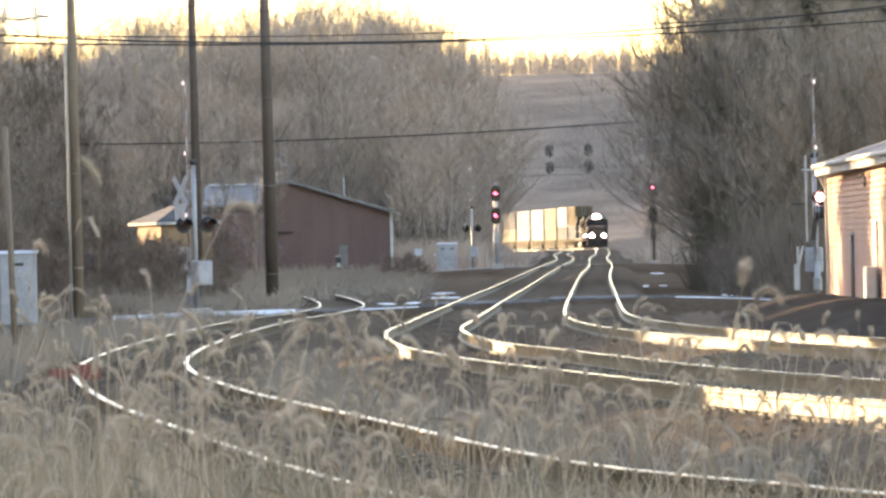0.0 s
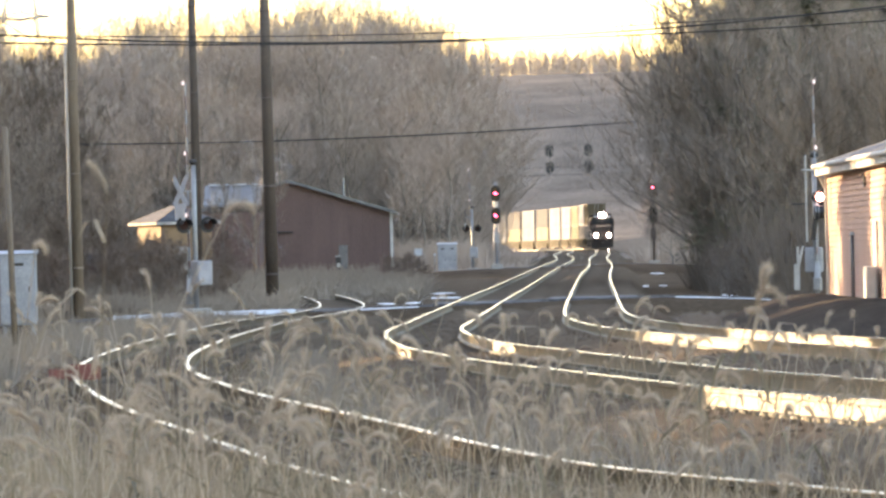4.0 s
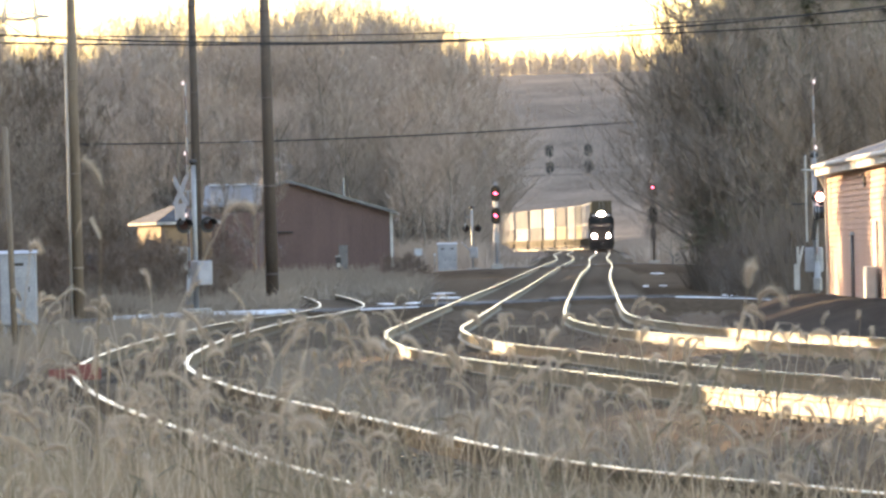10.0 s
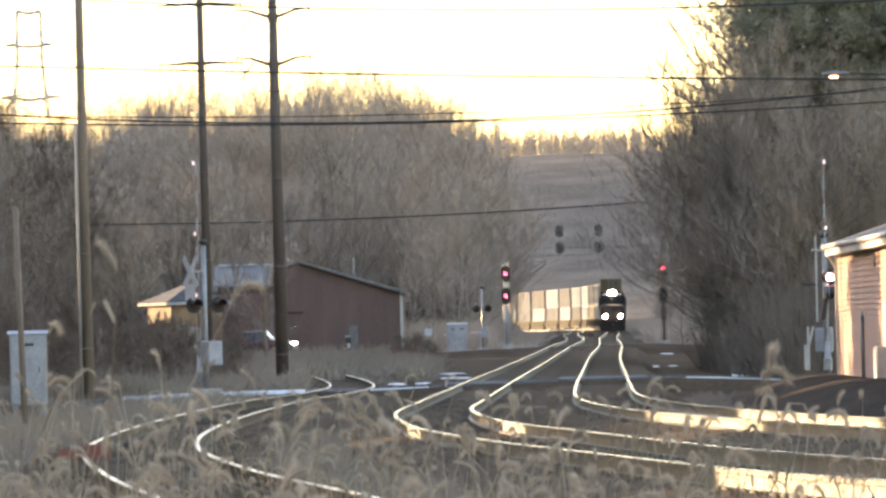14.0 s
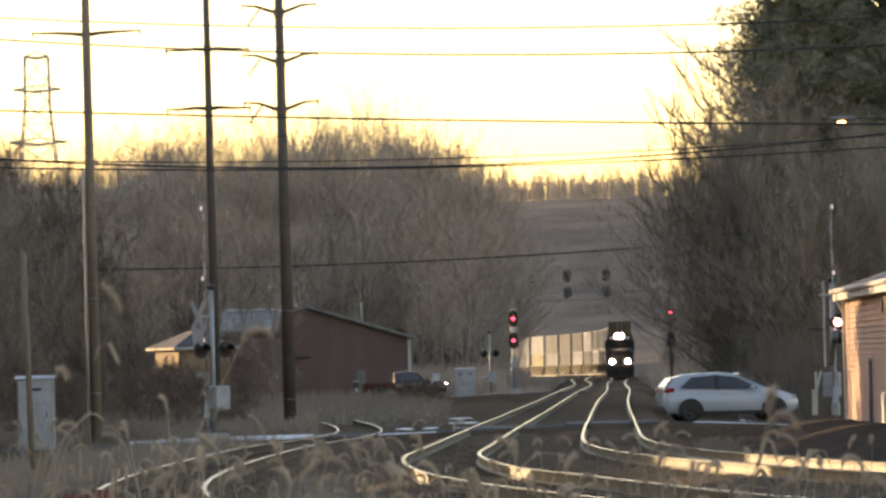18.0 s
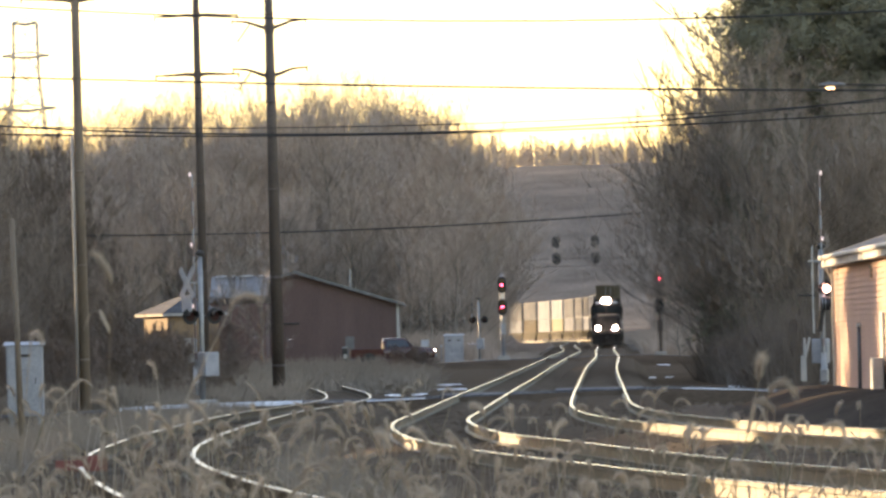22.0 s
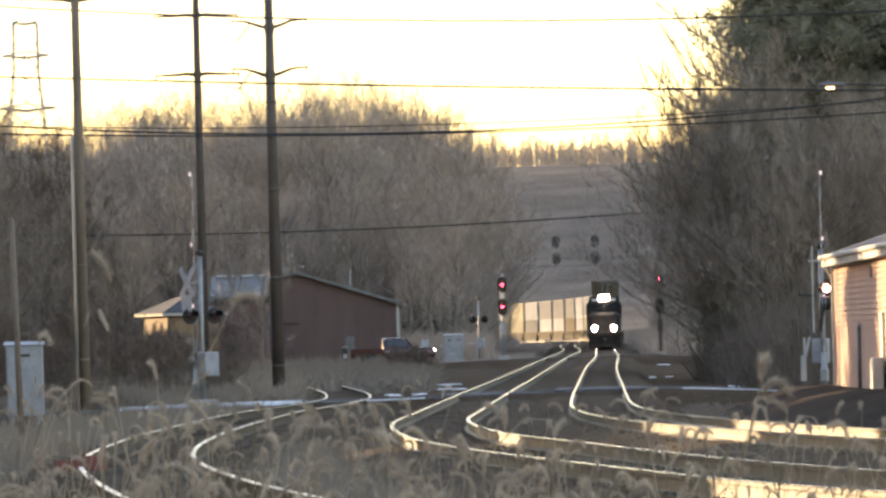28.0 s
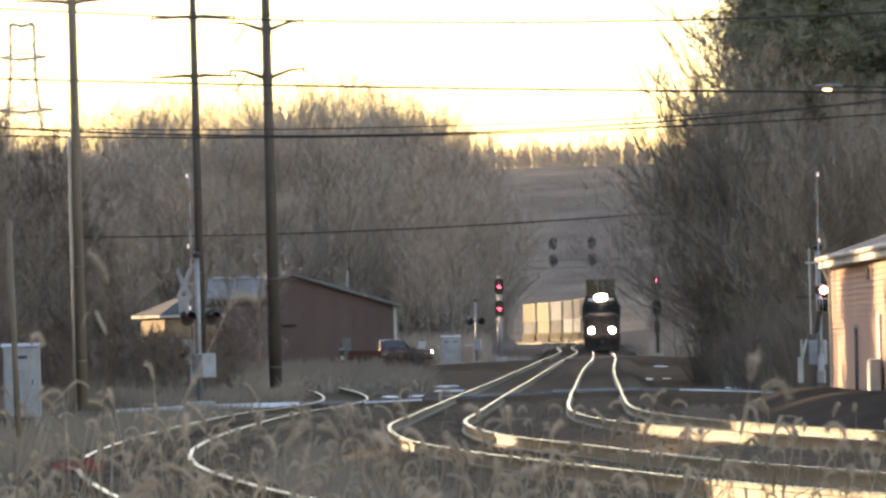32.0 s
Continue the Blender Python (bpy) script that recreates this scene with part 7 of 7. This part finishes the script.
def motions():
    times = [2.0 * i for i in range(17)]
    for ob, start, length, lift, inset in TRAIN:
        rows = []
        for t in times:
            s = float(np.interp(train_front(t), ARC_Y, ARC_S)) + start
            a, b = on_main(s + 1.0), on_main(s + length - 1.0)
            d = (b - a).normalized()
            o = a - d * 1.0 + d * inset
            rows.append((t, pose(o.x, o.y, o.z + lift, math.degrees(math.atan2(d.z, math.hypot(d.x, d.y))), 0, math.degrees(math.atan2(-d.x, d.y)))))
        walk(ob, rows)
    # the second crossing's arm comes down
    p = Vector((-0.28, -0.06, 1.35))
    rows = []
    for t, a in ((0, 0), (3.4, 0), (3.8, 5), (5.6, 37.6), (6.0, 43), (6.4, 48.4), (6.8, 53.5), (7.6, 62), (8.4, 69.5), (9.5, 79), (10.5, 87), (11.2, 90), (32, 90)):
        rows.append((t, Matrix.Translation(p) @ Matrix.Rotation(radians(a), 4, "Y") @ Matrix.Translation(-p)))
    walk(ARM_FAR, rows)
    # the white car over the near crossing
    def drive(ob, wheels, r, keys, ycentre, heading, zed):
        rows, spins = [], [[] for _ in wheels]
        n0, n1 = keys[0][0], keys[-1][0]
        xs0 = keys[0][1]
        tt = [0.0] + [n0 + i / 15.0 for i in range(int((n1 - n0) * 15) + 1)] + [32.0]
        for t in tt:
            x = float(np.interp(t, [k[0] for k in keys], [k[1] for k in keys]))
            y = ycentre(x)
            rows.append((t, pose(x, y, zed(x, y), 0, 0, heading(x))))
        walk(ob, rows)
        step = 1.2 * r
        rests = [w.matrix_basis.copy() for w in wheels]
        fine = [0.0] + [n0 + i / 30.0 for i in range(int((n1 - n0) * 30) + 1)] + [32.0]
        for w, m in zip(wheels, rests):
            rr = []
            for t in fine:
                x = float(np.interp(t, [k[0] for k in keys], [k[1] for k in keys]))
                rr.append((t, m @ Matrix.Rotation((x - xs0) / r, 4, "Y")))
            walk(w, rr)
    near = lambda x: 176.4 + 0.10 * x
    far = lambda x: 390.4 + 0.12 * x
    drive(CAR, CAR_WHEELS, 0.33, [(13.8, -34.0), (16.5, -6.1), (17.0, -1.05), (17.5, 3.8), (18.0, 8.35), (18.5, 13.3), (19.5, 23.0), (21.5, 42.0)], near, lambda x: 8.5, lambda x, y: road_z(x, y) + 0.005)
    drift = lambda x: 0.15 * ((-8.5 - x) + math.sqrt((-8.5 - x) ** 2 + 4.0))
    drive(RED_CAR, RED_WHEELS, 0.39, [(10.5, -24.5), (13.0, -16.9), (14.4, -12.6), (16.2, -6.7), (17.3, -3.95)], lambda x: far(x) + drift(x), lambda x: math.degrees(math.atan((far(x + 0.5) + drift(x + 0.5)) - (far(x - 0.5) + drift(x - 0.5)))), lambda x, y: road_z(x, y) + 0.005)
    # the weeds nod in a light wind
    for c, ph, k in PLANTS:
        m = c.matrix_basis.copy()
        rows = []
        for i in range(33):
            t = float(i)
            a = 1.2 * k * math.sin(1.9 * t + ph) + 0.7 * math.sin(0.7 * t + 2 * ph)
            rows.append((t, m @ Matrix.Rotation(radians(a), 4, "Y") @ Matrix.Rotation(radians(0.6 * a), 4, "X")))
        walk(c, rows)


motions()
